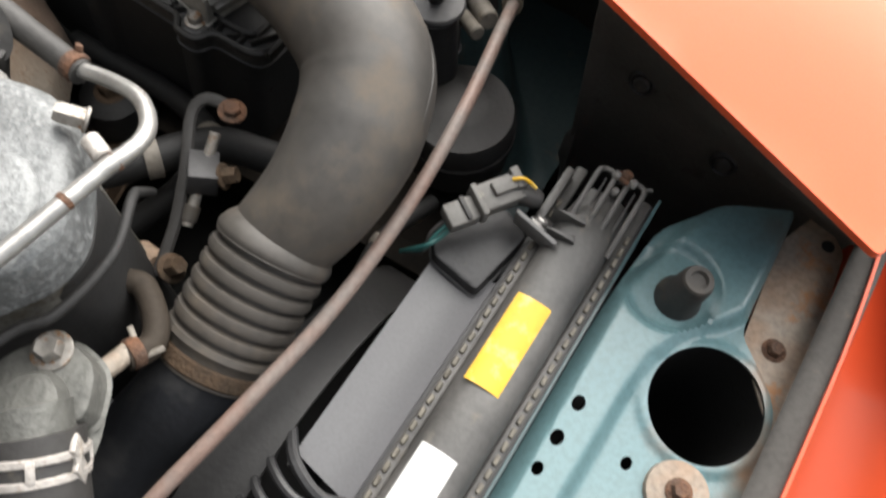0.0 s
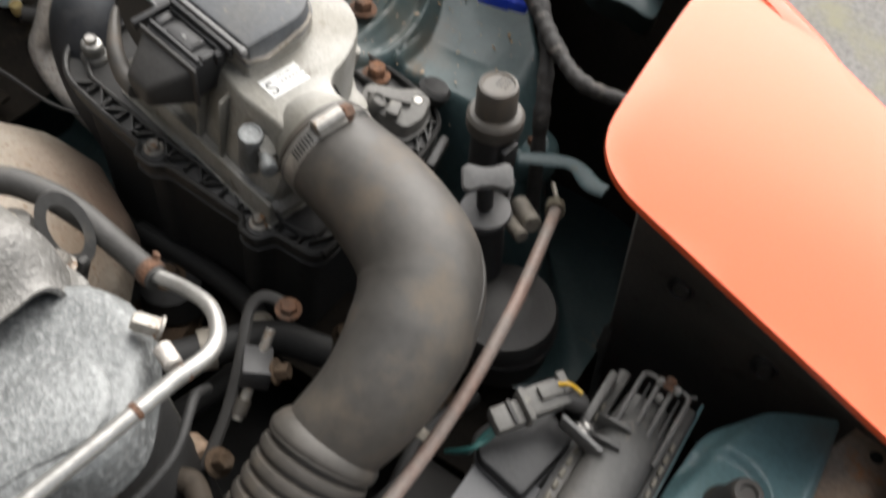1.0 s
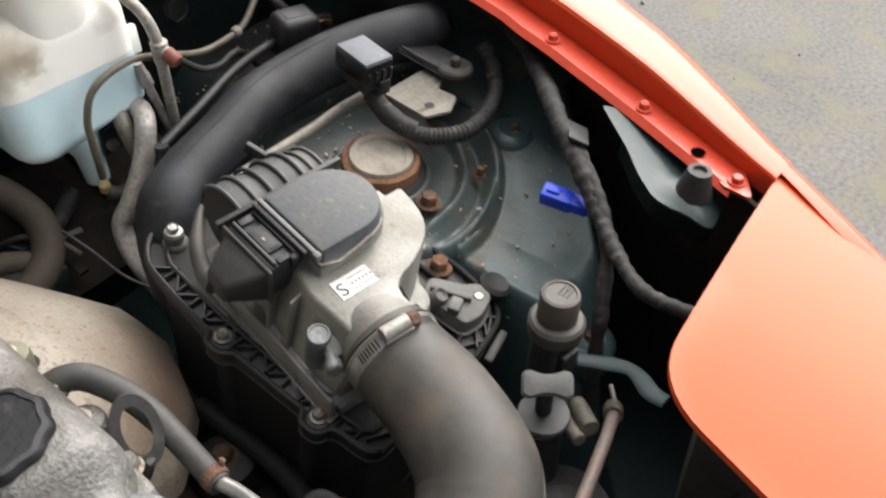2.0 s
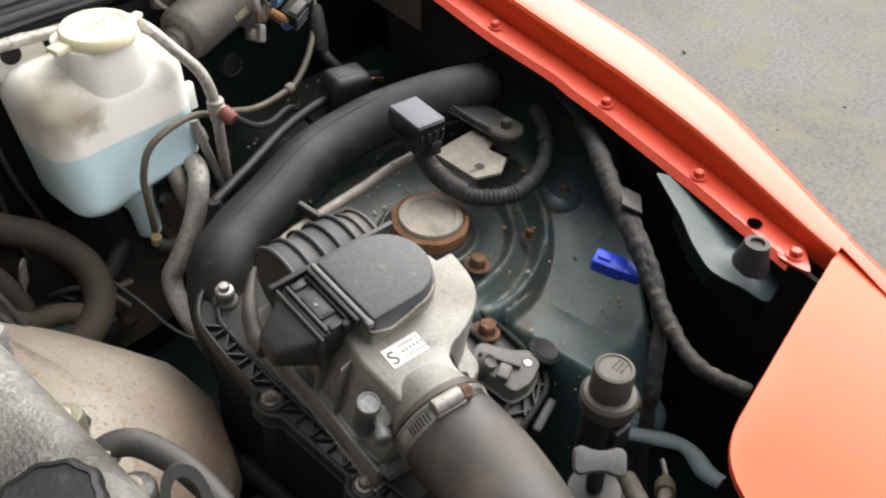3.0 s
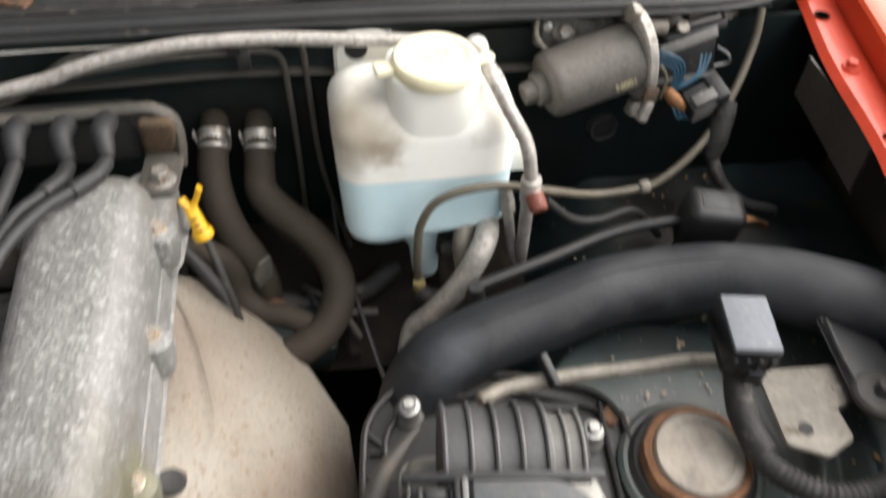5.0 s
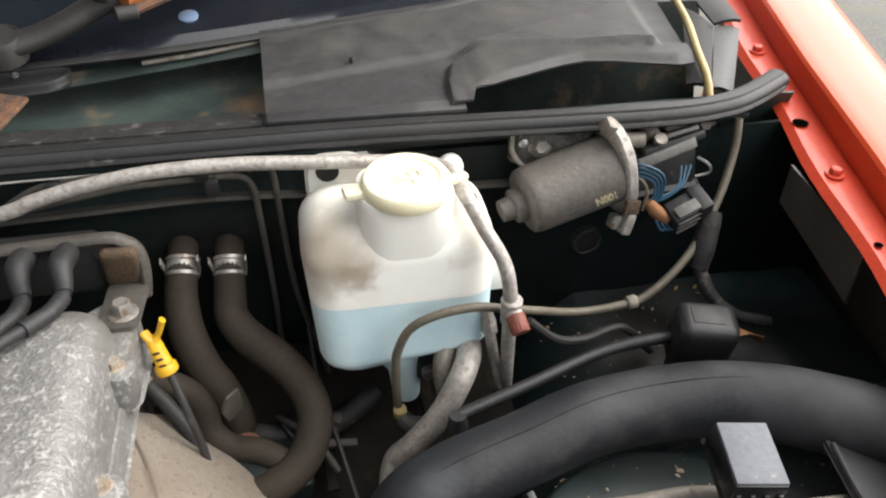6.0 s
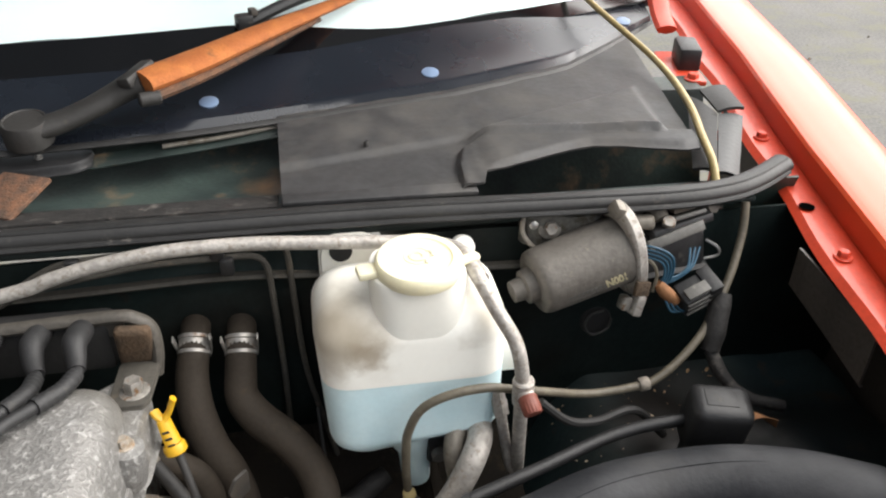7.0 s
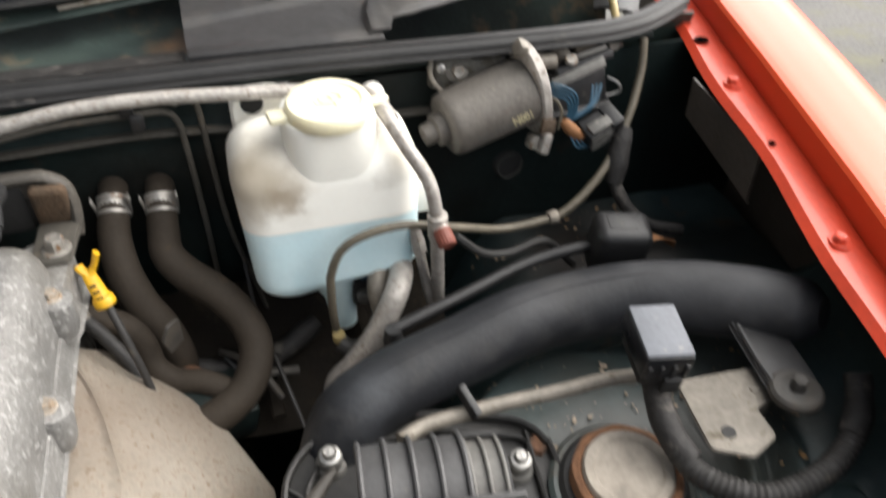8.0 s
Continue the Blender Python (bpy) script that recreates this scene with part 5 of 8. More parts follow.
# ---- intake ----
def intake_hose():
    th = thing("intake_hose", (0.22, 0.3, 0.66), "large dusty grey rubber intake elbow with a ribbed bellows", "hose")
    path = [(0.2805, 0.388, 0.7500), (0.2755, 0.367, 0.7470), (0.2675, 0.330, 0.7430), (0.2530, 0.293, 0.7360), (0.2360, 0.2750, 0.7290), (0.2060, 0.2640, 0.7215), (0.1700, 0.2620, 0.7100), (0.1370, 0.2710, 0.6920)]
    elbow = part("elbow", tube(path, 0.036, 40, 10, radii=[0.0330, 0.0345, 0.0365, 0.0385, 0.0392, 0.0380, 0.0335, 0.0298]), RUBBER, th)
    # mould seam along the outer side of the bend
    seam = []
    for k, p in enumerate(spline(path[1:], 6)):
        r = at_y([(0, 0.0345), (6, 0.0365), (12, 0.0385), (18, 0.0392), (24, 0.0380), (30, 0.0335), (36, 0.0298)], k)[0]
        out = V((0.75, -0.62, 0.30)).lerp(V((0.05, -0.95, 0.35)), k / 36).normalized()
        seam.append(p + out * (r - 0.0004))
    part("mould_seam", tube(seam, 0.0011, 6, 1), RUBBER, elbow)
    # bellows: a turned profile with rounded ribs
    ax = V((-0.88, 0.0, -0.47)).normalized()
    base = V((0.1360, 0.2712, 0.6912))
    prof = [(0.0290, 0.0), (0.0335, 0.001), (0.0345, 0.004)]
    h = 0.005
    for i in range(6):
        prof += [(0.0340, h), (0.0300, h + 0.0012), (0.0300, h + 0.0028), (0.0340, h + 0.0044), (0.0347, h + 0.0078)]
        h += 0.0102
    prof += [(0.033, h), (0.0315, h + 0.004), (0.0315, h + 0.016), (0.030, h + 0.0165)]
    part("bellows", lathe(prof, base, ax, 44), RUBBER, th)
    part("bellows_collar", lathe([(0.0290, -0.010), (0.0325, -0.006), (0.0350, -0.001), (0.0350, 0.002), (0.034, 0.004)], base, ax, 44), RUBBER, th)
    part("end_band", lathe([(0.0322, 0), (0.0330, 0.001), (0.0330, 0.009), (0.0322, 0.010)], base + ax * (h + 0.004), ax, 44), RUST_DARK, th, "rusty band clamp")
    part("band_tail", moved(box((0, 0, 0), (0.012, 0.003, 0.010), 0.001), frame_on(base + ax * (h + 0.009) + V((-0.015, 0.030, 0.012)), ax)), PIPE_DULL, th)
    cl = thing("hose_clamp", (0.276, 0.384, 0.757), "steel worm-drive clamp round the intake elbow", "hose clamp")
    ax = V((-0.27, -0.94, -0.17)).normalized()
    c = V((0.2790, 0.3815, 0.7490))
    part("band", lathe([(0.0330, 0), (0.0342, 0.0008), (0.0346, 0.002), (0.0346, 0.0105), (0.0342, 0.0122), (0.0330, 0.013)], c, ax, 56), CLAMP, cl)
    part("rolled_edge", lathe([(0.0346, -0.0006), (0.0355, 0.0002), (0.0355, 0.0012), (0.0346, 0.002)], c, ax, 56), CLAMP, cl)

    def around(deg, r, along=0.0065):
        # a place on the band: degrees from the crown towards the wing
        up = (V((0, 0, 1)) - ax * ax.z).normalized()
        right = ax.cross(up)
        if right.x < 0:
            right = -right
        n = up * math.cos(radians(deg)) + right * math.sin(radians(deg))
        return c + ax * along + n * r, n
    p, n = around(-8, 0.0382)
    m = frame_on(p, ax.cross(n), n)
    part("screw_housing", moved(lathe([(0.0035, -0.011), (0.0056, -0.0105), (0.0056, 0.0085), (0.0042, 0.0095)], (0, 0, 0), (0, 0, 1), 18), m), CLAMP, cl)
    part("housing_saddle", moved(box((0, -0.0022, -0.001), (0.0125, 0.003, 0.021), 0.0008), m), CLAMP, cl)
    p, n = around(14, 0.0380)
    part("screw_head", moved(lathe([(0.0052, -0.003), (0.0058, -0.002), (0.0058, 0.004), (0.0048, 0.005)], (0, 0, 0), (0, 0, 1), 6), frame_on(p, ax.cross(n), n)), RUST, cl, "rusty screw head")
    for i in range(15):
        deg = 24 + i * 3.4 if i < 8 else -30 - (i - 8) * 4.2
        p, n = around(deg, 0.0347)
        part("band_slot", moved(box((0, 0, 0), (0.0068, 0.0006, 0.0011), 0.0), frame_on(p, ax.cross(n), n)), RUBBER_DARK, cl)
    pp = thing("crossover_pipe", (-0.05, 0.275, 0.64), "smooth black plastic intake pipe below the bellows", "pipe")
    part("pipe", tube([(0.070, 0.2712, 0.657), (0.040, 0.277, 0.640), (0.0, 0.290, 0.613), (-0.06, 0.298, 0.585), (-0.2, 0.30, 0.55)], 0.0290, 28), DUCT, pp)
    part("pipe_lug", box((0.010, 0.312, 0.640), (0.022, 0.010, 0.008), 0.002, (0, 5, 0)), DUCT, pp)


intake_hose()

AFM = Matrix.Translation((0.315, 0.510, 0.712)) @ pose(0, 0, 0, 9, 0, 0)


def air_meter():
    th = thing("air_flow_meter", (0.315, 0.51, 0.70), "dull cast alloy air flow meter with a slate grey cover", "air flow meter")

    meter = AFM @ pose(0, 0, 0, 0, 0, -6)

    def a(bm):
        return moved(bm, meter)

    def bow(x0, y0, x1, y1, sag, n=7):
        # points on a bowed line, without the last
        d = V((x1 - x0, y1 - y0))
        out = V((d.y, -d.x))
        return [(x0 + d.x * k / n + out.x * sag * math.sin(math.pi * k / n), y0 + d.y * k / n + out.y * sag * math.sin(math.pi * k / n)) for k in range(n)]
    # the casting: a flat top with a wide lobe to one side; its side towards the engine slopes out to the base
    lobe = [(0.044, 0.010), (0.047, -0.020), (0.0565, -0.0205), (0.0565, -0.0290)] + bow(0.0718, -0.0295, 0.0240, -0.0905, -0.20, 10) + bow(0.0240, -0.0905, 0.0062, -0.0980, 0.10, 3) + [(0.0062, -0.0980), (0.0035, -0.1060), (0.0035, -0.1220)]
    left = [(-0.0440, -0.1200), (-0.0440, -0.0980), (-0.0455, -0.0660), (-0.0400, -0.0440), (-0.0330, -0.0100), (-0.0300, 0.0100)]
    foot = [(-0.0585, -0.1120), (-0.0600, -0.0980), (-0.0580, -0.0640), (-0.0560, -0.0400), (-0.0540, -0.0100), (-0.0540, 0.0100)]
    part("casting", a(loft(lobe + foot, lobe + left, 0.010, 0.0745, 0.0030, 40)), AFM_ALLOY, th)
    # dished wall under the lobe and the rounded shoulder down to the outlet
    part("lobe_wall", a(loft([(x * 0.90, y * 0.93 + 0.003) for x, y in lobe], [(x * 0.93, y * 0.95) for x, y in lobe], -0.004, 0.062, 0.003)), AFM_ALLOY, th)
    skirt = rounded([(-0.0640, -0.1120), (-0.004, -0.118), (0.055, -0.098), (0.072, 0.0), (0.055, 0.052), (-0.060, 0.052)], 0.01)
    part("base_flange", a(prism(skirt, -0.008, 0.016, 0.003, top=0.97)), AFM_ALLOY, th)
    ax = (meter.to_3x3().inverted() @ V((-0.27, -0.94, -0.17))).normalized()
    end = meter.inverted() @ V((0.2790, 0.3815, 0.7490))
    part("outlet", a(lathe([(0.0210, -0.030), (0.0250, -0.024), (0.0290, -0.015), (0.0318, -0.007), (0.0325, -0.004), (0.0325, 0.010), (0.032, 0.012)], end, ax, 40)), AFM_ALLOY, th)
    part("outlet_bead", a(lathe([(0.0322, -0.0040), (0.0345, -0.0034), (0.0348, -0.0022), (0.0324, -0.0014)], end, ax, 40)), RUBBER, th)
    part("outlet_shoulder", a(loft([(-0.052, -0.112), (0.006, -0.120), (0.006, -0.092), (-0.052, -0.086)], [(-0.044, -0.108), (0.0035, -0.114), (0.0035, -0.092), (-0.044, -0.086)], 0.006, 0.070, 0.006)), AFM_ALLOY, th)
    # slate cover on a low alloy plinth
    arc = [(0.0095 + 0.0318 * math.cos(t), -0.0262 + 0.0318 * math.sin(t)) for t in [radians(-88 + 8.8 * i) for i in range(21)]]
    lid = [(-0.0285, -0.0570)] + arc + [(-0.0285, 0.0060)]
    lid = [V(p) for p in lid]
    grown = [V(((p.x - 0.006) * 1.055 + 0.006, (p.y + 0.0255) * 1.055 - 0.0255)) for p in lid]
    cover = part("cover", a(loft([p.lerp(V((0.006, -0.0255)), -0.025) for p in lid], [p.lerp(V((0.006, -0.0255)), 0.02) for p in lid], 0.0835, 0.0965, 0.0022)), CAP_GREY, th, "slate grey plastic top cover")
    part("cover_foot", a(loft([V(((p.x - 0.006) * 1.11 + 0.006, (p.y + 0.0255) * 1.11 - 0.0255)) for p in lid], grown, 0.071, 0.0850, 0.0015)), AFM_ALLOY, cover)
    rim3 = [meter @ V((p.x, p.y, 0.0862)) for p in grown]
    part("sealant_bead", tube([rim3[-1], rim3[0]] + rim3[1:6], 0.0013, 6, 3, wobble=0.4), PIPE_DULL, cover, "tan line of sealant")
    part("edge_bar", a(box((-0.0315, -0.0255, 0.0925), (0.0034, 0.064, 0.0085), 0.001)), GREY_KNOB, cover)
    part("edge_bar", a(box((-0.0352, -0.0215, 0.0905), (0.0038, 0.056, 0.0085), 0.001)), BLACK, cover)
    part("cover_tongue", a(box((-0.0315, -0.056, 0.0935), (0.0050, 0.005, 0.006), 0.001)), GREY_KNOB, cover)
    # ribbed shell at the back, rolling down behind the cover
    def shell_at(x, ang, r=0.036):
        return meter @ V((x, 0.030 + r * math.sin(ang), 0.0470 + r * math.cos(ang)))

    def roll(u, v):
        return shell_at(-0.0385 + 0.056 * u, radians(-38 + 150 * v), 0.0345 + 0.0006 * math.sin(u * 9))
    ribbed = part("ribbed_housing", sheet(roll, 10, 26, 0.003), GREY_PLASTIC, th, "dusty grey ribbed housing")
    for i, x in enumerate((-0.0395, -0.0250, -0.0110, 0.0030, 0.0170)):
        part("rib", tube([shell_at(x, radians(-36 + 14 * k), 0.0362) for k in range(11)], 0.0017, 8, 2), GREY_PLASTIC, ribbed)
    part("end_wall", a(lathe([(0.0335, 0), (0.0345, 0.001), (0.0345, 0.003), (0.030, 0.0035)], (-0.0405, 0.030, 0.047), (1, 0, 0), 40)), RUBBER_DARK, ribbed)
    low = part("low_housing", sheet(lambda u, v: shell_at(0.0185 + 0.020 * u, radians(-40 + 130 * v), 0.0310), 6, 20, 0.003), GREY_CONN, th, "dusty lower ribbed section")
    for i in range(3):
        part("rib", tube([shell_at(0.0195 + 0.0090 * i, radians(-36 + 14 * k), 0.0322) for k in range(9)], 0.0013, 8, 2), GREY_CONN, low)
    part("low_end", a(lathe([(0.030, 0), (0.031, 0.001), (0.031, 0.003), (0.028, 0.0035)], (0.0375, 0.030, 0.047), (1, 0, 0), 36)), BLACK, low)
    part("back_strap", tube([shell_at(0.0180 + 0.0055 * k, radians(50), 0.0345 - 0.0004 * k) for k in range(5)], 0.0022, 8, 2), BLACK_DEEP, low)
    part("side_bar", a(box((-0.0100, 0.0098, 0.0868), (0.107, 0.0042, 0.0065), 0.001, (0, -1, -0.8))), BLACK, th)
    # electrical plug and its tapered boot
    plug = part("plug", a(box((-0.0470, -0.0190, 0.0725), (0.0240, 0.0480, 0.0290), 0.0025)), BLACK, th, "black electrical plug")
    part("plug_rib", a(box((-0.0380, -0.0190, 0.0880), (0.0026, 0.0460, 0.0050), 0.0008)), BLACK, plug)
    part("plug_rib", a(box((-0.0545, -0.0190, 0.0880), (0.0026, 0.0460, 0.0050), 0.0008)), BLACK, plug)
    part("plug_step", a(box((-0.0462, -0.0200, 0.0878), (0.0125, 0.0240, 0.0040), 0.0010)), BLACK, plug)
    part("plug_step", a(box((-0.0462, 0.0010, 0.0872), (0.0110, 0.0060, 0.0040), 0.0010)), BLACK, plug)
    part("plug_step", a(box((-0.0462, -0.0400, 0.0872), (0.0110, 0.0050, 0.0040), 0.0010)), BLACK, plug)
    part("plug_slot", a(box((-0.0462, -0.0300, 0.0902), (0.0060, 0.0018, 0.0008), 0.0)), BLACK_DEEP, plug)
    part("plug_mark", a(box((-0.0478, -0.0205, 0.0902), (0.0018, 0.0030, 0.0006), 0.0)), PALE_INK, plug)
    part("plug_latch", a(box((-0.0395, -0.0430, 0.0850), (0.008, 0.006, 0.010), 0.002)), BLACK, plug)
    boot = box((-0.0720, -0.0190, 0.0700), (0.0270, 0.0500, 0.0310), 0.0)
    for v in boot.verts:
        f = smooth(-0.0590, -0.0850, v.co.x)
        v.co.y = -0.0190 + (v.co.y + 0.0190) * (1 - 0.62 * f) + 0.002 * f
        v.co.z = 0.0700 + (v.co.z - 0.0700) * (1 - 0.45 * f) - 0.006 * f
    soften(boot, 0.0032)
    part("plug_boot", a(boot), RUBBER_DARK, plug, "dusty rubber boot")
    part("boot_ridge", a(box((-0.0602, -0.0190, 0.0712), (0.0026, 0.0530, 0.0335), 0.0012)), RUBBER_DARK, plug)
    part("plug_lead", tube([meter @ V(p) for p in ((-0.0830, -0.0120, 0.0580), (-0.0800, 0.0040, 0.0560), (-0.0740, 0.0200, 0.0620), (-0.0600, 0.0380, 0.0660), (-0.0520, 0.0460, 0.0680))], 0.0044, 12, radii=[0.0062, 0.0066, 0.0056, 0.0036, 0.0020]), RUBBER, plug, "grimy split sleeve over the lead")
    # writing on the label
    lab = part("label", a(box((-0.0160, -0.0770, 0.0748), (0.0300, 0.0165, 0.0006), 0.0, (0, 0, -3))), WHITE, th, "white printed label")
    cu = bpy.data.curves.new("letter", "FONT")
    cu.body, cu.size, cu.extrude = "S", 0.0150, 0.0001
    tmp = new("letter_tmp", cu)
    me = tmp.to_mesh()
    bm = bmesh.new()
    bm.from_mesh(me)
    tmp.to_mesh_clear()
    bpy.data.objects.remove(tmp)
    part("letter", a(moved(bm, pose(-0.0302, -0.0822, 0.0753, 0, 0, -3))), INK, lab)
    for row, (n, w) in enumerate(((8, 0.0015), (6, 0.0021), (7, 0.0016))):
        for i in range(n):
            part("print_bar", a(box((-0.0175 + 0.0152 * i / (n - 1), -0.0722 - 0.0046 * row - 0.0008 * i / n, 0.0752), (w * 0.9, 0.0024 if row == 1 else 0.0018, 0.0002), 0.0, (0, 0, -3))), PALE_INK, lab)
    # sloped side towards the engine: a rail along its foot, fins, a capped boss and a stub
    part("foot_rail", a(loft([(-0.0665, -0.116), (-0.0590, -0.116), (-0.0555, 0.012), (-0.0610, 0.012)], [(-0.0655, -0.115), (-0.0622, -0.115), (-0.0585, 0.010), (-0.0608, 0.010)], -0.004, 0.0185, 0.0010)), AFM_ALLOY, th)
    for y, h in ((-0.0560, 0.066), (-0.0335, 0.060)):
        part("fin", a(loft([(-0.0610, y - 0.006), (-0.0400, y - 0.001), (-0.0400, y + 0.0015), (-0.0610, y - 0.003)], [(-0.0560, y - 0.004), (-0.0400, y - 0.001), (-0.0400, y + 0.0010), (-0.0560, y - 0.002)], 0.012, h, 0.0008)), AFM_ALLOY, th)
    part("plugged_boss", a(lathe([(0.0085, -0.030), (0.0080, 0.000), (0.0084, 0.004), (0.0076, 0.0062), (0.0062, 0.0064), (0.0058, 0.0056)], (-0.0555, -0.0882, 0.0580), (-0.05, -0.08, 1), 24)), ALLOY, th, "pale alloy boss")
    part("boss_web", a(loft([(-0.060, -0.094), (-0.044, -0.100), (-0.044, -0.090), (-0.056, -0.082)], [(-0.054, -0.094), (-0.042, -0.102), (-0.042, -0.092), (-0.052, -0.086)], 0.010, 0.060, 0.002)), AFM_ALLOY, th)
    part("stub_pipe", a(lathe([(0.0040, -0.016), (0.0040, 0.004), (0.0058, 0.005), (0.0058, 0.012), (0.0045, 0.013)], (-0.0560, -0.1020, 0.0520), (-0.45, -0.85, 0.15), 14)), ALLOY, th)
    part("stub_base", a(lathe([(0.007, -0.012), (0.0070, 0.002), (0.0060, 0.0035)], (-0.0500, -0.0990, 0.0540), (-0.3, -0.4, 0.9), 18)), AFM_ALLOY, th)
    part("stop_screw", a(lathe([(0.0030, -0.008), (0.0040, 0.0), (0.0040, 0.010), (0.0028, 0.011)], (0.0240, -0.0955, 0.0260), (0.2, -0.6, 0.7), 10)), RUBBER_DARK, th)
    part("lobe_ear", a(lathe([(0.0050, -0.010), (0.0055, 0.0), (0.0050, 0.004), (0.0030, 0.0042)], (0.0740, -0.0560, 0.0240), (0.1, -0.1, 1), 16)), AFM_ALLOY, th)
    # air box below

    def a(bm):
        return moved(bm, AFM)
    ab = thing("air_box", (0.31, 0.51, 0.56), "black plastic air cleaner box with a webbed rim and screws", "air box")
    plan = [(-0.0830, -0.0890), (-0.0915, -0.0930), (-0.0915, -0.1080), (-0.0790, -0.1130), (-0.0760, -0.1500), (0.0440, -0.1500), (0.0860, -0.1430), (0.098, -0.10), (0.098, 0.09), (0.02, 0.115), (-0.0560, 0.112), (-0.0760, 0.0900), (-0.0810, 0.053), (-0.0850, 0.0060), (-0.0925, 0.0030), (-0.0930, -0.0120), (-0.0850, -0.0200)]
    rim = rounded(plan, [0.008, 0.007, 0.007, 0.008, 0.014, 0.01, 0.016, 0.03, 0.03, 0.02, 0.014, 0.014, 0.01, 0.006, 0.007, 0.007, 0.006], 4)
    part("lid_rim", a(prism(rim, -0.020, -0.010, 0.0015)), AIRBOX, ab)
    lip = [AFM @ V((p.x, p.y, -0.007)) for p in rim]
    part("rim_lip", tube(lip + [lip[0]], 0.0024, 8, 2, squash=1.6), AIRBOX, ab)
    part("box", a(prism([V((p.x * 0.93, p.y * 0.93)) for p in rim], -0.17, -0.018, 0.004, top=1.0)), BLACK_DEEP, ab)
    inner = rounded([(-0.0700, -0.0900), (-0.0660, -0.1360), (0.0300, -0.1360), (0.074, -0.120), (0.084, 0.08), (0.02, 0.102), (-0.0480, 0.098), (-0.0640, 0.080), (-0.0700, 0.010)], 0.01, 3)
    inner = [AFM @ V((p.x, p.y, -0.0065)) for p in inner]
    part("inner_lip", tube(inner + [inner[0]], 0.0020, 8, 2, squash=1.5), AIRBOX, ab)
    ladder = []
    for k in range(13):
        y = -0.130 + 0.0165 * k
        x = -0.0800 + (0.010 * max(0.0, (y - 0.03) / 0.08))
        ladder.append(((x, y), (x + 0.0130, y + 0.014)) if k % 2 else ((x + 0.0130, y), (x, y + 0.014)))
        ladder.append(((x, y), (x + 0.0130, y)))
    for k in range(6):
        x = -0.070 + 0.026 * k
        ladder.append(((x, -0.147), (x + 0.020, -0.136)) if k % 2 else ((x, -0.136), (x + 0.020, -0.147)))
    ladder += [((0.046, -0.147), (0.080, -0.118)), ((0.080, -0.142), (0.060, -0.118)), ((0.060, -0.146), (0.092, -0.112))]
    for p, q in ladder:
        part("web", tube([AFM @ V((*p, -0.0075)), AFM @ V((*q, -0.0075))], 0.0013, 6, 1, squash=2.4), AIRBOX, ab)
    for k, p in enumerate(((-0.0460, 0.0930), (-0.0820, -0.0045), (-0.0805, -0.1005), (0.0755, -0.1225), (0.0720, 0.0610))):
        pale = k in (0, 3, 4)
        boss = part("screw_boss", a(lathe([(0.0105, -0.014), (0.0105, -0.002), (0.0095, 0.0), (0.008, 0.001)], (p[0], p[1], -0.006), (0, 0, 1), 24)), GREY_CONN if pale else AIRBOX, ab)
        part("screw", a(screw((p[0], p[1], 0.004 if pale else -0.004), r=0.0046)), STEEL if pale else BOLT_GREY, boss, "bright cross-headed screw" if pale else "dusty hexagon screw")
        if pale:
            part("spacer", a(rod((p[0], p[1], -0.006), (p[0], p[1], 0.004), 0.008, 0.001)), GREY_CONN, boss)
    # pale bracket with a rubber grommet on the side towards the wing
    part("side_bracket", a(prism(rounded([(0.044, -0.088), (0.063, -0.082), (0.076, -0.106), (0.088, -0.116), (0.084, -0.130), (0.064, -0.136), (0.046, -0.132)], 0.006, 4), -0.004, 0.010, 0.0025)), GREY_CONN, ab, "dusty grey plastic side bracket")
    part("bracket_rib", a(box((0.060, -0.106, 0.012), (0.005, 0.034, 0.006), 0.0015, (0, 0, 24))), GREY_CONN, ab)
    part("bracket_rib", a(box((0.052, -0.116, 0.013), (0.014, 0.010, 0.008), 0.002, (0, 0, 20))), GREY_CONN, ab)
    part("bracket_boss", a(lathe([(0.007, -0.004), (0.0070, 0.012), (0.0055, 0.014), (0.0035, 0.012)], (0.048, -0.098, 0.004), (0.2, -0.4, 1), 18)), GREY_CONN, ab)
    part("grommet", a(lathe([(0.012, -0.006), (0.0135, -0.002), (0.0135, 0.003), (0.0105, 0.006), (0.006, 0.004)], (0.0960, -0.1240, 0.004), (0.25, -0.1, 1), 26)), BLACK_DEEP, ab, "black rubber grommet")
    part("clip_arm", a(box((0.0600, -0.1560, -0.014), (0.034, 0.008, 0.012), 0.003, (0, 0, 12))), AIRBOX, ab)


air_meter()


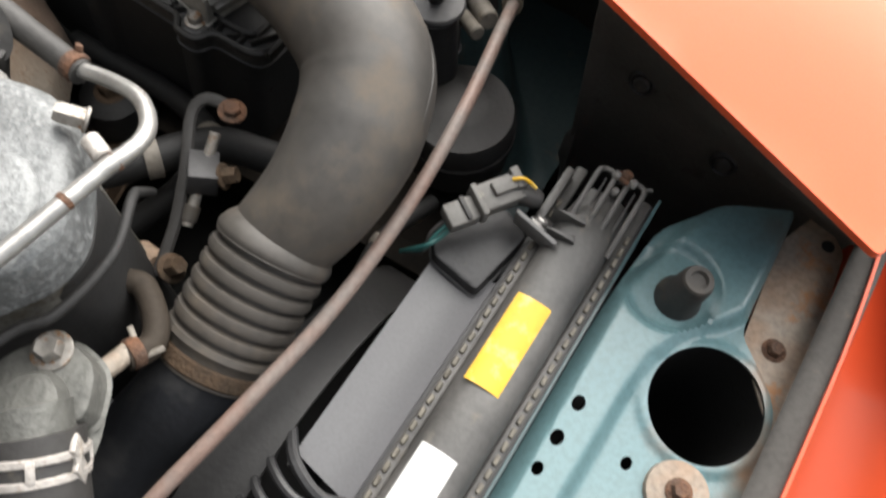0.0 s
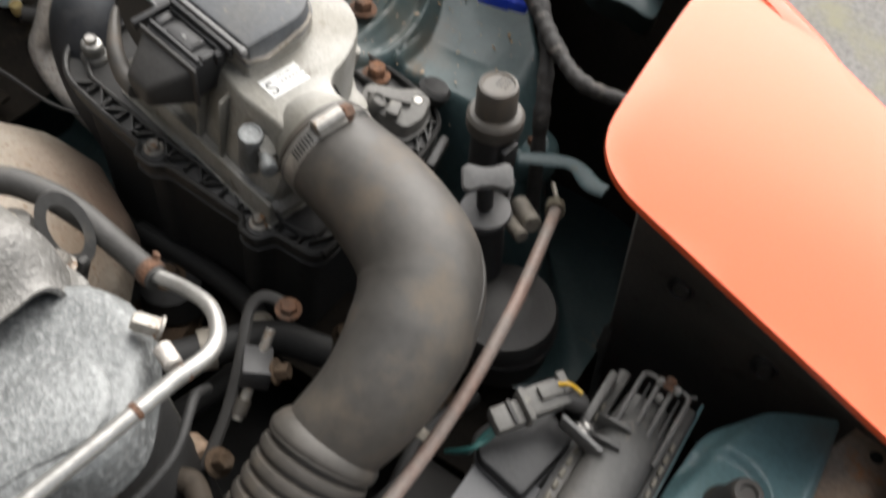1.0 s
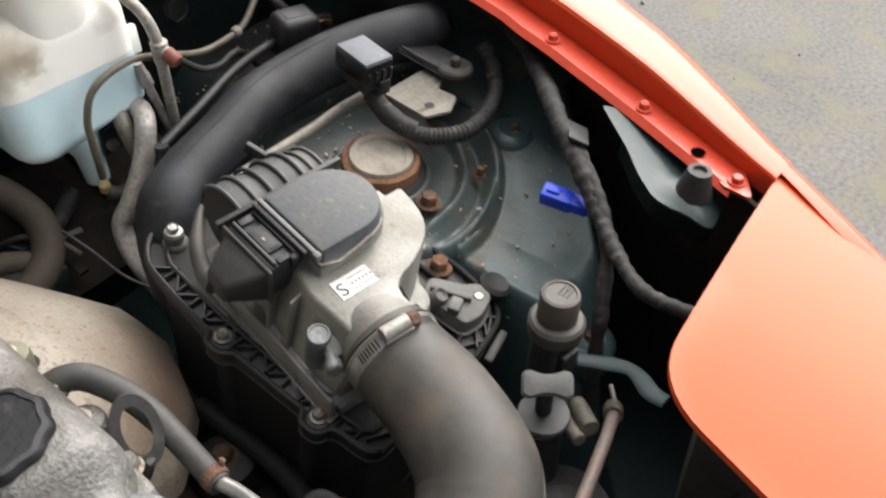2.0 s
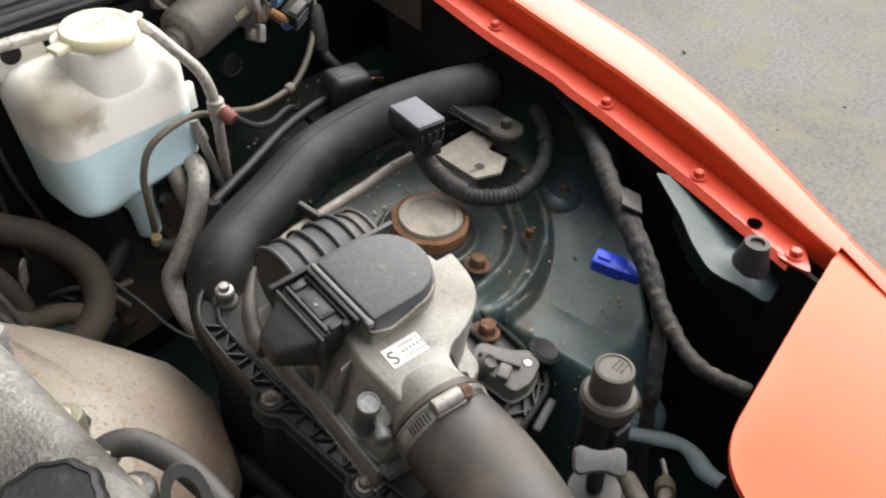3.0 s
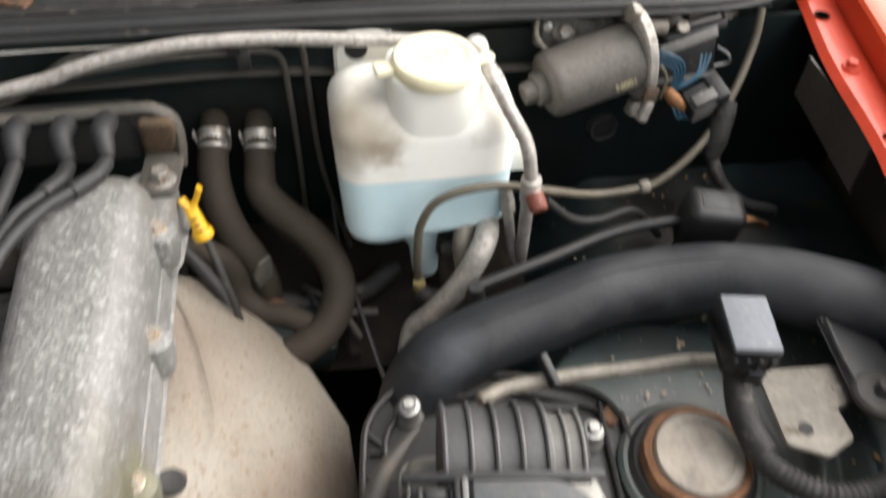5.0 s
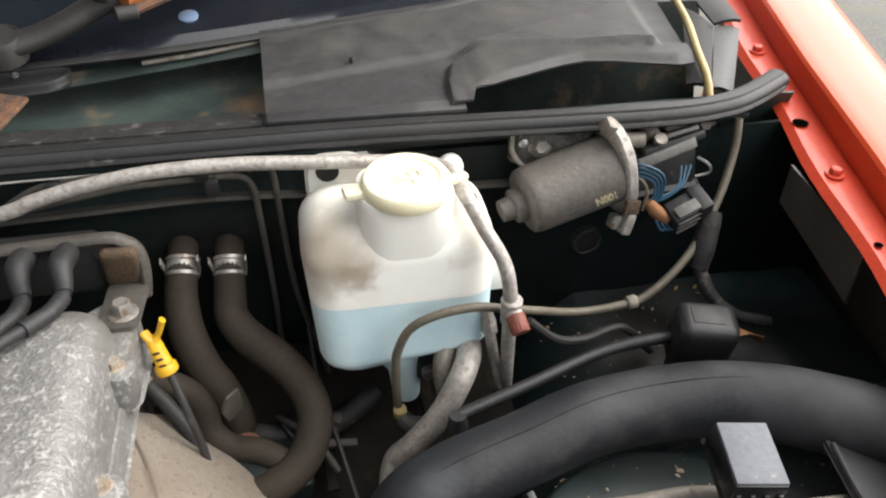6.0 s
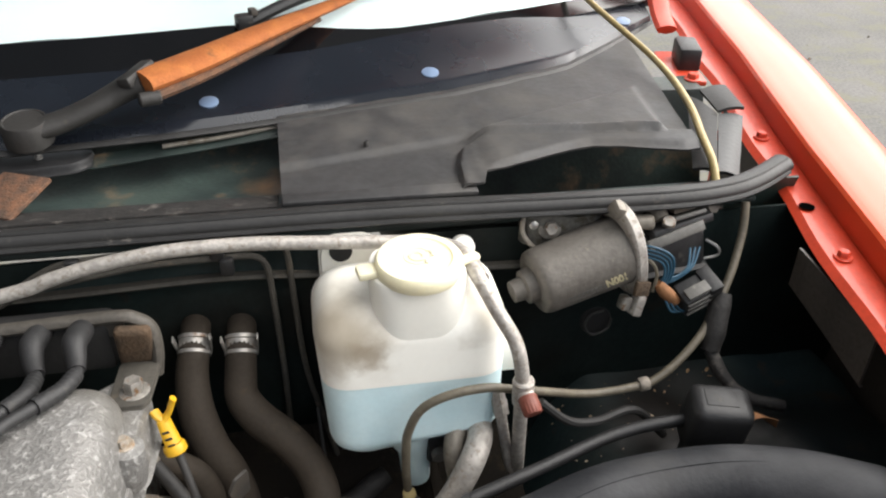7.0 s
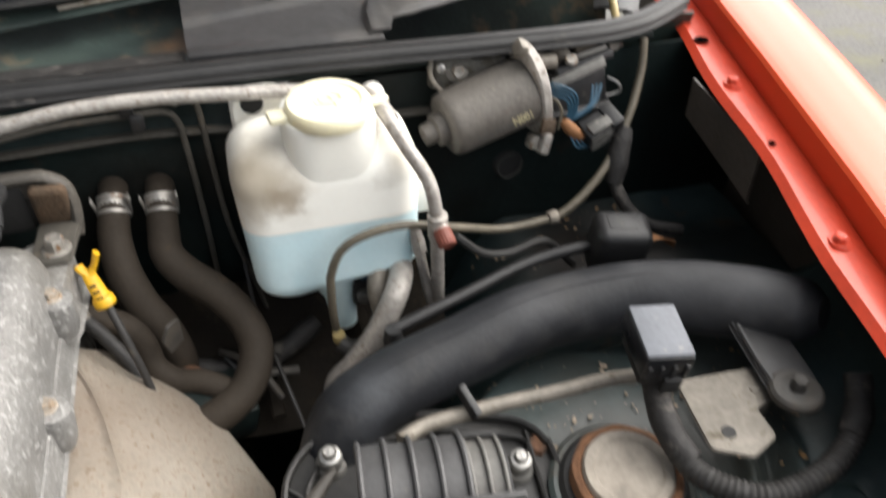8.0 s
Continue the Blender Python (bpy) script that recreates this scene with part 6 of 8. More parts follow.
def cold_air_duct():
    th = thing("fresh_air_duct", (0.42, 0.66, 0.7), "thick black moulded air duct bending over the strut tower", "air duct")
    path = [(0.270, 0.598, 0.630), (0.272, 0.617, 0.685), (0.288, 0.633, 0.720), (0.318, 0.645, 0.731), (0.370, 0.660, 0.735), (0.430, 0.674, 0.741), (0.500, 0.674, 0.744), (0.548, 0.655, 0.752), (0.582, 0.622, 0.766), (0.600, 0.598, 0.778), (0.607, 0.588, 0.783)]
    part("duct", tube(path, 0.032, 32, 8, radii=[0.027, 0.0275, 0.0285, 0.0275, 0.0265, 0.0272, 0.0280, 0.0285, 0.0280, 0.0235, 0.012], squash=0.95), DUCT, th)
    part("duct_seam", tube([(x, y - 0.004, z + r) for (x, y, z), r in zip(path[2:9], (0.0272, 0.0262, 0.0252, 0.0258, 0.0266, 0.0270, 0.0266))], 0.0010, 6), DUCT, th)
    part("bracket_arm", prism(rounded([(0.554, 0.612), (0.584, 0.590), (0.582, 0.562), (0.577, 0.536), (0.561, 0.528), (0.546, 0.537), (0.548, 0.562)], [0.004, 0.004, 0.02, 0.010, 0.010, 0.010, 0.02], 4), 0.7630, 0.7665, 0.001), GREY_PLASTIC, th, "flat dusty mounting arm")
    part("arm_rib", tube([(0.556, 0.606, 0.768), (0.552, 0.580, 0.768), (0.550, 0.556, 0.768)], 0.0018, 6), GREY_PLASTIC, th)
    part("mount_pad", lathe([(0.017, -0.004), (0.017, 0.0), (0.015, 0.002)], (0.561, 0.545, 0.7675), (0, 0, 1), 28), RUBBER, th)
    part("mount_bolt", bolt((0.561, 0.545, 0.7690), r=0.0055, h=0.008, washer=2.0), RUBBER, th)
    ln = thing("vacuum_line", (0.40, 0.72, 0.70), "thin black line lying behind the air duct", "hose")
    part("line", tube([(0.335, 0.702, 0.728), (0.39, 0.716, 0.735), (0.45, 0.732, 0.742), (0.50, 0.733, 0.748), (0.54, 0.735, 0.74)], 0.0048, 10), BLACK, ln)
    part("line_foot", lathe([(0.008, 0), (0.006, 0.012)], (0.333, 0.699, 0.72), (0, 0, 1), 12), BLACK, ln)


cold_air_duct()


# ---- strut tower and loom ----
def tower_parts():
    c = V((0.4475, 0.5410, 0.7120))
    th = thing("strut_top_cap", c, "weathered round strut cap with a rusty rim", "strut cap")
    ax = (0.0, -0.08, 1)
    part("seat_ring", lathe([(0.047, -0.016), (0.048, 0.0), (0.045, 0.003), (0.041, 0.003)], c, ax, 40), TEAL_DIRTY, th)
    part("rubber_ring", lathe([(0.0415, -0.004), (0.042, 0.004), (0.039, 0.007)], c, ax, 40), BLACK_DEEP, th)
    part("rusty_rim", lathe([(0.0350, 0.0), (0.0355, 0.012), (0.0348, 0.018), (0.0312, 0.020), (0.029, 0.018)], c, ax, 44, 0.012, 9), RUST_RIM, th, "rusty rim")
    part("cap", lathe([(0.029, 0.010), (0.0295, 0.020), (0.0280, 0.0225), (0.0225, 0.0225), (0.0214, 0.0213), (0.010, 0.0215)], c, ax, 40), STRUT_CAP, th)
    for p in ((0.444, 0.482, 0.712), (0.405, 0.585, 0.708), (0.402, 0.437, 0.694), (0.503, 0.470, 0.712)):
        b = thing("tower_bolt", p, "rusty hexagon bolt on the strut tower", "bolt", "tower bolts")
        part("head", bolt(p, (0.05, -0.08, 1), r=0.008 if p[0] < 0.49 else 0.004, h=0.009, washer=1.45), RUST, b)
    for p in ((0.572, 0.480, 0.728), (0.449, 0.313, 0.660)):
        g = thing("body_plug", p, "round green rubber body plug with a stud", "plug", "body plugs")
        part("plug", lathe([(0.027, -0.03), (0.0255, -0.012), (0.0215, -0.0075), (0.0150, -0.0055), (0.0120, -0.0068), (0.006, -0.0062)], p, (0, -0.1, 1), 28), TEAL_DIRTY, g)
        part("stud", bolt((p[0], p[1], p[2] - 0.007), r=0.0042, h=0.005), RUST, g)
    rl = thing("relay", (0.474, 0.583, 0.78), "black relay box with a pale grey top", "relay")
    m = Matrix.Translation((0.4755, 0.583, 0.788)) @ pose(0, 0, 0, 5, 3, -8)
    part("case", moved(box((0, 0, 0.010), (0.032, 0.043, 0.020), 0.003), m), RELAY_CASE, rl)
    for k in range(4):
        part("case_rib", moved(box((-0.012 + 0.008 * k, -0.0218, 0.007), (0.003, 0.002, 0.011), 0.0005), m), RELAY_CASE, rl)
    part("top", moved(box((0, 0, 0.0200), (0.030, 0.040, 0.003), 0.001), m), RELAY_TOP, rl, "pale grey top face")
    part("skirt", moved(box((0, 0, -0.004), (0.027, 0.036, 0.012), 0.002), m), BLACK_DEEP, rl)
    part("tab", moved(box((0.0175, -0.006, 0.004), (0.004, 0.014, 0.014), 0.001), m), BLACK, rl)
    part("tab", moved(box((0.006, -0.022, -0.006), (0.012, 0.004, 0.014), 0.001), m), BLACK, rl)
    bk = thing("relay_bracket", (0.52, 0.55, 0.757), "bare dusty metal bracket with a hole", "bracket")
    bm = prism(rounded([(0.497, 0.580), (0.553, 0.577), (0.556, 0.552), (0.536, 0.546), (0.536, 0.524), (0.514, 0.514), (0.492, 0.526)], 0.003, 3), 0.7545, 0.7565, 0.0004)
    part("plate", bm, PIPE_DULL, bk)
    # black disc painted on the plate where the hole would be dark
    part("plate_hole_disc", lathe([(0.0048, 0), (0.0045, 0.0003)], (0.5085, 0.534, 0.7567), (0, 0, 1), 16), BLACK_DEEP, bk)
    part("leg", box((0.55, 0.56, 0.735), (0.02, 0.004, 0.045), 0.001), PIPE_DULL, bk)
    lm = thing("relay_loom", (0.52, 0.53, 0.70), "black corrugated loom tube curving round the bracket", "wiring loom")
    part("conduit", tube([(0.478, 0.575, 0.765), (0.475, 0.550, 0.752), (0.482, 0.518, 0.745), (0.512, 0.494, 0.745), (0.554, 0.497, 0.750), (0.586, 0.515, 0.760), (0.598, 0.538, 0.775)], 0.0072, 12, 40, ridge=(0.0042, 0.0011)), RUBBER_DARK, lm)
    part("tape_wrap", tube([(0.478, 0.577, 0.766), (0.4755, 0.560, 0.757), (0.4765, 0.542, 0.750), (0.480, 0.526, 0.7465)], 0.0088, 12, 8, wobble=0.15), TAPE, lm, "dusty tape wrap")
    part("tape_wrap", tube([(0.580, 0.511, 0.7575), (0.589, 0.519, 0.763), (0.596, 0.531, 0.770), (0.599, 0.540, 0.776)], 0.0088, 12, 8, wobble=0.15), TAPE, lm, "dusty tape wrap")
    vt = thing("vent_tube", (0.40, 0.61, 0.72), "grimy pale tube running to the relay bracket", "tube")
    part("tube", tube([(0.312, 0.585, 0.752), (0.333, 0.594, 0.750), (0.378, 0.600, 0.746), (0.425, 0.600, 0.746), (0.456, 0.598, 0.750), (0.480, 0.590, 0.756)], 0.0050, 12), PIPE_DULL, vt)
    part("tie", box((0.360, 0.599, 0.757), (0.005, 0.022, 0.010), 0.001, (25, 0, 20)), BLACK, vt)
    hn = thing("wing_loom", (0.53, 0.42, 0.74), "dusty taped wiring loom along the inner wing", "wiring loom")
    part("trunk", tube([(0.640, 0.550, 0.785), (0.610, 0.505, 0.789), (0.573, 0.460, 0.788), (0.526, 0.410, 0.785), (0.496, 0.370, 0.775), (0.474, 0.338, 0.760), (0.450, 0.306, 0.752), (0.432, 0.274, 0.750), (0.436, 0.238, 0.748)], 0.009, 12, 24, radii=[0.0075, 0.0080, 0.0074, 0.0082, 0.0074, 0.0064, 0.0058, 0.0054, 0.0052], wobble=0.28, ridge=(0.011, 0.0008)), TAPE, hn)
    part("branch", tube([(0.512, 0.386, 0.782), (0.488, 0.352, 0.770), (0.468, 0.328, 0.755), (0.448, 0.312, 0.735), (0.425, 0.298, 0.70), (0.410, 0.285, 0.62)], 0.0058, 10, 16, wobble=0.3, ridge=(0.013, 0.0006)), TAPE, hn)
    part("strap", box((0.520, 0.389, 0.787), (0.034, 0.018, 0.003), 0.001, (20, 12, 30)), RUBBER_DARK, hn, "metal loom strap")
    cn = thing("blue_connector", (0.498, 0.383, 0.745), "bright blue plastic connector taped to the loom", "connector")
    m = Matrix.Translation((0.482, 0.374, 0.750)) @ pose(0, 0, 0, 10, 4, -76) @ Matrix.Scale(1.12, 4)
    part("housing", moved(box((-0.004, 0, 0), (0.024, 0.014, 0.012), 0.002), m), BLUE, cn)
    part("sleeve", moved(box((0.011, 0, 0), (0.018, 0.012, 0.010), 0.002), m), BLUE, cn)
    part("latch", moved(box((-0.008, 0, 0.0065), (0.010, 0.006, 0.003), 0.001), m), BLUE, cn)


tower_parts()


# ---- engine ----
def domed(outline, rings, lump, grain):
    """Rings of an outline drawn in towards its middle: (scale, z); lump: height of the casting's unevenness."""
    pts = [V(p) for p in outline]
    fine = []
    for i, p in enumerate(pts):
        q = pts[(i + 1) % len(pts)]
        k = max(1, int((q - p).length / 0.004))
        fine += [p.lerp(q, j / k) for j in range(k)]
    mid = sum(fine, V((0, 0))) / len(fine)
    bm = bmesh.new()
    loops = []
    for sc, z in rings:
        loop = []
        for p in fine:
            q = mid + (p - mid) * sc
            d = lump * (noise.noise(V((q.x, q.y, z)) * grain) + 0.6 * noise.noise(V((q.x, q.y, z)) * grain * 0.35))
            loop.append(bm.verts.new((q.x, q.y, z + (d if sc < 1 else 0))))
        loops.append(loop)
    for a, b in zip(loops, loops[1:]):
        for i in range(len(a)):
            j = (i + 1) % len(a)
            bm.faces.new((a[i], a[j], b[j], b[i]))
    bm.faces.new(loops[-1])
    return bm


def cam_cover(name, cx, label, y1=0.775):
    th = thing(name, (cx, 0.55, 0.74), label, "cam cover", "cam covers")

    def crown(u, v):
        y = 0.395 + (y1 - 0.395) * u
        e = min(1.0, math.sqrt(max(0.0, 1 - max(0, (y - (y1 - 0.045)) / 0.045) ** 2)))
        e *= 0.55 + 0.45 * smooth(0.395, 0.42, y)
        a = math.pi * v
        k = 0.54
        cxx, s = math.cos(a), math.sin(a)
        half = 0.0415 - (0.058 * max(0.0, 0.735 - y) if cxx < 0 and cx > 0 else 0.0)
        x = cx + half * math.copysign(abs(cxx) ** k, cxx) * (0.25 + 0.75 * e)
        z = 0.772 + 0.056 * abs(s) ** k * (0.12 + 0.88 * e)
        lump = 0.0004 * noise.noise(V((x * 230, y * 230, z * 230))) + 0.0008 * noise.noise(V((x * 60, y * 60, 4)))
        lump += 0.0013 * smooth(0.004, 0.0, abs(x - cx)) * smooth(0.14, 0.18, y - 0.395) * smooth(0.0, 0.04, y1 - 0.1 - y)
        return V((x, y, z + lump))
    part("crown", sheet(crown, 130, 60, 0.003), ALLOY_COVER, th)
    part("rim", prism(rounded([(cx - (0.030 if cx > 0 else 0.048), 0.40), (cx + 0.0435, 0.40), (cx + 0.0435, y1), (cx - (0.040 if cx > 0 else 0.048), y1)], 0.01), 0.750, 0.775, 0.003), ALLOY_COVER, th)
    return th


def engine():
    ex = cam_cover("exhaust_cam_cover", 0.0700, "weathered speckled alloy cam cover with oil filler")
    cam_cover("intake_cam_cover", -0.057, "weathered speckled alloy cam cover beside the plug valley")
    for p in ((0.1125, 0.640, 0.774), (0.113, 0.720, 0.790), (0.111, 0.542, 0.770), (0.113, 0.470, 0.766)):
        b = part("bolt_boss", lathe([(0.0105, -0.024), (0.0122, -0.016), (0.0125, 0.003), (0.0110, 0.0075), (0.0075, 0.009)], p, (0.12, 0, 1), 20), ALLOY_COVER, ex)
        part("boss_bolt", bolt((p[0] - 0.001, p[1] + 0.001, p[2] + 0.009), r=0.0048, h=0.0055, washer=1.45), BOLT_RUSTY, b, "small rusty flanged nut")
    part("rear_ear", prism(rounded([(0.085, 0.72), (0.118, 0.715), (0.122, 0.775), (0.098, 0.79), (0.08, 0.775)], 0.008), 0.765, 0.798, 0.005), ALLOY_COVER, ex)
    # front casting over the cam gears
    fr = thing("front_timing_casting", (0.0, 0.35, 0.72), "speckled alloy casting at the engine's front", "engine casting")
    out = rounded([(-0.16, 0.425), (-0.16, 0.345), (-0.03, 0.335), (0.015, 0.325), (0.046, 0.306), (0.070, 0.307), (0.098, 0.329), (0.119, 0.352), (0.123, 0.372), (0.118, 0.398), (0.10, 0.415), (0.05, 0.430)], [0.02, 0.03, 0.03, 0.03, 0.02, 0.018, 0.02, 0.012, 0.012, 0.012, 0.012, 0.02], 5)
    out = [V((-0.02 + (p.x + 0.02) * 0.95, 0.40 + (p.y - 0.40) * 0.93)) for p in out]
    part("casting_top", domed(out, [(1.0, 0.757), (1.0, 0.772), (0.992, 0.779), (0.97, 0.784), (0.94, 0.7868), (0.90, 0.788)] + [(0.86 - 0.045 * k, 0.788 + 0.0004 * k) for k in range(19)], 0.0007, 110), ALLOY, fr)
    part("casting_skirt", prism([V((-0.02 + (p.x + 0.02) * 0.95, 0.40 + (p.y - 0.40) * 0.90)) for p in out], 0.728, 0.758, 0.002), ALLOY_STAIN, fr, "dull lower skirt")
    part("casting_pad", prism(rounded([(-0.12, 0.345), (0.02, 0.338), (0.056, 0.322), (0.076, 0.335), (0.084, 0.358), (0.06, 0.378), (-0.12, 0.385)], 0.014, 5), 0.784, 0.792, 0.006, top=0.97), ALLOY, fr)
    part("belt_cover", prism(rounded([(-0.17, 0.41), (-0.17, 0.35), (0.02, 0.335), (0.05, 0.318), (0.068, 0.320), (0.095, 0.340), (0.108, 0.37), (0.10, 0.41)], 0.02), 0.46, 0.743, 0.006), BLACK_DEEP, fr, "black timing belt cover")
    tb = part("sensor_bolt", bolt((0.110, 0.343, 0.789), (-0.45, 0.75, 0.45), r=0.0056, h=0.014, washer=1.15), BOLT_GREY, fr, "bright hexagon bolt")
    part("sensor_collar", rod((0.104, 0.337, 0.786), (0.100, 0.324, 0.786), 0.0048, 0.001), PIPE, tb)
    part("lug_bolt", bolt((0.112, 0.428, 0.768), r=0.0068, h=0.009, washer=1.25), BOLT_GREY, fr)
    part("lug_bolt", bolt((0.006, 0.440, 0.775), r=0.0068, h=0.006, washer=1.25), BOLT_GREY, fr)
    ring = thing("lifting_eye", (0.122, 0.43, 0.75), "grey steel lifting eye bracket", "lifting eye")
    bm = bmesh.new()
    m = frame_on((0.127, 0.437, 0.778), (-0.30, -0.72, 0.62))
    outer, inner = [], []
    for s, zz in ((0, -0.002), (1, 0.002)):
        outer.append([bm.verts.new(m @ V((0.0135 * math.cos(2 * math.pi * i / 32), 0.0225 * math.sin(2 * math.pi * i / 32), zz))) for i in range(32)])
        inner.append([bm.verts.new(m @ V((0.0078 * math.cos(2 * math.pi * i / 32), 0.0150 * math.sin(2 * math.pi * i / 32), zz))) for i in range(32)])
    for i in range(32):
        j = (i + 1) % 32
        bm.faces.new((outer[0][i], outer[0][j], inner[0][j], inner[0][i]))
        bm.faces.new((outer[1][i], outer[1][j], inner[1][j], inner[1][i]))
        bm.faces.new((outer[0][i], outer[0][j], outer[1][j], outer[1][i]))
        bm.faces.new((inner[0][i], inner[0][j], inner[1][j], inner[1][i]))
    part("eye", bm, HOSE_GREY, ring)
    part("shank", box((0.121, 0.428, 0.754), (0.010, 0.005, 0.026), 0.002, (20, 10, 20)), HOSE_GREY, ring)
    cap = thing("oil_filler_cap", (0.062, 0.452, 0.82), "black scalloped plastic oil filler cap", "filler cap")
    part("cap_skirt", lathe([(0.024, -0.02), (0.025, 0.0), (0.022, 0.003)], (0.069, 0.450, 0.816), (0.0, -0.05, 1), 30), ALLOY_STAIN, cap, "stained alloy filler neck")
    part("cap", lathe([(0.025, 0), (0.0270, 0.002), (0.0270, 0.011), (0.0248, 0.014), (0.022, 0.0145), (0.0215, 0.0135)], (0.069, 0.450, 0.820), (0.0, -0.05, 1), 72, 0.030, 10), CAP_BLACK, cap)
    # plug valley
    solo("plug_valley", box((0.005, 0.57, 0.752), (0.05, 0.40, 0.02), 0.004), ALLOY_STAIN, "stained alloy valley between the cam covers", "engine casting")
    for y in (0.475, 0.558, 0.642, 0.725):
        w = thing("plug_well", (0.005, y, 0.76), "dark oval spark plug well with a rubber boot", "plug well", "plug wells")
        part("well_rim", lathe([(0.0235, 0), (0.0245, 0.003), (0.019, 0.004), (0.017, 0.001)], (0.006, y, 0.761), (0, 0, 1), 30), RUBBER_DARK, w)
        part("boot", lathe([(0.012, 0), (0.0115, 0.018), (0.008, 0.026)], (0.006, y, 0.762), (0, 0.15, 1), 18), RUBBER, w)
    wires = [[(0.006, 0.475, 0.785), (0.016, 0.53, 0.806), (0.022, 0.60, 0.818), (0.034, 0.662, 0.836), (0.050, 0.700, 0.838), (0.068, 0.722, 0.837), (0.080, 0.738, 0.835), (0.084, 0.755, 0.832), (0.082, 0.768, 0.834), (0.080, 0.777, 0.837)],
             [(0.006, 0.558, 0.782), (0.018, 0.60, 0.806), (0.022, 0.66, 0.826), (0.036, 0.700, 0.836), (0.050, 0.722, 0.836), (0.058, 0.740, 0.833), (0.058, 0.758, 0.829), (0.054, 0.772, 0.831), (0.051, 0.784, 0.833)],
             [(0.006, 0.638, 0.782), (0.012, 0.66, 0.800), (0.014, 0.70, 0.818), (0.022, 0.735, 0.828), (0.024, 0.760, 0.830), (0.022, 0.774, 0.831), (0.020, 0.786, 0.833)],
             [(0.006, 0.725, 0.780), (-0.006, 0.735, 0.800), (-0.010, 0.755, 0.822), (-0.010, 0.768, 0.830), (-0.010, 0.776, 0.831), (-0.010, 0.788, 0.833)]]
    for p in wires:
        w = thing("plug_lead", p[0], "grey-black rubber ignition lead", "ignition lead", "ignition leads")
        part("lead", tube(p, 0.0041, 12), LEAD, w)
        # knobbed boot that bends down off the coil tower
        part("coil_boot", tube([V(p[-3]) + V((0, 0.004, 0)), p[-2], V(p[-1]) + V((0, 0.001, 0.002)), V(p[-1]) + V((0, 0.010, 0.001)), V(p[-1]) + V((0, 0.022, -0.002))], 0.0085, 16, radii=[0.0052, 0.0066, 0.0080, 0.0084, 0.0078]), LEAD, w)
        part("sleeve", tube(p[-5:-2], 0.0052, 10, 12, ridge=(0.0044, 0.0006)), LEAD, w)
    lc = thing("lead_clip", (0.008, 0.60, 0.80), "black clip holding the ignition leads", "clip")
    part("bar", box((0.008, 0.60, 0.803), (0.026, 0.006, 0.010), 0.002), RUBBER_DARK, lc)
    # coil pack behind the covers
    ck = thing("coil_bracket", (0.03, 0.80, 0.79), "dusty steel coil bracket with a rusty mounting leg", "bracket")
    part("top_lip", tube([(-0.085, 0.806, 0.817), (-0.065, 0.806, 0.833), (0.028, 0.806, 0.8355), (0.098, 0.806, 0.8385), (0.114, 0.806, 0.8355), (0.1230, 0.806, 0.826), (0.1245, 0.804, 0.808), (0.122, 0.800, 0.790)], 0.0058, 12, squash=0.75), RAIL, ck)
    part("lip_web", sheet(lambda u, v: V((-0.07 + 0.175 * u, 0.809, 0.837 - 0.016 * v)), 10, 3, 0.002), RAIL, ck)
    part("leg", box((0.1105, 0.803, 0.8125), (0.0250, 0.010, 0.044), 0.0042, (14, 4, 0), 3), RUST_DARK, ck, "rusty mounting leg")
    part("leg_foot", prism(rounded([(0.096, 0.754), (0.122, 0.754), (0.1255, 0.800), (0.098, 0.802)], 0.006), 0.798, 0.8015, 0.001), PIPE_DIRTY, ck)
    part("leg_bolt", bolt((0.1125, 0.769, 0.8015), r=0.0068, h=0.010), BOLT_GREY, ck)
    part("coil", box((0.020, 0.818, 0.812), (0.150, 0.026, 0.040), 0.005), BLACK_DEEP, ck, "black ignition coil block")
    part("coil_plug", box((-0.075, 0.770, 0.835), (0.02, 0.014, 0.012), 0.002), GREY_CONN, ck)
    part("red_wire", tube([(-0.066, 0.77, 0.835), (-0.055, 0.775, 0.833), (-0.045, 0.785, 0.83)], 0.0018, 6), RED_CAP, ck)
    # block below
    solo("engine_block", box((0.0, 0.58, 0.60), (0.21, 0.46, 0.30), 0.012), ALLOY_STAIN, "stained alloy cylinder head and block", "engine")
    # breather and water hoses
    hs = thing("breather_hose", (0.13, 0.45, 0.76), "dusty grey breather hose joined to a bare metal pipe", "hose")
    part("rubber_hose", tube([(0.103, 0.494, 0.768), (0.113, 0.499, 0.780), (0.128, 0.490, 0.782), (0.138, 0.468, 0.776), (0.1415, 0.445, 0.770), (0.141, 0.42, 0.765), (0.138, 0.384, 0.763)], 0.0082, 14, radii=[0.0084, 0.0084, 0.0084, 0.0082, 0.0080, 0.0074, 0.0070]), HOSE_GREY, hs)
    part("hose_clip", lathe([(0.0076, 0), (0.0082, 0.001), (0.0082, 0.006), (0.0076, 0.007)], (0.139, 0.393, 0.7637), (-0.05, -1, -0.03), 20), RUST, hs, "rusty spring clip")
    part("clip_ear", box((0.1450, 0.390, 0.769), (0.003, 0.004, 0.008), 0.001, (0, 30, 0)), RUST, hs)
    part("metal_pipe", tube([(0.1385, 0.388, 0.7635), (0.1405, 0.366, 0.7680), (0.1370, 0.340, 0.7780), (0.1260, 0.321, 0.7860), (0.1120, 0.312, 0.7930), (0.092, 0.313, 0.7970), (0.064, 0.315, 0.7990), (0.035, 0.318, 0.8000), (-0.02, 0.324, 0.802), (-0.08, 0.332, 0.804)], 0.0042, 14), STEEL, hs, "bright bare metal pipe")
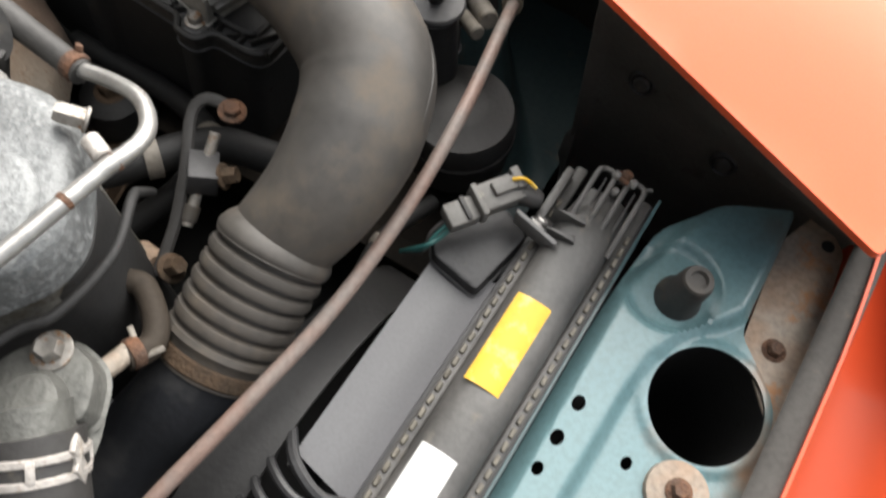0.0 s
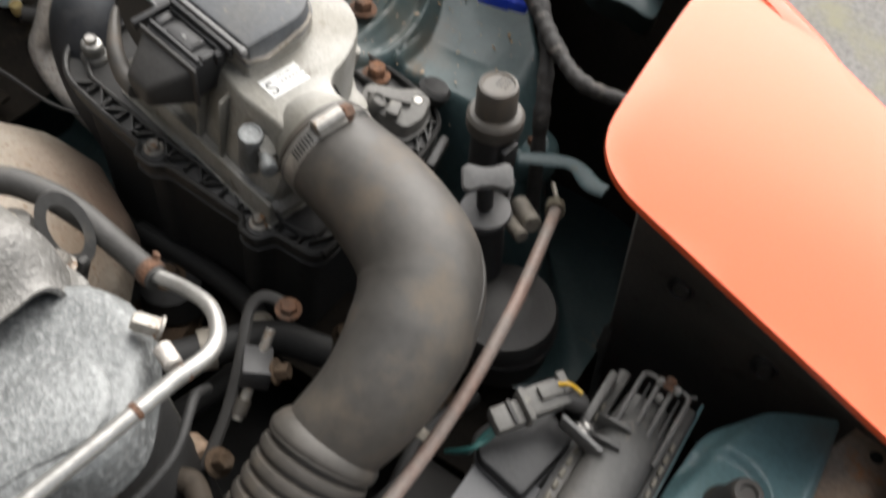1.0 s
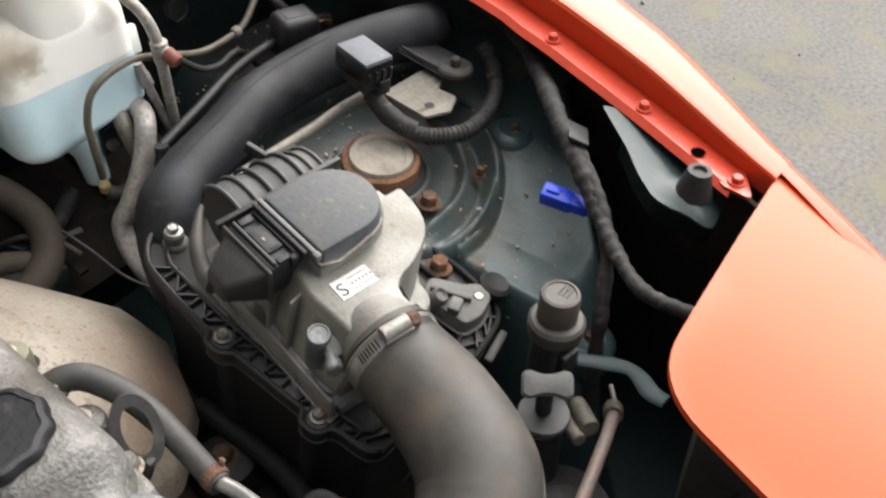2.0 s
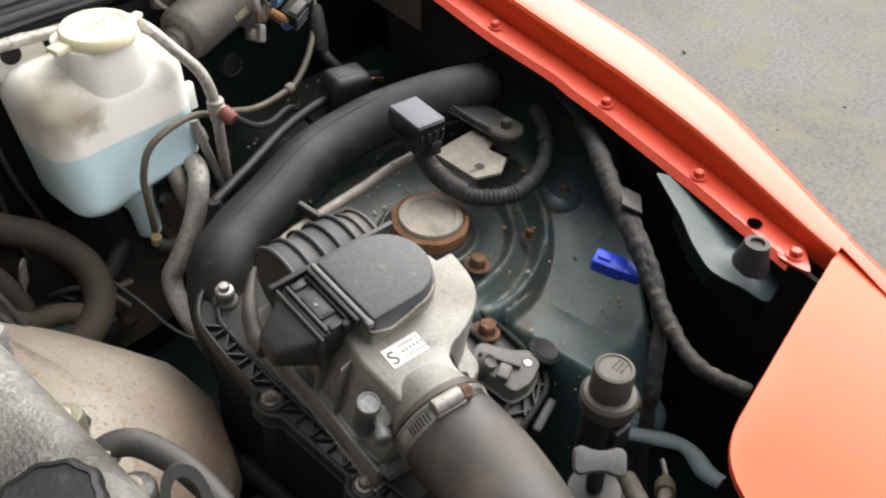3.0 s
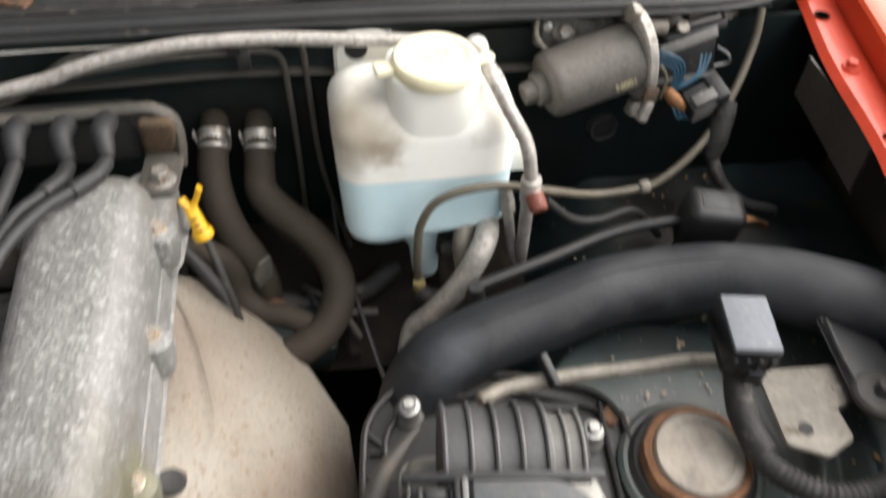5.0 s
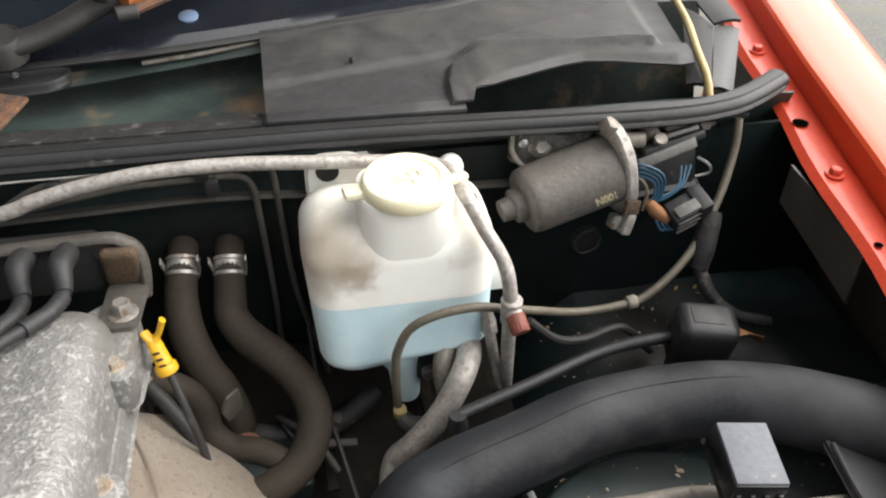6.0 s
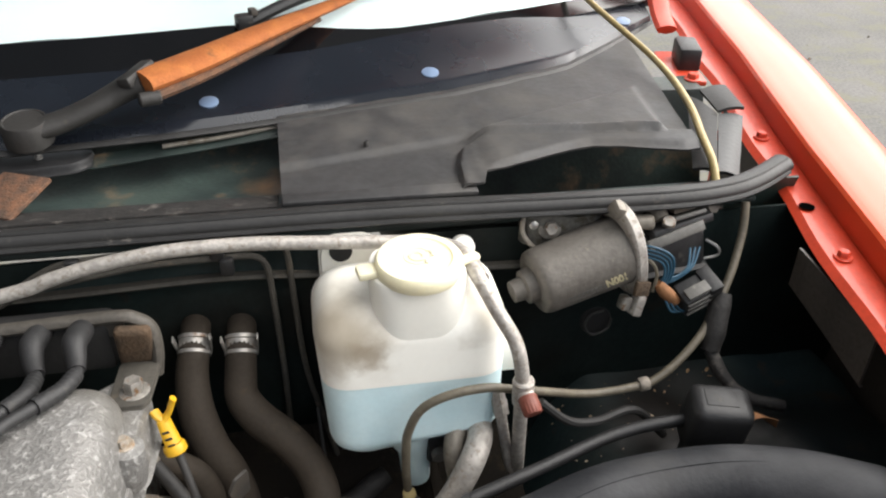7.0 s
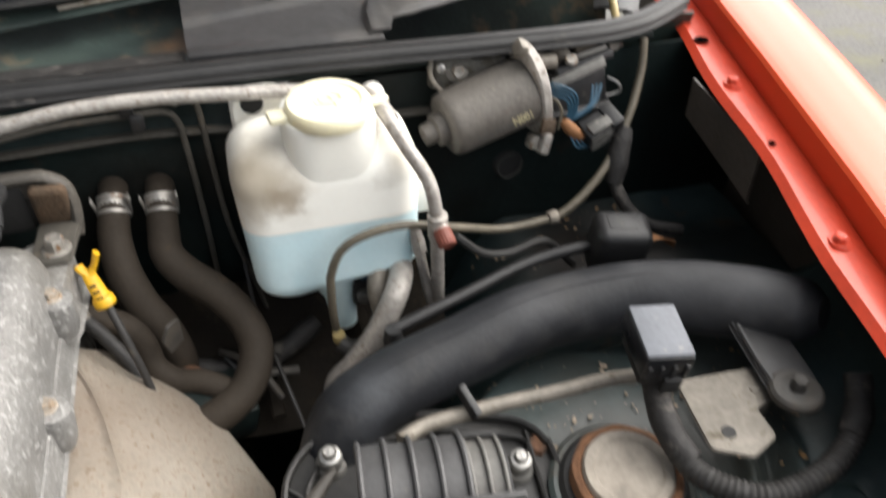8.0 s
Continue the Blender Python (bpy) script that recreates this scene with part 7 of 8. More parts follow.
    for x, y, z in ((0.073, 0.3145, 0.7986), (0.100, 0.3125, 0.7955)):
        part("rust_band", lathe([(0.0043, 0), (0.0046, 0.001), (0.0043, 0.003)], (x, y, z), (-1, 0.04, 0.08), 16), RUST, hs)
    for k in (0.0, 0.0065):
        part("root_clip", lathe([(0.0088, 0), (0.0095, 0.0006), (0.0095, 0.0026), (0.0088, 0.0032)], V((0.1085, 0.4965, 0.7755)) + V((0.62, 0.05, 0.55)) * k, (0.75, 0.05, 0.66), 20), CLAMP, hs, "dull spring clip")
    part("root_clip_ear", box((0.1090, 0.4900, 0.7850), (0.012, 0.003, 0.005), 0.001, (0, -40, 0)), CLAMP, hs)
    part("hose_stub", lathe([(0.008, 0), (0.009, 0.01), (0.012, 0.012), (0.012, 0.016)], (0.102, 0.490, 0.757), (0.2, 0.2, 1), 18), RUST_PANEL, hs)
    # lower front brackets and belts
    jk = thing("tensioner_bracket", (0.155, 0.34, 0.65), "dark steel adjuster bracket with rusty bolts", "bracket")
    part("arm", tube([(0.094, 0.340, 0.640), (0.126, 0.349, 0.652), (0.156, 0.361, 0.668), (0.182, 0.375, 0.679), (0.194, 0.373, 0.684), (0.198, 0.360, 0.684), (0.197, 0.346, 0.680)], 0.0042, 8, squash=0.6), RUBBER_DARK, jk)
    part("block", box((0.158, 0.349, 0.667), (0.023, 0.019, 0.018), 0.0015, (15, 10, 40)), GREY_PLASTIC, jk)
    part("threaded_rod", rod((0.128, 0.342, 0.650), (0.181, 0.355, 0.678), 0.0036, 0.0005), BOLT_GREY, jk)
    part("rod_sleeve", rod((0.140, 0.345, 0.656), (0.131, 0.343, 0.651), 0.0050, 0.0005), RUBBER, jk)
    part("rusty_bolt", bolt((0.163, 0.336, 0.668), (0.5, -0.8, 0.3), r=0.0058, h=0.009), RUST_DARK, jk)
    part("rusty_bolt", bolt((0.102, 0.334, 0.644), (0.3, -0.6, 0.7), r=0.0065, h=0.010), RUST_DARK, jk)
    part("rusty_bolt", bolt((0.196, 0.352, 0.686), (0.1, -0.1, 1), r=0.006, h=0.005), RUST, jk)
    part("pivot", rod((0.100, 0.365, 0.630), (0.098, 0.346, 0.636), 0.011, 0.002), RUST_PANEL, jk)
    furred = surf("furred_alloy", (0.130, 0.130, 0.118), 0.55, metal=0.25, vary=0.3, scale=45, bump=0.4, spots=(0.42, 0.42, 0.37), spot_scale=60, spot_edge=0.655, soft=0.03)
    th = thing("thermostat_housing", (0.0, 0.30, 0.70), "grimy alloy thermostat housing with a hose joint", "thermostat housing")
    part("dome", prism(rounded([(-0.040, 0.318), (0.000, 0.320), (0.018, 0.302), (0.012, 0.284), (-0.010, 0.272), (-0.045, 0.280)], 0.012, 4), 0.712, 0.742, 0.008, top=0.9), furred, th)
    part("flange", prism(rounded([(-0.03, 0.325), (0.008, 0.328), (0.031, 0.312), (0.028, 0.286), (0.004, 0.272)], 0.010), 0.716, 0.732, 0.003), furred, th)
    part("flange_bolt", bolt((0.0215, 0.3085, 0.733), r=0.0068, h=0.008), BOLT_GREY, th)
    part("outlet", tube([(-0.004, 0.298, 0.736), (-0.012, 0.290, 0.732), (-0.018, 0.284, 0.729)], 0.020, 20), furred, th)
    part("side_stub", tube([(0.022, 0.294, 0.712), (0.034, 0.294, 0.704), (0.045, 0.295, 0.697)], 0.0056, 14), RUST_PANEL, th, "brassy hose stub")
    hz = thing("radiator_hose", (-0.04, 0.26, 0.71), "black radiator hose with a bright spring clamp", "hose")
    part("hose", tube([(-0.012, 0.290, 0.732), (-0.026, 0.278, 0.724), (-0.055, 0.254, 0.708), (-0.10, 0.22, 0.69)], 0.0235, 22), RUBBER_DARK, hz)
    for k in (0.0, 0.0095):
        part("clamp_band", lathe([(0.0238, 0), (0.0248, 0.0006), (0.0248, 0.0034), (0.0238, 0.004)], V((-0.017, 0.2855, 0.7290)) + V((-0.72, -0.55, -0.42)) * k, (-0.72, -0.55, -0.42), 32), PIPE, hz, "pale spring clamp")
    for k in range(4):
        an = radians(-30 + 50 * k)
        part("clamp_bridge", moved(box((0.0243 * math.cos(an), 0.0243 * math.sin(an), 0.006), (0.0020, 0.004, 0.010), 0.0005, (0, 0, math.degrees(an))), frame_on((-0.017, 0.2855, 0.7290), (-0.72, -0.55, -0.42))), PIPE, hz)
    part("clamp_ear", box((-0.006, 0.266, 0.734), (0.010, 0.003, 0.012), 0.001, (0, 20, 40)), PIPE, hz)
    part("clamp_ear", box((-0.012, 0.261, 0.729), (0.010, 0.003, 0.012), 0.001, (0, 20, 40)), PIPE, hz)
    bp = thing("bypass_hose", (0.07, 0.30, 0.66), "small brown water hose with a rusty spring clip", "hose")
    part("hose", tube([(0.040, 0.294, 0.698), (0.052, 0.290, 0.692), (0.064, 0.297, 0.690), (0.076, 0.316, 0.688), (0.074, 0.328, 0.686), (0.068, 0.345, 0.66)], 0.0074, 14), HOSE_BROWN, bp)
    part("clip", lathe([(0.0080, 0), (0.0086, 0.001), (0.0086, 0.006), (0.0080, 0.007)], (0.0415, 0.2935, 0.6975), (1, -0.3, -0.4), 18), RUST, bp)
    part("clip_tail", box((0.051, 0.298, 0.700), (0.011, 0.0035, 0.003), 0.001, (20, 0, 60)), PIPE_DULL, bp)
    part("clip_tail", box((0.050, 0.284, 0.697), (0.012, 0.0035, 0.003), 0.001, (20, 0, -30)), PIPE_DULL, bp)
    rh = thing("rear_lead", (0.08, 0.33, 0.69), "thin black lead crossing in front of the engine", "cable")
    part("lead", tube([(0.124, 0.352, 0.690), (0.112, 0.338, 0.722), (0.102, 0.327, 0.742), (0.072, 0.310, 0.748), (0.035, 0.310, 0.750), (0.012, 0.322, 0.750), (-0.06, 0.335, 0.75)], 0.0028, 10), BLACK_DEEP, rh)
    lw = thing("lower_hose", (0.15, 0.42, 0.62), "dark water hose below the air box", "hose")
    part("hose", tube([(0.08, 0.45, 0.66), (0.12, 0.415, 0.655), (0.155, 0.392, 0.65), (0.19, 0.37, 0.64), (0.21, 0.34, 0.62)], 0.012, 16), BLACK_DEEP, lw)
    part("clip", lathe([(0.0142, 0), (0.0146, 0.010)], (0.150, 0.396, 0.651), (0.8, -0.55, -0.15), 20), PIPE_DULL, lw)


engine()


def heat_shield():
    th = thing("exhaust_heat_shield", (0.17, 0.6, 0.6), "tan stained sheet-metal exhaust heat shield", "heat shield")
    # rim from the rear, round the outside, to the front: share of the way, x, y, z
    rim = [(0.0, 0.094, 0.742, 0.735), (0.10, 0.122, 0.757, 0.708), (0.24, 0.165, 0.742, 0.668), (0.36, 0.195, 0.718, 0.648), (0.50, 0.228, 0.650, 0.640), (0.62, 0.231, 0.592, 0.640), (0.76, 0.205, 0.525, 0.640), (0.88, 0.155, 0.476, 0.655), (1.0, 0.095, 0.452, 0.690)]

    def skin(u, v):
        x, y, z = at_y(rim, u)
        y0 = 0.735 - 0.275 * u
        z0 = 0.744 - 0.012 * smooth(0.6, 1.0, u)
        f = min(1.0, v / 0.94)
        p = V((0.098, y0, z0)).lerp(V((x, y, z)), f)
        p.z = z0 + (z - z0) * f ** 1.9
        # a soft crease beside the cover and a rolled edge
        p.z += 0.004 * smooth(0.03, 0.0, abs(f - 0.34)) * smooth(0.75, 0.4, u)
        p.z -= 0.026 * smooth(0.94, 1.0, v)
        p.z += 0.0028 * noise.noise(V((p.x * 26, p.y * 26, 1))) + 0.0012 * noise.noise(V((p.x * 80, p.y * 80, 5))) * smooth(0.3, 0.6, u)
        return p
    part("shell", sheet(skin, 70, 40, 0.0015), SHIELD, th)
    part("stud_hole", lathe([(0.0095, 0), (0.008, 0.0025), (0.005, 0.0015)], (0.121, 0.562, 0.7415), (0.15, 0, 1), 18), RUBBER_DARK, th, "dark stud in the shield")


heat_shield()


# ---- along the bulkhead ----
def heater_hoses():
    runs = (((0.143, 0.864, 0.786), (0.143, 0.838, 0.781), (0.140, 0.826, 0.766), (0.140, 0.815, 0.752), (0.143, 0.803, 0.736), (0.151, 0.793, 0.714), (0.161, 0.787, 0.694), (0.168, 0.784, 0.66), (0.165, 0.780, 0.62)),
            ((0.178, 0.864, 0.783), (0.178, 0.838, 0.777), (0.176, 0.826, 0.760), (0.176, 0.815, 0.744), (0.188, 0.803, 0.731), (0.209, 0.790, 0.717), (0.225, 0.778, 0.696), (0.231, 0.760, 0.677), (0.221, 0.737, 0.662), (0.200, 0.720, 0.655), (0.17, 0.711, 0.648)))
    for r in runs:
        th = thing("heater_hose", r[0], "brown dusty heater hose with a bright spring clamp", "hose", "heater hoses")
        part("hose", tube(r, 0.0120, 20, radii=[0.0115, 0.0118, 0.0124, 0.0132] + [0.0140] * (len(r) - 4)), HOSE_BROWN, th)
        ax = (V(r[2]) - V(r[0]) + V((0, 0.004, -0.006))).normalized()
        c = V(r[1]) + V((0, 0.001, 0))
        for k in (-0.0075, 0.0045):
            part("clamp_band", lathe([(0.0120, 0), (0.0129, 0.0005), (0.0129, 0.0030), (0.0120, 0.0035)], c + ax * k, ax, 28), CLAMP, th, "bright spring clamp band")
        part("clamp_web", lathe([(0.0119, 0), (0.0123, 0.0005), (0.0123, 0.0080), (0.0119, 0.0085)], c + ax * -0.0040, ax, 28), CLAMP, th)
        for side in (-1, 1):
            part("clamp_ear", box((c.x + 0.0128 * side, c.y - 0.0035, c.z + 0.0035), (0.0014, 0.0060, 0.022), 0.0005, (22, 5 * side, 0)), CLAMP, th)
        part("grommet", lathe([(0.022, 0), (0.022, 0.003), (0.0195, 0.005), (0.017, 0.0035), (0.015, 0.0055)], (r[0][0], 0.866, 0.785), (0, -1, -0.1), 28), GROMMET, th)
    lo = thing("lower_heater_hose", (0.15, 0.77, 0.70), "dark brown water hose curling under the heater hoses", "hose")
    part("hose", tube([(0.085, 0.778, 0.735), (0.110, 0.776, 0.729), (0.136, 0.773, 0.715), (0.147, 0.768, 0.698), (0.152, 0.758, 0.679), (0.166, 0.750, 0.668), (0.187, 0.745, 0.665), (0.21, 0.735, 0.655)], 0.0105, 16), HOSE_BROWN, lo)
    part("stub", rod((0.100, 0.770, 0.748), (0.116, 0.762, 0.736), 0.006, 0.001), PIPE_DULL, lo, "dull brassy hose stub")
    part("thin_hose", tube([(0.112, 0.764, 0.740), (0.128, 0.752, 0.722), (0.142, 0.738, 0.702), (0.150, 0.722, 0.672)], 0.0055, 10), RUBBER_DARK, lo)


heater_hoses()


def dipstick():
    th = thing("dipstick", (0.136, 0.747, 0.76), "yellow plastic dipstick handle on a thin black tube", "dipstick")
    part("tube", tube([(0.1375, 0.745, 0.764), (0.1455, 0.731, 0.738), (0.152, 0.722, 0.70), (0.157, 0.71, 0.64)], 0.0030, 10), RUBBER_DARK, th)
    part("grip", tube([(0.1360, 0.747, 0.767), (0.1325, 0.7515, 0.777), (0.1300, 0.755, 0.7855)], 0.005, 14, radii=[0.0062, 0.0056, 0.0050], squash=0.6), YELLOW_PLASTIC, th, "yellow plastic grip")
    for k in range(3):
        part("grip_mark", box((0.1346 - 0.0014 * k, 0.7436 + 0.0018 * k, 0.7715 + 0.0044 * k), (0.0050, 0.0008, 0.0026), 0.0003, (20, -16, 0)), INK, th, "dark moulded mark")
    part("collar", lathe([(0.0068, 0), (0.0078, 0.001), (0.0078, 0.0055), (0.0066, 0.0075)], (0.1366, 0.7462, 0.7625), (-0.22, 0.25, 0.8), 20), YELLOW_PLASTIC, th)
    part("fork", tube([(0.1302, 0.755, 0.785), (0.1265, 0.757, 0.7875), (0.1240, 0.760, 0.7895)], 0.0036, 10, 4, squash=0.7), YELLOW_PLASTIC, th)
    part("fork", tube([(0.1302, 0.755, 0.785), (0.1345, 0.757, 0.7905), (0.1388, 0.758, 0.8010)], 0.0034, 10, 4, radii=[0.0036, 0.0028, 0.0032], squash=0.7), YELLOW_PLASTIC, th)


dipstick()


def washer_bottle():
    th = thing("washer_bottle", (0.305, 0.79, 0.72), "cream translucent washer bottle half full of pale blue fluid", "washer bottle")
    level = 0.789

    def ring(z):
        # the bottle leans back a little and tapers to its foot
        f = (z - 0.722) / 0.12
        x0, x1 = 0.241 - 0.007 * f, 0.372 + 0.003 * f
        y0, y1 = 0.757 + 0.004 * f, 0.848
        return x0, x1, y0, y1

    def shell(z0, z1, n, rim0=0.0, rim1=0.0, bottom=True, top=True):
        bm = bmesh.new()
        rings = []
        for i in range(n + 1):
            z = z0 + (z1 - z0) * i / n
            x0, x1, y0, y1 = ring(z)
            s = 0.0
            if rim0:
                s = max(s, rim0 * (1 - math.sqrt(max(0, 1 - max(0, (z0 + rim0 - z) / rim0) ** 2))))
            if rim1:
                s = max(s, rim1 * (1 - math.sqrt(max(0, 1 - max(0, (z - (z1 - rim1)) / rim1) ** 2))))
            o = rounded([(x0 + s, y0 + s), (x1 - s, y0 + s), (x1 - s, y1 - s), (x0 + s, y1 - s)], 0.026, 7)
            rings.append([bm.verts.new((p.x, p.y, z - 0.02 * (p.x - 0.24) / 0.13 * smooth(0.76, 0.722, z) * 0 + 0.014 * smooth(0.745, 0.722, z) * smooth(0.29, 0.36, p.x))) for p in o])
        for a, b in zip(rings, rings[1:]):
            for j in range(len(a)):
                bm.faces.new((a[j], a[(j + 1) % len(a)], b[(j + 1) % len(a)], b[j]))
        if bottom:
            bm.faces.new(rings[0])
        if top:
            bm.faces.new(rings[-1])
        return bm
    part("fluid_part", shell(0.7195, level, 14, rim0=0.016), FLUID, th, "lower body showing pale blue fluid")
    part("body", shell(level + 0.0002, 0.853, 24, rim1=0.030), BOTTLE_DIRT, th, "cream upper body with brown dirt")
    column = loft(rounded([(0.2750, 0.7602), (0.3450, 0.7602), (0.3450, 0.8160), (0.2750, 0.8160)], 0.024, 8), rounded([(0.2770, 0.7602), (0.3430, 0.7602), (0.3430, 0.8160), (0.2770, 0.8160)], 0.024, 8), 0.7965, 0.8735, 0.002)
    for k in range(1, 12):
        bmesh.ops.bisect_plane(column, geom=column.verts[:] + column.edges[:] + column.faces[:], plane_co=(0, 0, 0.7965 + 0.0064 * k), plane_no=(0, 0, 1))
    for v in column.verts:
        # the filler column rises out of the leaning front and sinks into it lower down
        v.co.y += (0.757 + 0.004 * (v.co.z - 0.722) / 0.12 + 0.0024 - 0.0057 * smooth(0.800, 0.870, v.co.z) - 0.7602) * smooth(0.80, 0.77, v.co.y)
    neck = part("neck", column, NECK, th, "broad cream filler neck")
    part("neck_thread", lathe([(0.0270, -0.006), (0.0270, 0.0)], (0.310, 0.783, 0.876), (0, -0.04, 1), 40), BOTTLE, th)
    lid = part("lid", lathe([(0.0292, -0.003), (0.0304, -0.001), (0.0304, 0.006), (0.0285, 0.0085), (0.0232, 0.0088), (0.0222, 0.0078)], (0.3105, 0.781, 0.875), (0, -0.04, 1), 40), BOTTLE, th, "round cream filler lid")
    part("lid_tab", box((0.2775, 0.779, 0.876), (0.020, 0.014, 0.006), 0.002, (0, 0, 8)), BOTTLE, lid)
    part("lid_tab", box((0.345, 0.784, 0.876), (0.018, 0.008, 0.005), 0.002, (0, 0, 25)), BOTTLE, lid)
    part("lid_emblem", lathe([(0.0030, 0), (0.0034, 0.0008), (0.0058, 0.0008), (0.0062, 0), (0.0090, 0), (0.0094, 0.0006), (0.0100, 0)], (0.3095, 0.782, 0.8826), (0, -0.04, 1), 20), BOTTLE, lid)
    for x, y, w, h in ((0.3185, 0.788, 0.006, 0.002), (0.3200, 0.784, 0.002, 0.006), (0.3150, 0.775, 0.002, 0.005)):
        part("lid_mark", box((x, y, 0.8830), (w, h, 0.0010), 0.0003, (3, 0, 0)), BOTTLE, lid)
    ear = part("mount_ear", prism(rounded([(0.2445, -0.024), (0.2445, 0.008), (0.252, 0.0180), (0.280, 0.0180), (0.290, 0.008), (0.290, -0.024)], [0.004, 0.010, 0.010, 0.006, 0.006, 0.004], 5), -0.0035, 0.0035, 0.0015, Matrix.Translation((0, 0.846, 0.846)) @ pose(0, 0, 0, 90, 0, 0)), NECK, th, "pale mounting ear")
    # the ear is solid; a black disc gives the hole's shade
    part("ear_hole_disc", lathe([(0.0088, 0), (0.0084, 0.0012)], (0.2600, 0.8420, 0.854), (0, -1, 0), 20), BLACK_DEEP, ear)
    part("side_ear", lathe([(0.0, -0.004), (0.0085, -0.004), (0.0098, -0.0025), (0.0098, 0.0025), (0.0085, 0.004), (0.0, 0.004)], (0.353, 0.842, 0.849), (0, -1, 0.1), 24), NECK, th)
    part("side_lug", box((0.381, 0.790, 0.782), (0.016, 0.008, 0.028), 0.002), NECK, th)
    part("outlet", tube([(0.300, 0.786, 0.728), (0.306, 0.786, 0.700), (0.308, 0.788, 0.664)], 0.012, 18, radii=[0.022, 0.0135, 0.0115]), FLUID, th)
    pm = thing("washer_pump", (0.322, 0.785, 0.70), "small black washer pump below the bottle", "pump")
    part("body", box((0.326, 0.785, 0.704), (0.024, 0.022, 0.026), 0.003, (0, 0, 10)), BLACK, pm)
    part("socket", rod((0.324, 0.773, 0.704), (0.324, 0.766, 0.703), 0.006, 0.001), GREY_CONN, pm)
    for k in range(3):
        part("wire", tube([(0.322 + 0.004 * k, 0.778, 0.716), (0.330 + 0.004 * k, 0.772, 0.722), (0.345, 0.78, 0.722 - 0.002 * k), (0.366, 0.79, 0.74)], 0.0012, 6), WIRE_BLUE, pm)
    tb = thing("washer_tube", (0.36, 0.74, 0.74), "thin grimy washer tube looping across the bottle", "tube")
    part("tube", tube([(0.2965, 0.752, 0.690), (0.2950, 0.747, 0.712), (0.2950, 0.745, 0.738), (0.2965, 0.744, 0.757), (0.306, 0.743, 0.779), (0.325, 0.743, 0.7895), (0.352, 0.744, 0.792), (0.375, 0.749, 0.783), (0.405, 0.758, 0.768), (0.440, 0.768, 0.752), (0.472, 0.770, 0.751), (0.500, 0.772, 0.757), (0.537, 0.788, 0.780), (0.568, 0.815, 0.811), (0.586, 0.838, 0.842), (0.589, 0.848, 0.866)], 0.0034, 10), TUBE_GREY, tb)
    part("joint", lathe([(0.0048, 0), (0.0055, 0.001), (0.0055, 0.007), (0.0048, 0.008)], (0.4835, 0.7705, 0.7525), (1, 0.03, 0.15), 14), STRUT_CAP, tb, "pale joint")
    part("end_nozzle", rod((0.2985, 0.758, 0.678), (0.299, 0.76, 0.668), 0.0055, 0.001), TUBE_CREAM, tb)
    el = thing("tube_elbow", (0.308, 0.755, 0.668), "small black rubber tube elbow", "hose")
    part("elbow", tube([(0.299, 0.757, 0.668), (0.306, 0.752, 0.664), (0.318, 0.748, 0.664)], 0.0075, 12), RUBBER_DARK, el)


washer_bottle()


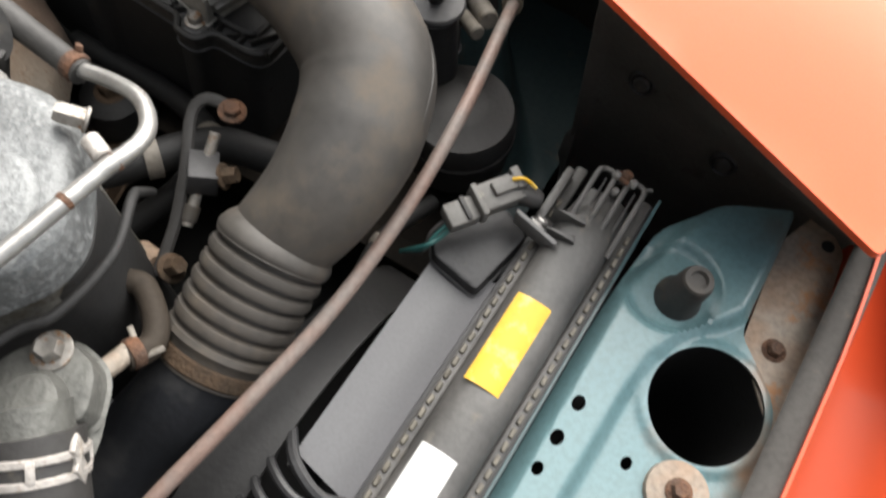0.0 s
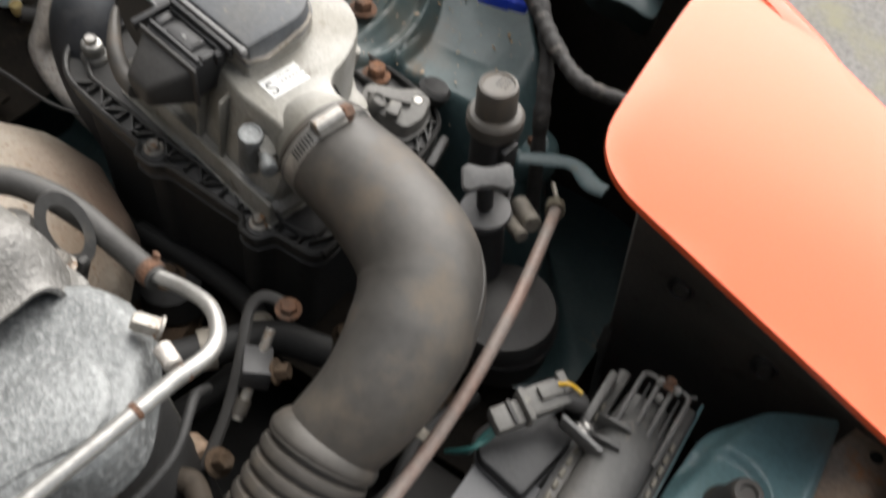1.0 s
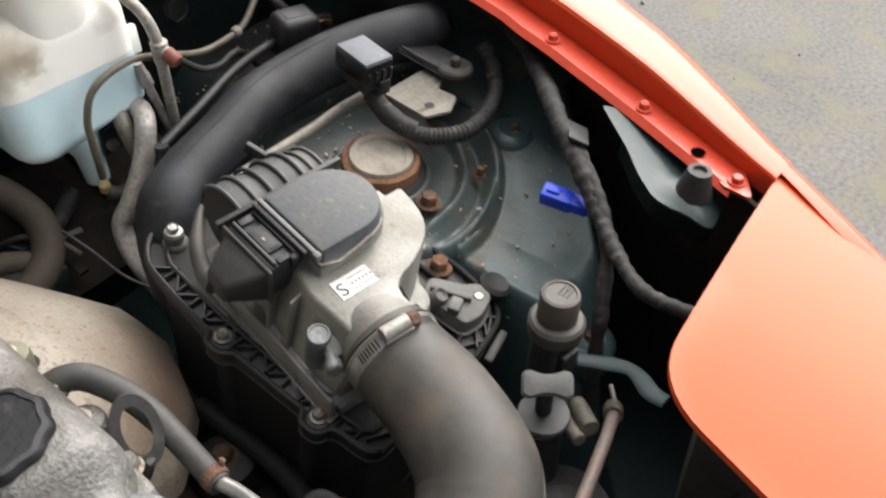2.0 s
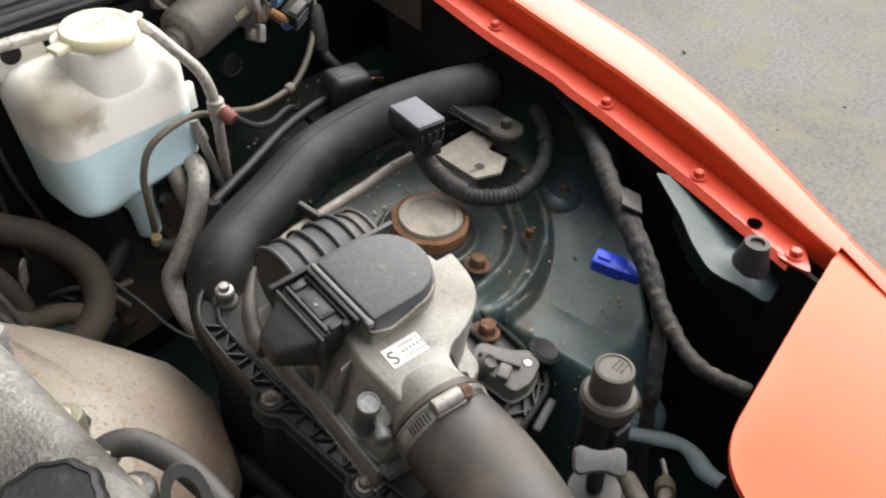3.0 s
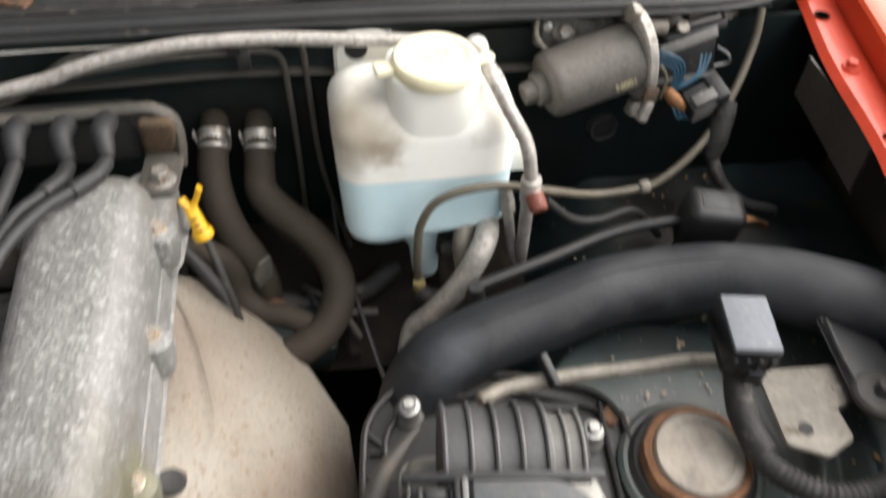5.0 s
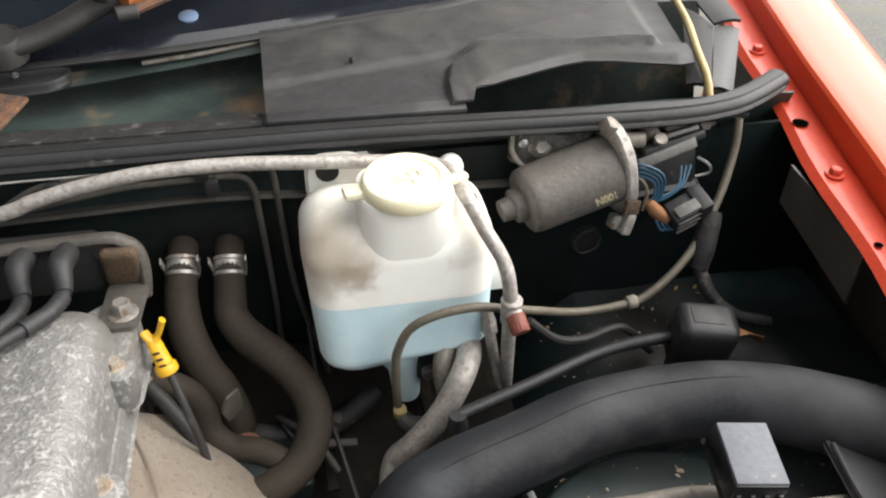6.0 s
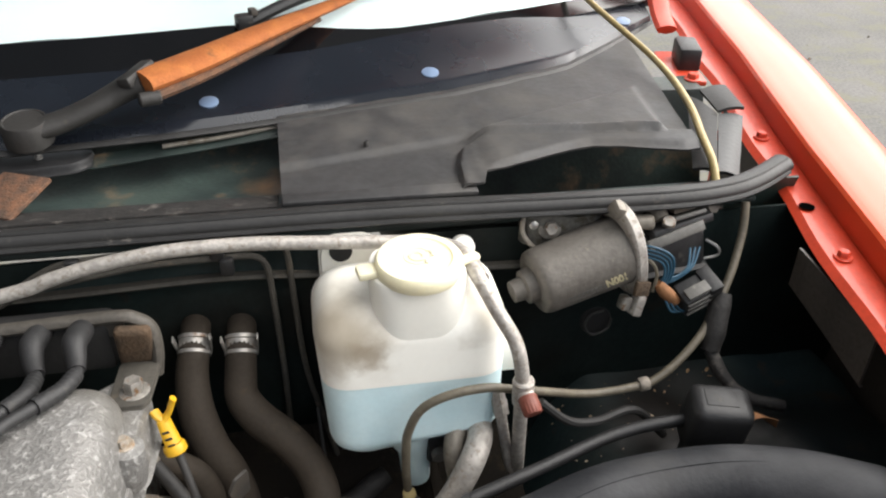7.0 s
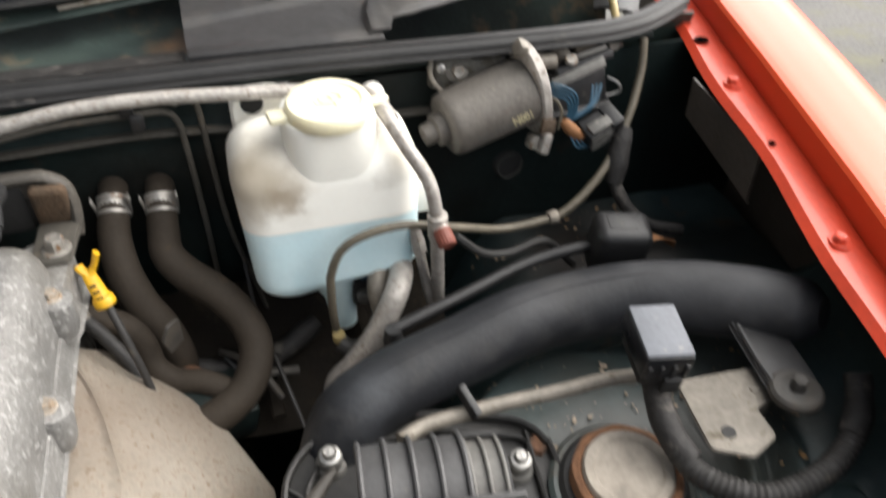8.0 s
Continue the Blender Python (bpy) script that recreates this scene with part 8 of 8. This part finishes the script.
def cooling_pipes():
    th = thing("air_conditioning_pipe", (0.33, 0.72, 0.68), "thick oxidised aluminium pipe bending beside the bottle", "pipe")
    part("pipe", tube([(0.352, 0.792, 0.728), (0.354, 0.762, 0.735), (0.345, 0.738, 0.732), (0.326, 0.728, 0.700), (0.304, 0.728, 0.668), (0.290, 0.732, 0.645), (0.284, 0.715, 0.620), (0.285, 0.69, 0.595), (0.29, 0.66, 0.56)], 0.0098, 16), PIPE, th)
    part("rear_pipe", tube([(0.335, 0.80, 0.735), (0.338, 0.772, 0.738), (0.332, 0.752, 0.725), (0.335, 0.748, 0.70)], 0.008, 14), PIPE_DULL, th)
    sp = thing("silver_coolant_pipe", (0.36, 0.76, 0.82), "long oxidised silver pipe running along the bulkhead", "pipe")
    part("long_run", tube([(-0.30, 0.82, 0.815), (-0.10, 0.828, 0.826), (0.026, 0.832, 0.847), (0.058, 0.832, 0.857), (0.090, 0.832, 0.865), (0.137, 0.832, 0.872), (0.192, 0.833, 0.8725), (0.243, 0.833, 0.869), (0.285, 0.834, 0.865), (0.325, 0.832, 0.862), (0.345, 0.820, 0.862), (0.352, 0.800, 0.862), (0.354, 0.775, 0.864)], 0.0052, 12), PIPE, sp)
    part("down_run", tube([(0.344, 0.830, 0.855), (0.345, 0.800, 0.870), (0.350, 0.775, 0.868), (0.360, 0.758, 0.851), (0.372, 0.744, 0.830), (0.3765, 0.738, 0.806), (0.3780, 0.740, 0.780), (0.381, 0.747, 0.735), (0.383, 0.752, 0.698)], 0.0052, 14), PIPE, sp)
    part("return_run", tube([(0.3825, 0.752, 0.698), (0.380, 0.752, 0.696), (0.3765, 0.753, 0.703), (0.3725, 0.755, 0.727), (0.369, 0.758, 0.751), (0.3665, 0.762, 0.775)], 0.0042, 12), PIPE, sp)
    part("union", lathe([(0.0062, 0), (0.0062, 0.012), (0.0052, 0.015), (0.0052, 0.020)], (0.3690, 0.7580, 0.752), (-0.13, 0.2, 0.95), 6), PIPE, sp)
    part("valve", rod((0.3775, 0.737, 0.802), (0.3785, 0.738, 0.780), 0.0078, 0.001), PIPE, sp)
    cap = part("valve_cap", lathe([(0.0060, 0), (0.0068, 0.001), (0.0068, 0.012), (0.0060, 0.0135), (0.005, 0.0135)], (0.3785, 0.730, 0.793), (0.15, -0.75, -0.45), 36, 0.03, 18), RED_CAP, sp, "brick red ribbed valve cap")
    part("valve_boss", rod((0.378, 0.738, 0.7955), (0.379, 0.727, 0.790), 0.006, 0.001), PIPE, sp)
    fl = thing("brake_lines", (0.20, 0.85, 0.78), "thin dull metal lines clipped to the bulkhead", "pipe")
    part("line", tube([(-0.1, 0.845, 0.800), (0.0, 0.848, 0.822), (0.030, 0.849, 0.842), (0.050, 0.849, 0.854), (0.069, 0.849, 0.859), (0.115, 0.849, 0.862), (0.165, 0.849, 0.863), (0.202, 0.850, 0.863)], 0.0025, 8), PIPE_DIRTY, fl)
    part("line", tube([(0.03, 0.847, 0.838), (0.10, 0.847, 0.850), (0.133, 0.847, 0.853), (0.176, 0.847, 0.854), (0.196, 0.847, 0.853), (0.204, 0.847, 0.844), (0.206, 0.847, 0.822), (0.208, 0.847, 0.752), (0.208, 0.847, 0.683), (0.21, 0.845, 0.64)], 0.0025, 8), PIPE_DIRTY, fl)
    part("line", tube([(0.202, 0.850, 0.863), (0.214, 0.850, 0.862), (0.220, 0.850, 0.852), (0.222, 0.849, 0.808), (0.226, 0.847, 0.74), (0.238, 0.842, 0.68), (0.25, 0.83, 0.63)], 0.0025, 8), PIPE_DIRTY, fl)
    for p in ((0.170, 0.846, 0.861), (0.176, 0.843, 0.849), (0.069, 0.845, 0.856)):
        part("clip", box(p, (0.010, 0.008, 0.014), 0.002), BLACK, fl)
    wr = thing("thin_wire", (0.25, 0.75, 0.66), "thin dark wire hanging below the bottle", "wire")
    part("wire", tube([(0.232, 0.842, 0.70), (0.236, 0.80, 0.665), (0.245, 0.765, 0.655), (0.253, 0.73, 0.642), (0.262, 0.70, 0.62), (0.275, 0.67, 0.61)], 0.0018, 6), RUBBER_DARK, wr)


cooling_pipes()


def wiper_motor():
    th = thing("wiper_motor", (0.45, 0.84, 0.80), "dusty grey cylindrical wiper motor with printed code", "wiper motor")
    a, b = V((0.4075, 0.8215, 0.8235)), V((0.4780, 0.836, 0.8385))
    ax = (b - a).normalized()
    h = (b - a).length
    can = part("can", lathe([(0.012, -0.002), (0.0235, -0.001), (0.0252, 0.0005), (0.0262, 0.004), (0.0265, 0.008), (0.0285, h)], a, ax, 40), MOTOR, th)
    part("end_boss", lathe([(0.005, -0.021), (0.0085, -0.020), (0.0095, -0.011), (0.0135, -0.0095), (0.0145, -0.001), (0.016, 0.0)], a, ax, 24), MOTOR, th)
    part("mount_plate", lathe([(0.0290, 0.0), (0.0345, 0.0008), (0.0362, 0.0025), (0.0362, 0.0085), (0.0345, 0.0100), (0.0290, 0.0108)], b, ax, 48, -0.17, 2), PIPE, th, "bright cast end plate")
    part("plate_lug", box(b + V((-0.010, -0.012, 0.044)), (0.010, 0.012, 0.012), 0.003, (20, 25, 10)), PIPE_DULL, th)
    part("plate_pad", box(b + V((0.012, -0.030, -0.019)), (0.014, 0.004, 0.012), 0.001, (-10, 15, 14)), RUST_DARK, th, "brown plastic pad")
    part("plate_foot", box(b + V((0.014, -0.022, -0.040)), (0.009, 0.010, 0.018), 0.002, (-10, 20, 10)), PIPE, th)
    part("plate_foot", box(b + V((0.004, -0.020, -0.038)), (0.008, 0.010, 0.012), 0.002, (-10, 20, 10)), BOLT_GREY, th)
    # gear case: black box with two pale folded edges
    part("gear_case", loft([(0.495, 0.862), (0.505, 0.832), (0.560, 0.840), (0.566, 0.866)], [(0.496, 0.866), (0.503, 0.838), (0.554, 0.842), (0.560, 0.868)], 0.812, 0.846, 0.003), BLACK, th, "black gear case cover")
    part("case_edge", box((0.5235, 0.8300, 0.8510), (0.050, 0.004, 0.0085), 0.0010, (-25, -14, 9)), GREY_CONN, th, "pale dusty case edge")
    part("case_top", box((0.5300, 0.8440, 0.8540), (0.054, 0.022, 0.008), 0.002, (-12, -10, 9)), BLACK, th)
    part("top_clip", box((0.5365, 0.8420, 0.8625), (0.028, 0.012, 0.0035), 0.001, (-25, -8, 9)), GREY_CONN, th)
    part("top_clip", box((0.5340, 0.8480, 0.8650), (0.020, 0.010, 0.0045), 0.0012, (-15, -6, 9)), RUBBER, th)
    part("case_stud", lathe([(0.0030, 0), (0.0045, 0.001), (0.0045, 0.006), (0.0055, 0.007), (0.0050, 0.010)], (0.5185, 0.8380, 0.8540), (-0.1, -0.5, 1), 14), BOLT_GREY, th)
    # rough cast frame that carries the motor
    lump = domed(rounded([(0.402, 0.846), (0.470, 0.844), (0.470, 0.868), (0.402, 0.868)], 0.010, 4), [(1.0, 0.843), (1.0, 0.856), (0.97, 0.862), (0.88, 0.866), (0.6, 0.868), (0.3, 0.868)], 0.0022, 70)
    part("frame_lump", lump, ALLOY_STAIN, th, "grimy rough casting")
    part("frame_plate", box((0.525, 0.866, 0.848), (0.110, 0.008, 0.044), 0.003, (0, -2, 2)), ALLOY_STAIN, th, "grimy cast mounting frame")
    part("frame_post", rod((0.480, 0.842, 0.860), (0.506, 0.838, 0.860), 0.0062, 0.001), PIPE_DULL, th)
    part("frame_post", rod((0.508, 0.862, 0.872), (0.516, 0.844, 0.858), 0.0070, 0.001), PIPE_DULL, th)
    part("frame_post", rod((0.490, 0.864, 0.866), (0.494, 0.850, 0.866), 0.0085, 0.001), ALLOY_STAIN, th)
    part("frame_bolt", bolt((0.566, 0.860, 0.858), (0, -1, 0.3), r=0.0062, h=0.006, washer=1.8), PIPE_DULL, th)
    part("frame_bolt", bolt((0.424, 0.846, 0.858), (0, -1, 0.3), r=0.0060, h=0.006, washer=1.6), BOLT_GREY, th)
    part("frame_wire", tube([(0.404, 0.852, 0.868), (0.402, 0.846, 0.856), (0.408, 0.842, 0.846), (0.414, 0.840, 0.842)], 0.0020, 8), PIPE_DULL, th)
    cu = bpy.data.curves.new("code", "FONT")
    cu.body, cu.size, cu.extrude, cu.offset = "N001", 0.0125, 0.0001, 0.0005
    cu.align_x = "RIGHT"
    tmp = new("code_tmp", cu)
    me = tmp.to_mesh()
    bm = bmesh.new()
    bm.from_mesh(me)
    tmp.to_mesh_clear()
    bpy.data.objects.remove(tmp)
    # wrapped round the can
    rad = 0.0287
    for v in bm.verts:
        s, t = 0.68 * v.co.x - 0.30 * v.co.y, v.co.y
        c = a + ax * (h - 0.006 + s)
        up = V((0, 0, 1))
        out = V((0, -1, 0))
        out = (out - ax * out.dot(ax)).normalized()
        up = (up - ax * up.dot(ax)).normalized()
        th_a = (t - 0.002) / rad - 0.28
        v.co = c + (out * math.cos(th_a) + up * math.sin(th_a)) * (rad + v.co.z)
    part("printed_code", bm, CREAM_INK, can, "cream printed code")
    out = V((0, -1, 0))
    out = (out - ax * out.dot(ax)).normalized()
    up = (V((0, 0, 1)) - ax * V((0, 0, 1)).dot(ax)).normalized()
    for i in range(10):
        for k, w in ((0, 0.0030), (1, 0.0026)):
            an = -0.22 - 0.20 * k
            n_ = out * math.cos(an) + up * math.sin(an)
            p = a + ax * (0.016 + i * 0.0037 + 0.002 * k) + n_ * (0.0269 + 0.0020 * (0.016 + i * 0.0037) / h)
            part("print_bar", moved(box((0, 0, 0), (w * 0.8, 0.0032 - 0.0008 * k, 0.0002), 0.0), frame_on(p, n_, up)), GREY_CONN, can)
    cn = thing("motor_connector", (0.53, 0.81, 0.80), "black connector with blue wires below the wiper motor", "connector")
    shell = Matrix.Translation((0.5385, 0.810, 0.8075)) @ pose(0, 0, 0, 20, -20, 10)
    part("shell", moved(box((0.000, 0, 0), (0.030, 0.020, 0.022), 0.0015), shell), BLACK, cn)
    part("collar", moved(box((0.012, 0, 0.001), (0.012, 0.023, 0.025), 0.0015), shell), BLACK, cn)
    for k in range(3):
        part("shell_rib", moved(box((0.000, -0.0105, -0.007 + 0.007 * k), (0.028, 0.002, 0.0022), 0.0004), shell), GREY_CONN, cn)
    part("latch", moved(box((-0.002, -0.004, 0.0125), (0.020, 0.010, 0.004), 0.001), shell), GREY_CONN, cn)
    part("tail", tube([(0.506, 0.812, 0.819), (0.512, 0.809, 0.812), (0.522, 0.808, 0.803)], 0.0052, 10, radii=[0.0040, 0.0056, 0.0050]), LEAF, cn, "dull orange wire bundle")
    for k in range(4):
        part("wire", tube([(0.487, 0.828, 0.836 + 0.0026 * k), (0.498, 0.818, 0.840 + 0.0034 * k), (0.508 + 0.0022 * k, 0.814, 0.836 + 0.0020 * k), (0.510 + 0.0022 * k, 0.812, 0.826), (0.506 + 0.0010 * k, 0.811, 0.812)], 0.0010, 8), WIRE_BLUE, cn)
    part("wire", tube([(0.489, 0.826, 0.836), (0.498, 0.817, 0.838), (0.504, 0.813, 0.828), (0.502, 0.811, 0.812)], 0.0014, 8), TUBE_GREY, cn)
    for k in range(3):
        part("wire", tube([(0.508, 0.812, 0.822 - 0.002 * k), (0.522, 0.814, 0.823 - 0.0015 * k), (0.532 + 0.002 * k, 0.818, 0.828), (0.538 + 0.004 * k, 0.830, 0.838)], 0.0010, 8), WIRE_BLUE, cn)
        part("wire", tube([(0.512 + 0.003 * k, 0.806, 0.806), (0.516 + 0.004 * k, 0.802, 0.798), (0.524 + 0.004 * k, 0.803, 0.796)], 0.0010, 8), WIRE_BLUE, cn)
    part("loop", tube([(0.556, 0.840, 0.838), (0.564, 0.834, 0.834), (0.5655, 0.833, 0.827), (0.555, 0.835, 0.823)], 0.0013, 6), STEEL, cn)
    gr = thing("cable_grommet", (0.455, 0.858, 0.77), "small dark rubber grommet with a curled wire", "grommet")
    part("ring", lathe([(0.018, 0), (0.018, 0.004), (0.013, 0.010), (0.007, 0.010)], (0.478, 0.866, 0.752), (0, -1, 0.1), 26), BLACK_DEEP, gr)
    part("wire", tube([(0.482, 0.852, 0.766), (0.470, 0.850, 0.764), (0.465, 0.849, 0.754), (0.472, 0.848, 0.744), (0.486, 0.849, 0.748), (0.489, 0.850, 0.758)], 0.0011, 6), RUBBER_DARK, gr)


wiper_motor()


def corner_bits():
    bl = thing("black_sensor_block", (0.52, 0.735, 0.765), "black rounded sensor block with a dusty top", "sensor")
    m = Matrix.Translation((0.526, 0.727, 0.748)) @ pose(0, 0, 0, 8, 4, -12)
    part("case", moved(box((0, 0, 0.002), (0.045, 0.034, 0.050), 0.008, segments=3), m), BLACK, bl)
    part("top_plate", moved(box((-0.002, 0.001, 0.0262), (0.024, 0.016, 0.003), 0.001), m), BLACK, bl)
    part("foot", moved(box((0, 0, -0.03), (0.03, 0.02, 0.03), 0.003), m), BLACK, bl)
    lf = thing("dry_leaf", (0.553, 0.728, 0.76), "curled dry brown leaf beside the duct", "leaf")
    part("blade", sheet(lambda u, v: V((0.545 + 0.030 * u, 0.720 + 0.018 * v * math.sin(math.pi * max(0.08, u)), 0.748 + 0.006 * math.sin(3 * u + 2 * v))), 8, 5, 0.0006), LEAF, lf)
    lm = thing("corner_loom", (0.57, 0.78, 0.75), "dusty taped loom dropping into the corner", "wiring loom")
    part("thick_end", tube([(0.560, 0.806, 0.808), (0.553, 0.795, 0.790), (0.547, 0.785, 0.768)], 0.010, 12, radii=[0.007, 0.0095, 0.008], wobble=0.2), TAPE, lm)
    part("run", tube([(0.547, 0.785, 0.768), (0.556, 0.770, 0.750), (0.574, 0.758, 0.737), (0.602, 0.752, 0.730)], 0.0052, 10, wobble=0.2), TAPE, lm)
    pl = thing("splash_flap", (0.60, 0.75, 0.76), "thin black plastic flap under the wing flange", "flap")
    part("flap", sheet(lambda u, v: V((0.616 + 0.003 * u, 0.802 - 0.098 * u, 0.848 - 0.010 * u - (0.034 + 0.012 * u) * v)), 8, 4, 0.002), FLAP, pl)
    part("flap_edge", tube([(0.6155, 0.803, 0.8140), (0.617, 0.770, 0.8065), (0.6185, 0.735, 0.7985), (0.6185, 0.703, 0.7915)], 0.0014, 6), APRON, pl, "worn dusty edge")
    hs = thing("small_hose", (0.45, 0.75, 0.745), "thin black hose passing under the silver pipe", "hose")
    part("hose", tube([(0.392, 0.738, 0.778), (0.415, 0.738, 0.756), (0.440, 0.744, 0.746), (0.475, 0.755, 0.742), (0.51, 0.765, 0.70)], 0.0034, 8), BLACK_DEEP, hs)
    lk = thing("gearbox_bits", (0.19, 0.72, 0.62), "grimy metal clip and stub among the lower hoses", "bracket")
    part("tab", prism(rounded([(0, -0.007), (0.034, -0.010), (0.040, 0.002), (0.030, 0.010), (0.004, 0.008)], 0.003), -0.001, 0.001, 0.0, frame_on((0.174, 0.752, 0.704), (0.75, -0.6, -0.25), (-1, 0, 0))), RUBBER, lk, "curled grimy metal tab")
    part("body", box((0.19, 0.735, 0.640), (0.06, 0.05, 0.04), 0.008, (10, 10, 20)), GREEN_SHADED, lk)
    cl = thing("gearbox_loom", (0.22, 0.77, 0.62), "grimy loom and clips lying on the gearbox tunnel", "wiring loom")
    part("trunk", tube([(0.13, 0.80, 0.66), (0.17, 0.785, 0.645), (0.215, 0.775, 0.64), (0.25, 0.782, 0.645), (0.285, 0.80, 0.655)], 0.009, 10, wobble=0.25), TAPE, cl)
    part("branch", tube([(0.165, 0.765, 0.645), (0.185, 0.745, 0.655), (0.21, 0.742, 0.658), (0.235, 0.755, 0.650), (0.262, 0.757, 0.645)], 0.0035, 8, wobble=0.15), RUBBER, cl)
    part("branch", tube([(0.20, 0.79, 0.65), (0.215, 0.765, 0.665), (0.232, 0.748, 0.660), (0.245, 0.735, 0.64)], 0.0028, 8), RUBBER, cl)
    part("clip", box((0.212, 0.772, 0.652), (0.012, 0.020, 0.006), 0.0015, (10, 0, 30)), BLACK, cl)
    part("clip", box((0.248, 0.776, 0.655), (0.008, 0.010, 0.004), 0.0015, (10, 0, -20)), RUBBER, cl)
    gb2 = thing("gearbox_casting", (0.20, 0.72, 0.58), "grimy ribbed alloy gearbox casting under the hoses, darkened for shade", "gearbox")
    part("bell", lathe([(0.13, 0.0), (0.135, 0.012), (0.120, 0.02), (0.10, 0.10)], (0.08, 0.765, 0.55), (0, 1, -0.12), 40), METAL_SHADED, gb2)
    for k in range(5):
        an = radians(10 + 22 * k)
        part("rib", box((0.08 + 0.125 * math.cos(an), 0.79, 0.55 + 0.125 * math.sin(an)), (0.020, 0.05, 0.006), 0.002, (0, -math.degrees(an), 0)), METAL_SHADED, gb2)
    for k, p in enumerate(((0.176, 0.762, 0.655), (0.205, 0.764, 0.62))):
        part("bolt", bolt(p, (0, -1, 0.2), r=0.0075, h=0.009), RUST, gb2)
    rl = thing("chassis_rail", (0.27, 0.45, 0.52), "grimy chassis rail low in the bay, darkened for shade", "body panel")
    part("rail", box((0.262, 0.42, 0.50), (0.075, 0.46, 0.08), 0.010, (0, 6, 2)), METAL_SHADED, rl)
    part("rail_flange", box((0.222, 0.42, 0.545), (0.022, 0.46, 0.003), 0.001, (0, 6, 2)), METAL_SHADED, rl)
    for k in range(4):
        part("rail_bolt", bolt((0.262, 0.26 + 0.11 * k, 0.542), r=0.007, h=0.007), RUST_DARK, rl)
    mt = thing("engine_mount", (0.19, 0.50, 0.54), "rusty engine mount bracket beside the block", "bracket")
    part("arm", prism(rounded([(0.11, 0.46), (0.20, 0.48), (0.225, 0.50), (0.20, 0.53), (0.11, 0.56)], 0.01), 0.53, 0.545, 0.003), RUST_DARK, mt)
    part("rubber", lathe([(0.026, 0), (0.030, 0.006), (0.026, 0.03), (0.018, 0.034)], (0.205, 0.505, 0.545), (0, 0, 1), 24), BLACK_DEEP, mt)
    part("nut", bolt((0.205, 0.505, 0.579), r=0.009, h=0.010), RUST_DARK, mt)
    for pts, r in (([(0.12, 0.40, 0.60), (0.16, 0.385, 0.612), (0.205, 0.40, 0.60), (0.225, 0.46, 0.585), (0.225, 0.56, 0.58)], 0.009), ([(0.10, 0.305, 0.60), (0.14, 0.29, 0.59), (0.19, 0.30, 0.585), (0.24, 0.33, 0.58), (0.30, 0.34, 0.56)], 0.008), ([(0.06, 0.23, 0.58), (0.13, 0.235, 0.60), (0.20, 0.25, 0.60), (0.26, 0.24, 0.585)], 0.006)):
        hz = thing("low_hose", pts[0], "grimy hose running low beside the engine", "hose", "low hoses")
        part("hose", tube(pts, r, 12), BLACK_DEEP, hz)
        part("clip", lathe([(r * 1.06, 0), (r * 1.12, 0.001), (r * 1.12, 0.008), (r * 1.06, 0.009)], pts[2], V(pts[3]) - V(pts[1]), 18), PIPE_DULL, hz)
    tn = thing("transmission_tunnel", (0.15, 0.80, 0.55), "grimy tunnel panel below the bulkhead, darkened for shade", "body panel")
    for k in range(3):
        part("swage", tube([(0.14 + 0.09 * k, 0.855, 0.668), (0.145 + 0.09 * k, 0.80, 0.650), (0.15 + 0.09 * k, 0.73, 0.622)], 0.006, 8, squash=0.5), METAL_SHADED, tn)
    part("panel", sheet(lambda u, v: V((0.10 + 0.30 * u, 0.86 - 0.125 * v, 0.665 - 0.04 * v - 0.03 * math.sin(math.pi * u) * v)), 20, 12, 0.003), METAL_SHADED, tn)


# Grimy metal taken down to near-black: the deep bay's shade is in the colour.
METAL_SHADED = surf("grimy_shaded_metal", (0.012, 0.0105, 0.009), 0.8, vary=0.3, scale=25, tint=(0.020, 0.016, 0.012), spots=(0.034, 0.027, 0.019), spot_scale=50, spot_edge=0.62, spec=0.12)
corner_bits()
